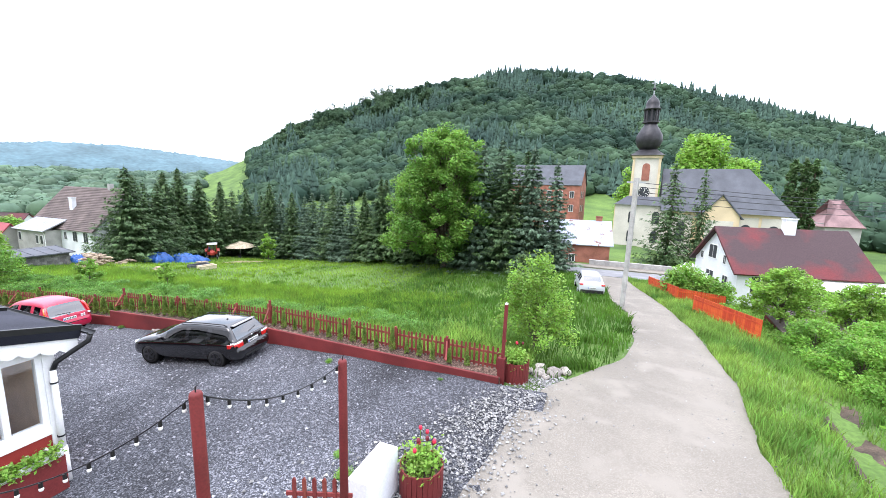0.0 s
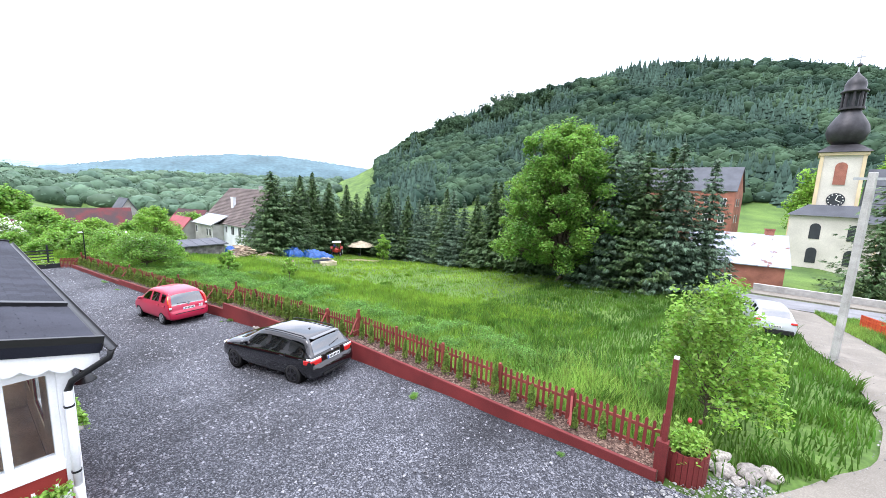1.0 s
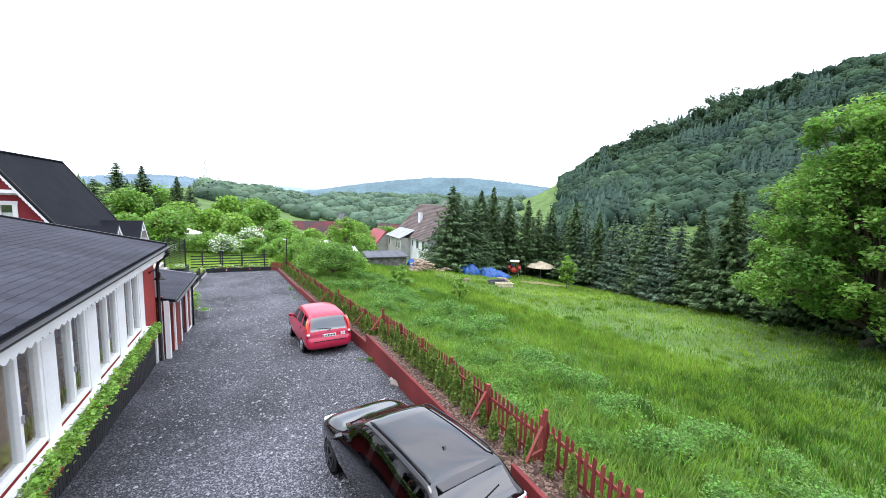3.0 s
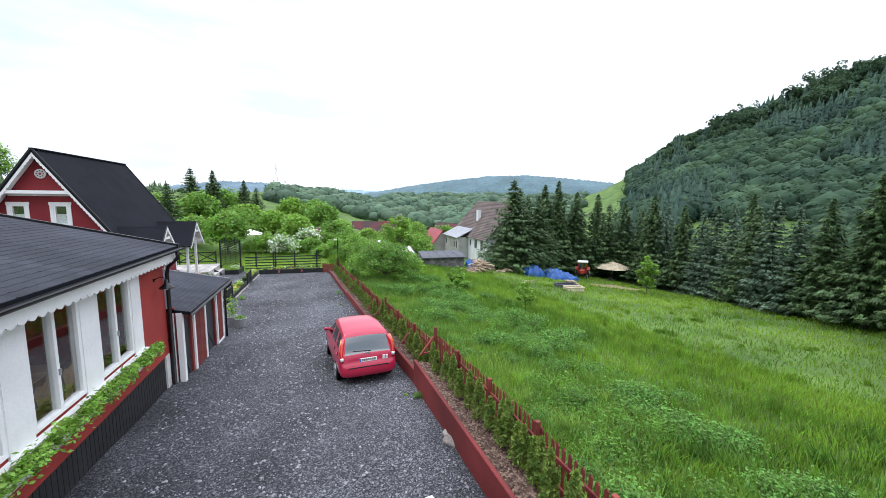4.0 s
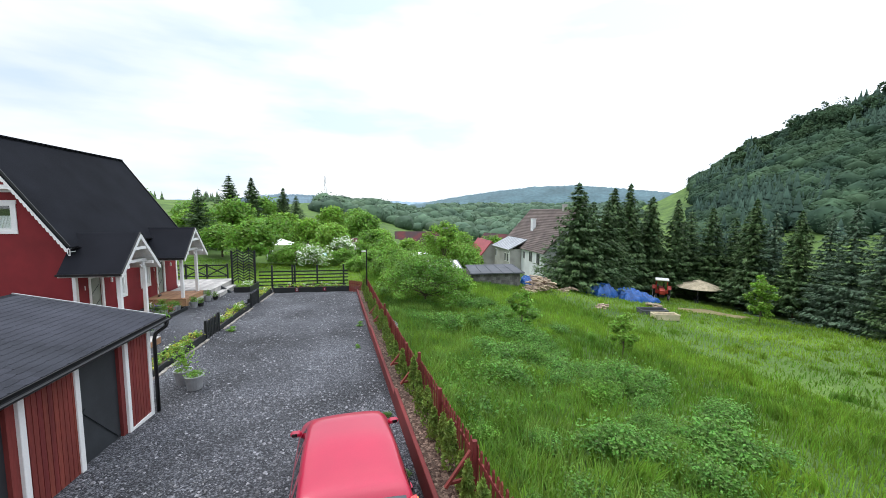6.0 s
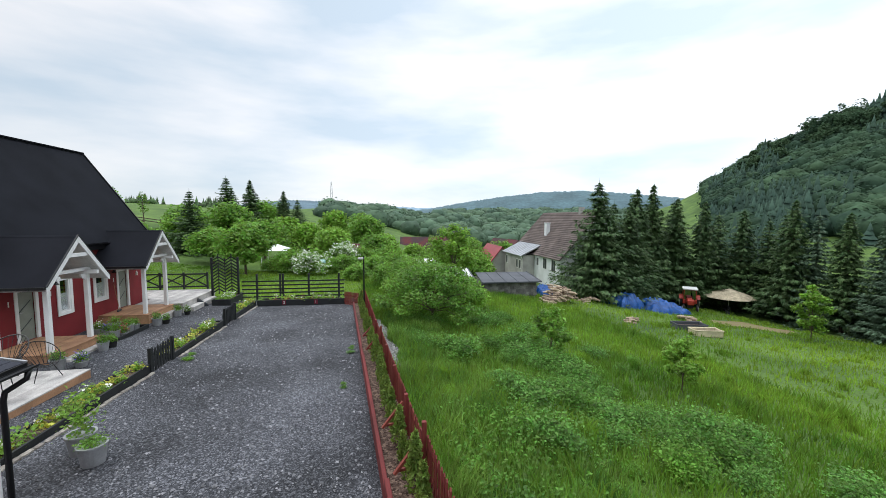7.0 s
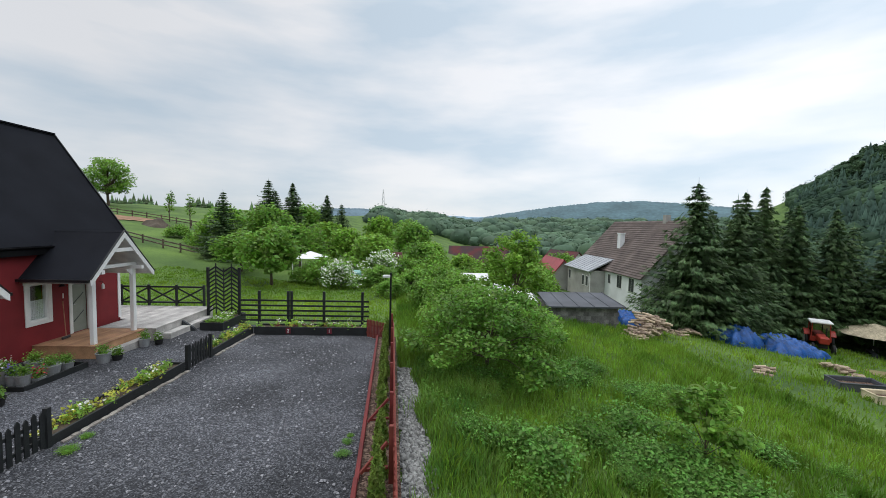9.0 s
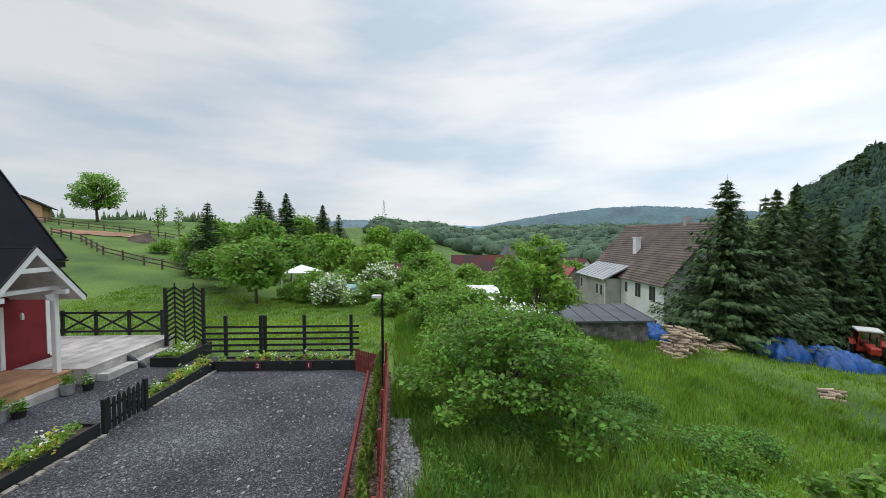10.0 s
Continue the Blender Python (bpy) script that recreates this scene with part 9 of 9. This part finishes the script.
# conifers of the far gardens and by the church
for i, (x, y, k, s) in enumerate([(-71.5, -10.6, 0, 0.72), (-89, -12.6, 0, 0.95), (-91, -9.5, 2, 1.0), (-95, -5, 2, 0.9), (-100, -3.6, 0, 0.75), (-98, -15, 0, 0.8)]):
    copy_thing(sp[k], on_land(x, y, 50 * i) @ Matrix.Diagonal((s, s, s * 0.8, 1)))
cs = spruce(61, 15.0, 4.9, M_SPRUCE, "tall sparse spruce before the church", on_land(12.2, 66.0), "spruces by the church", clumps=4200)
copy_thing(cs, on_land(16.2, 67.5, 40) @ Matrix.Diagonal((0.7, 0.7, 1.0, 1)))
for i, (x, y) in enumerate([(34.6, 92), (36.6, 93), (38.4, 94)]):
    limb_tree(70 + i, 19, 1.1, 4500, 0.4, M_SPRUCE, "slim tall dark poplar behind the church", "poplar", on_land(x, y), "poplars behind the church", 0.25, 0.06, name="poplar_tree", lumps=40, squash=1.8)
lt = limb_tree(75, 25, 8.5, 14000, 0.55, M_LEAF_PALE, "large pale green lime tree behind the church", "tree", on_land(24, 112), "trees behind the church", 0.4, 0.2, name="lime_tree", lumps=36)
for i, (x, y, s) in enumerate([(33, 118, 0.8), (12, 122, 0.7), (60, 100, 0.6), (68, 92, 0.6), (56, 84, 0.5), (78, 88, 0.7)]):
    copy_thing(lt, on_land(x, y, 63 * i) @ Matrix.Diagonal((s, s, s, 1)))
for i, (x, y, k, s) in enumerate([(9.5, 37.0, 2, 0.9), (11.0, 36.0, 2, 0.8), (10.6, 40.0, 2, 0.8), (14.4, 55.0, 2, 1.2), (18, 56, 2, 1.0), (27, 31, 0, 0.9), (30, 37, 1, 1.0), (34, 42, 0, 1.2), (36, 33, 1, 1.0), (40, 48, 0, 1.3), (32, 26, 0, 0.9)]):
    copy_thing(gt[k], on_land(x, y, 41 * i) @ Matrix.Diagonal((s, s, s, 1)))
vt = limb_tree(91, 3.9, 1.75, 9000, 0.095, M_LEAF_PALE, "airy pale green young tree beside the lane", "tree", on_land(12.4, 28.0), "young trees by the lane", 0.06, 0.2, name="roadside_tree", lumps=46, squash=0.7, puff=0.24)
vs_ = limb_tree(92, 2.3, 1.7, 7000, 0.085, M_WEED, "bushy green roadside shrub in the tall weeds", "shrub", on_land(14.6, 24.0), "roadside shrubs", 0.04, 0.1, name="roadside_shrub", lumps=40, squash=0.7, puff=0.3)
for i, (x, y, k, sc) in enumerate([(16.2, 29.0, 0, 1.0), (18.5, 24.5, 0, 0.95), (21.5, 29.5, 0, 1.2), (15.6, 33.5, 0, 0.9), (24.0, 23.5, 0, 1.1), (12.6, 21.0, 1, 0.8), (16.4, 20.0, 1, 1.1), (13.6, 17.0, 1, 0.9), (19.5, 19.0, 1, 1.2), (15.2, 13.6, 1, 0.9), (12.8, 12.4, 1, 0.7), (17.5, 15.4, 1, 1.1), (12.6, 24.6, 1, 0.75), (21.0, 15.0, 1, 1.2)]):
    copy_thing((vt, vs_)[k], on_land(x, y, 53 * i) @ Matrix.Diagonal((sc, sc, sc, 1)))
for i, (x, y, sc) in enumerate([(-97.6, -33.6, 1.0), (-93.5, -27.5, 1.15), (-119, -47, 0.9)]):
    limb_tree(180 + i, 5.2 * sc, 0.9, 260, 0.2, M_LEAF, "thin sparsely leaved young tree on the slope", "tree", on_land(x, y), "young trees on the slope", 0.09, 0.3, name="young_tree", lumps=14)
for i, (x, y, sc) in enumerate([(-82.5, -22.5, 0.9), (-80, -18.5, 0.8), (-76, -15.5, 0.9), (-73.0, -12.0, 0.8)]):
    copy_thing(gt[2], on_land(x, y, 31 * i) @ Matrix.Diagonal((sc, sc, sc * 0.8, 1)))
limb_tree(80, 10.4, 4.6, 6500, 0.26, M_LEAF, "lone round tree on the meadow skyline", "tree", on_land(-111.8, -55.5), name="field_tree", trunk_r=0.25, low=0.2, lumps=60, puff=0.26)

# ---- boulders by the planter, loose stones on the lot ----
for x, y, s, lab in ((1.35, 14.7, 0.21, "pale"), (1.8, 14.95, 0.25, "tan"), (2.15, 15.3, 0.2, "grey"), (1.3, 15.3, 0.17, "grey"), (1.0, 14.75, 0.14, "tan"), (1.6, 14.45, 0.12, "grey")):
    bm = bmesh.new()
    bmesh.ops.create_icosphere(bm, subdivisions=3, radius=1)
    for v in bm.verts:
        v.co *= 1 + 0.25 * noise.noise(v.co * 1.3 + Vector((x * 9, y * 7, 0)))
        v.co.z *= 0.7
    me = bpy.data.meshes.new("boulder")
    bm.to_mesh(me)
    bm.free()
    tagged(part("boulder", me, M_STONE, None, m=on_land(x, y, 50 * x, 0.08) @ Matrix.Diagonal((s * 1.3, s, s, 1))), lab + " field boulder lying beside the planter", "boulder", "boulders by the planter")

rng = np.random.default_rng(17)
n = 24000
sx = rng.uniform(-44, 1.4, n)
sy = np.where(sx > -6.2, rng.uniform(3.0, 13.0, n), np.where(sx > -27, rng.uniform(6.3, 12.9, n), rng.uniform(1.9, 12.8, n)))
okk = sy < kerb_y(sx) - 0.05
sx, sy = sx[okk], sy[okk]
n = len(sx)
tet = np.array([(1, 0, -0.3), (-0.5, 0.8, -0.3), (-0.6, -0.75, -0.3), (0.1, 0.1, 0.55), (0.5, 0.55, 0.2), (-0.45, -0.1, 0.35)])
tf = np.array([(0, 4, 3), (4, 1, 3), (1, 5, 3), (5, 2, 3), (2, 0, 3), (0, 1, 4), (1, 2, 5)])
sz = (0.016 + 0.04 * rng.random(n) ** 3.5)[:, None, None]
ang = rng.uniform(0, 6.28, n)
ca, sa = np.cos(ang)[:, None], np.sin(ang)[:, None]
tv = np.stack([tet[:, 0] * ca - tet[:, 1] * sa, tet[:, 0] * sa + tet[:, 1] * ca, np.tile(tet[:, 2] * 0.8, (n, 1))], -1) * sz
tv += np.stack([sx, sy, lot_z(sx) + 0.01], -1)[:, None]
solid("loose_stones", raw_mesh("loose_stones", tv.reshape(-1, 3), (tf[None] + (np.arange(n) * 6)[:, None, None]).reshape(-1, 3)), material("mixed_grey_stones", (0.165, 0.165, 0.175), 0.85, 0.2, 5, 30, 0.2, 0, island=0.75), "scattered grey stones lying loose on the gravel", "stones", kind="stuff")

for x, y, s, lab in ((-15.6, 13.02, 0.16, "pale"), (-15.95, 13.05, 0.11, "grey")):
    tagged(part("boulder", me, M_STONE, None, m=pose(x, y, float(lot_z(x)) + 0.03, 0, 0, 80 * x) @ Matrix.Diagonal((s * 1.5, s, s, 1))), lab + " broken stone lying against the red kerb", "stone", "stones by the kerb")

# pale chippings between kerb end and lane, and behind the fence
def patch(name, inside, x0, x1, y0, y1, step, height, mat, label):
    """A thin skin over the ground, where inside(x, y) holds."""
    v, f = sheet(np.arange(x0, x1, step), np.arange(y0, y1, step), height)
    c = v[f].mean(1)
    f = f[inside(c[:, 0], c[:, 1])]
    return solid(name, raw_mesh(name, v, f, True), mat, label, "gravel", kind="structure")


def stone_scatter(name, label, x, y, z, small, large, mat, seed):
    """Many small angular stones in one mesh."""
    rng = np.random.default_rng(seed)
    n = len(x)
    ang = rng.uniform(0, 6.28, n)
    ca, sa = np.cos(ang)[:, None], np.sin(ang)[:, None]
    sz = (small + (large - small) * rng.random(n) ** 3)[:, None, None]
    v = np.stack([tet[:, 0] * ca - tet[:, 1] * sa, tet[:, 0] * sa + tet[:, 1] * ca, np.tile(tet[:, 2] * 0.8, (n, 1))], -1) * sz
    v += np.stack([x, y, z], -1)[:, None]
    return solid(name, raw_mesh(name, v.reshape(-1, 3), (tf[None] + (np.arange(n) * 6)[:, None, None]).reshape(-1, 3)), mat, label, "stones", kind="stuff")


M_PALESTONE = material("pale_stones", (0.20, 0.198, 0.19), 0.9, 0.2, 5, 30, 0.2, 0, island=0.6)
rng = np.random.default_rng(23)
y = rng.uniform(4.0, 14.8, 7500)
x = np.interp(y, [4, 8, 11, 13, 14.5], [-1.0, -0.4, 0.5, 1.2, 1.9]) + rng.normal(size=7500) * np.interp(y, [4, 7, 10, 14.8], [1.9, 1.3, 0.7, 0.35])
stone_scatter("pale_chippings", "pale chippings where the lot meets the lane", x, y, np.maximum(np.where(y < 13, lot_z(x), -9), land_z(x, y)) + 0.05, 0.015, 0.06, M_PALESTONE, 1)
x = rng.uniform(-40.5, -33.0, 2600)
y = kerb_y(x) + 1.25 + rng.normal(size=2600) * 0.17
stone_scatter("path_chippings", "scattered pale stones outside the fence", x, y, land_z(x, y) + 0.08, 0.03, 0.1, M_PALESTONE, 2)
patch("gravel_path", lambda x, y: (y > kerb_y(x) + 0.88) & (y < kerb_y(x) + 1.55 + 0.12 * np.sin(2.1 * x)) & (x > -40.5) & (x < -33.0), -41, -28, 11, 14.2, 0.15, lambda x, y: land_z(x, y) + 0.05, M_GRAVEL_LIGHT, "narrow strip of grey chippings outside the fence")
patch("ditch_soil", lambda x, y: np.abs(x - ditch_x(y) - 0.12 * np.sin(2.3 * y)) < 0.42, 8.0, 11.4, 6, 18, 0.12, lambda x, y: land_z(x, y) + 0.03, M_SOIL, "dark damp soil in the roadside ditch")
y = rng.uniform(4, 40, 2600)
c, h = road_mid(y)
x = c + h * np.clip(rng.normal(size=2600) * 0.7, -1, 1)
stone_scatter("lane_grit", "loose grit and pebbles lying on the lane", x, y, np.maximum(land_z(x, y), np.where(y < 12.5, lot_z(x) - 0.05, -9)) + 0.085, 0.01, 0.04, M_PALESTONE, 3)

patch("back_yard", lambda x, y: ((x + 78) / 9.5) ** 2 + ((y - 58) / 11) ** 2 < 1, -90, -67, 46, 71, 0.8, lambda x, y: land_z(x, y) + 0.08, M_DUST, "pale gravelled yard behind the spruces")

# ---- grass ----
def grass(name, label, count, spots_, h0, h1, width, seed, mat, tufts=0.25):
    """Blades over the ground, a share of them gathered in taller tussocks that lean one way."""
    rng = np.random.default_rng(seed)
    x, y = spots_(rng, count)
    n = len(x)
    a = rng.uniform(0, 6.28, n)
    b = a + rng.uniform(-0.8, 0.8, n)
    h = rng.uniform(h0, h1, n)
    lean = rng.uniform(0.1, 0.6, n)
    m = int(n * tufts)
    if m:
        k = max(1, m // 70)
        heart = rng.integers(0, n, k)
        own = rng.integers(0, k, m)
        wide = rng.uniform(0.08, 0.3, k)[own]
        lie, tall = rng.uniform(0, 6.28, k)[own], rng.uniform(0.9, 1.45, k)[own]
        tx_, ty_ = x[heart][own] + rng.normal(size=m) * wide, y[heart][own] + rng.normal(size=m) * wide * 0.7
        x, y = np.r_[x[m:], tx_], np.r_[y[m:], ty_]
        h = np.r_[h[m:], h[:m] * tall]
        lean = np.r_[lean[m:], rng.uniform(0.2, 0.7, m)]
        b = np.r_[b[m:], lie + rng.normal(size=m) * 0.8]
        c, hw_ = road_mid(y)
        on_lane = np.abs(x - c) < hw_ - 0.05
        x = np.where(on_lane & (y < 46), c + np.sign(x - c) * (hw_ + rng.random(n) * 0.4), x)
    z = land_z(x, y)
    clump = 0.7 + 0.6 * (0.5 + 0.5 * np.sin(x * 1.3 + 2 * np.sin(y * 0.8)) * np.sin(y * 1.1 + 1.7 * np.sin(x * 0.6)))
    h = h * clump
    lean = lean * h
    dx, dy = np.cos(a) * width / 2, np.sin(a) * width / 2
    base = np.stack([x, y, z], -1)
    w1 = np.stack([dx, dy, 0 * dx], -1)
    tip = base + np.stack([-np.sin(b) * lean, np.cos(b) * lean, h], -1)
    mid = base + np.stack([-np.sin(b) * lean * 0.35, np.cos(b) * lean * 0.35, h * 0.6], -1)
    v = np.stack([base - w1, base + w1, mid + w1 * 0.7, mid - w1 * 0.7, tip], 1).reshape(-1, 3)
    i = np.arange(n)[:, None] * 5
    f = np.concatenate([i + (0, 1, 2), i + (0, 2, 3), i + (3, 2, 4)], 1).reshape(-1, 3)
    return solid(name, raw_mesh(name, v, f), mat, label, "grass", kind="stuff")


def near_field(rng, n):
    x = rng.uniform(-60, 5.2, n)
    y = kerb_y(x) + 0.95 + rng.random(n) ** 1.15 * 19
    c, h = road_mid(y)
    ok = (x < c - h + 0.1) & (x < -13 + 9 * rng.random(n)) & ~((x > -40.5) & (x < -33.0) & (y < kerb_y(x) + 1.5 + 0.15 * np.sin(2.1 * x)))
    return x[ok], y[ok]


def far_field(rng, n):
    x = rng.uniform(-64, 5.0, n)
    y = 25 + rng.random(n) ** 0.9 * 33
    c, h = road_mid(y)
    ok = (x < c - h - 0.1) & (x < -16 + 10 * rng.random(n)) & (((x + 53.0) / 2.9) ** 2 + ((y - 50.4) / 4.2) ** 2 > 0.95 + 0.25 * np.sin(3 * x + 2 * y))
    return x[ok], y[ok]


def lane_corner(rng, n):
    x, y = 5.2 - 21 * rng.random(n) ** 1.15, rng.uniform(14.4, 47, n)
    c, h = road_mid(y)
    ok = x < c - h - 0.1
    return x[ok], y[ok]


def fence_strip(rng, n):
    x = rng.uniform(-46, 1.0, n)
    y = kerb_y(x) + 1.0 + np.abs(rng.normal(size=n)) * 3.2
    ok = ~((x > -40.5) & (x < -33.0) & (y < kerb_y(x) + 1.5 + 0.15 * np.sin(2.1 * x)))
    return x[ok], y[ok]


def verge(rng, n):
    y = rng.uniform(3, 46, n)
    c, h = road_mid(y)
    x = c + h - 0.05 + rng.random(n) ** 1.6 * 11
    ok = ~((np.abs(x - ditch_x(y) - 0.12 * np.sin(2.3 * y)) < 0.36) & (y < 17.5))
    return x[ok], y[ok]


def west_green(rng, n):
    x, y = rng.uniform(-64, -46.5, n), rng.uniform(-12, 16, n)
    ok = ~((x > -47.6) & (y < 10.3))
    return x[ok], y[ok]


grass("meadow_grass", "tall lush green meadow grass beside the fence", 145000, near_field, 0.18, 0.5, 0.035, 1, M_GRASS)
grass("far_meadow_grass", "mown bright green meadow grass below the spruces", 58000, far_field, 0.12, 0.34, 0.06, 2, M_GRASS_MOWN)
grass("corner_grass", "long grass between the meadow and the lane, its deep green standing in for tree shade", 42000, lane_corner, 0.2, 0.45, 0.045, 6, M_GRASS_SHADED)
grass("strip_grass", "tall pale green grass in the rough strip by the fence", 62000, fence_strip, 0.2, 0.5, 0.03, 5, M_GRASS_ROUGH, 0.1)


def weed_stand(name, label, spots_, count, tall, leaf, seed, mat):
    """Upright leafy stalks standing close together in patches."""
    rng = np.random.default_rng(seed)
    x, y = spots_(rng, count)
    n, per = len(x), 11
    h = tall * rng.uniform(0.5, 1.1, n) * (0.6 + 0.4 * np.sin(0.9 * x + 1.3 * np.sin(0.7 * y)) ** 2)
    u = (np.arange(per) + 0.5) / per
    p = np.stack([np.repeat(x, per), np.repeat(y, per), np.repeat(land_z(x, y), per) + np.outer(h, u).ravel() + 0.03], 1)
    p[:, :2] += rng.normal(size=(n * per, 2)) * (0.11 * (1.1 - np.tile(u, n)))[:, None]
    v, f = leaf_cloud(p, leaf, rng, up=0.4)
    return solid(name, raw_mesh(name, v, f), mat, label, "weeds", kind="stuff")


def rough_strip(rng, n):
    x = rng.uniform(-45, -3, n)
    y = kerb_y(x) + 1.7 + rng.random(n) ** 1.3 * np.interp(x, [-45, -30, -3], [7.5, 8.5, 4.5])
    thick = np.sin(0.55 * x + 1.9 * np.sin(0.31 * y)) + np.sin(0.8 * y + 0.4 * x) + rng.normal(size=n) * 0.5
    ok = thick > 0.75
    return x[ok], y[ok]


def lane_weeds(rng, n):
    y = rng.uniform(6, 34, n)
    x = ditch_x(y) + 0.7 + rng.random(n) * 8
    ok = np.sin(0.9 * x + 2 * np.sin(0.5 * y)) + rng.normal(size=n) * 0.5 > 0.0
    return x[ok], y[ok]


weed_stand("nettle_stand", "fresh green nettles and weeds in the rough strip", rough_strip, 12000, 0.55, 0.055, 61, M_NETTLE)
weed_stand("roadside_weeds", "bright leafy weeds beyond the roadside ditch", lane_weeds, 6000, 0.7, 0.095, 62, M_WEED)
grass("verge_grass", "rough green verge grass along the lane", 68000, verge, 0.12, 0.42, 0.03, 3, M_GRASS_ROUGH)
grass("garden_grass", "short mown garden grass behind the slatted fence", 46000, west_green, 0.05, 0.14, 0.06, 4, M_GRASS_MOWN)

# ---- woods across the valley and haze-coloured distance ----
def valley_spots(rng, count):
    out = []
    while len(out) < count:
        a, r = rng.uniform(52, 97), math.sqrt(rng.uniform(175 ** 2, 420 ** 2))
        out.append((-20 - r * math.sin(math.radians(a)), 10 + r * math.cos(math.radians(a))))
    return out


woods("valley_woods", "green woods across the valley, paled and blued with haze", 1050, valley_spots, 4.2, 33, 0.03, M_VALLEY)


def skyline_spots(rng, count):
    out = []
    while len(out) < count:
        a, r = rng.uniform(104, 136), rng.uniform(128, 150)
        if math.sin(a * 0.9) + rng.normal() * 0.4 > 0.1:
            out.append((-30 - r * math.sin(math.radians(a)), 13 + r * math.cos(math.radians(a))))
    return out


woods("skyline_conifers", "row of small dark conifers along the meadow skyline", 170, skyline_spots, 1.7, 34, 0.92, M_SPRUCE)


def far_ridge(name, label, radius, a0, a1, heights, colour, seed):
    """A distant wooded ridge: a sloping bank with a ragged tree line, haze mixed into its colour."""
    rng = np.random.default_rng(seed)
    n = 260
    v, f = [], []
    for i in range(n + 1):
        a = a0 + (a1 - a0) * i / n
        e = float(np.interp(i / n, np.linspace(0, 1, len(heights)), heights))
        top = radius * math.tan(math.radians(e)) + 5 + rng.uniform(-1, 1) * radius * 0.0014
        for k, (rr, zz) in enumerate(((0.7, -40), (0.9, top * 0.55), (1.0, top), (1.25, -40))):
            v.append((-25 - radius * rr * math.sin(math.radians(a)), 8 + radius * rr * math.cos(math.radians(a)), zz))
    for i in range(n):
        for k in range(3):
            f.append((i * 4 + k, i * 4 + k + 1, i * 4 + k + 5, i * 4 + k + 4))
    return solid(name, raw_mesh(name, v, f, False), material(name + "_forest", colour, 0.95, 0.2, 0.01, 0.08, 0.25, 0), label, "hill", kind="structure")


# air haze is put into these base colours, bluer and paler with distance
far_ridge("backdrop_hill", "distant wooded ridge across the valley with blue haze in its colour", 1500, 44, 88, [1.5, 2.6, 3.2, 3.7, 3.6, 3.0, 2.2, 1.2, 0.4], (0.075, 0.13, 0.148), 1)
far_ridge("backdrop_hill", "far hill on the western horizon with blue haze in its colour", 2200, 84, 116, [0.4, 1.0, 1.3, 2.1, 2.2, 1.6, 1.0, 0.6], (0.10, 0.155, 0.19), 2)
far_ridge("backdrop_hill", "distant hills closing the valley, coloured pale with haze", 3200, 40, 140, [1.2, 1.4, 1.0, 1.3, 1.5, 1.2, 1.0, 1.2], (0.2, 0.3, 0.38), 3)
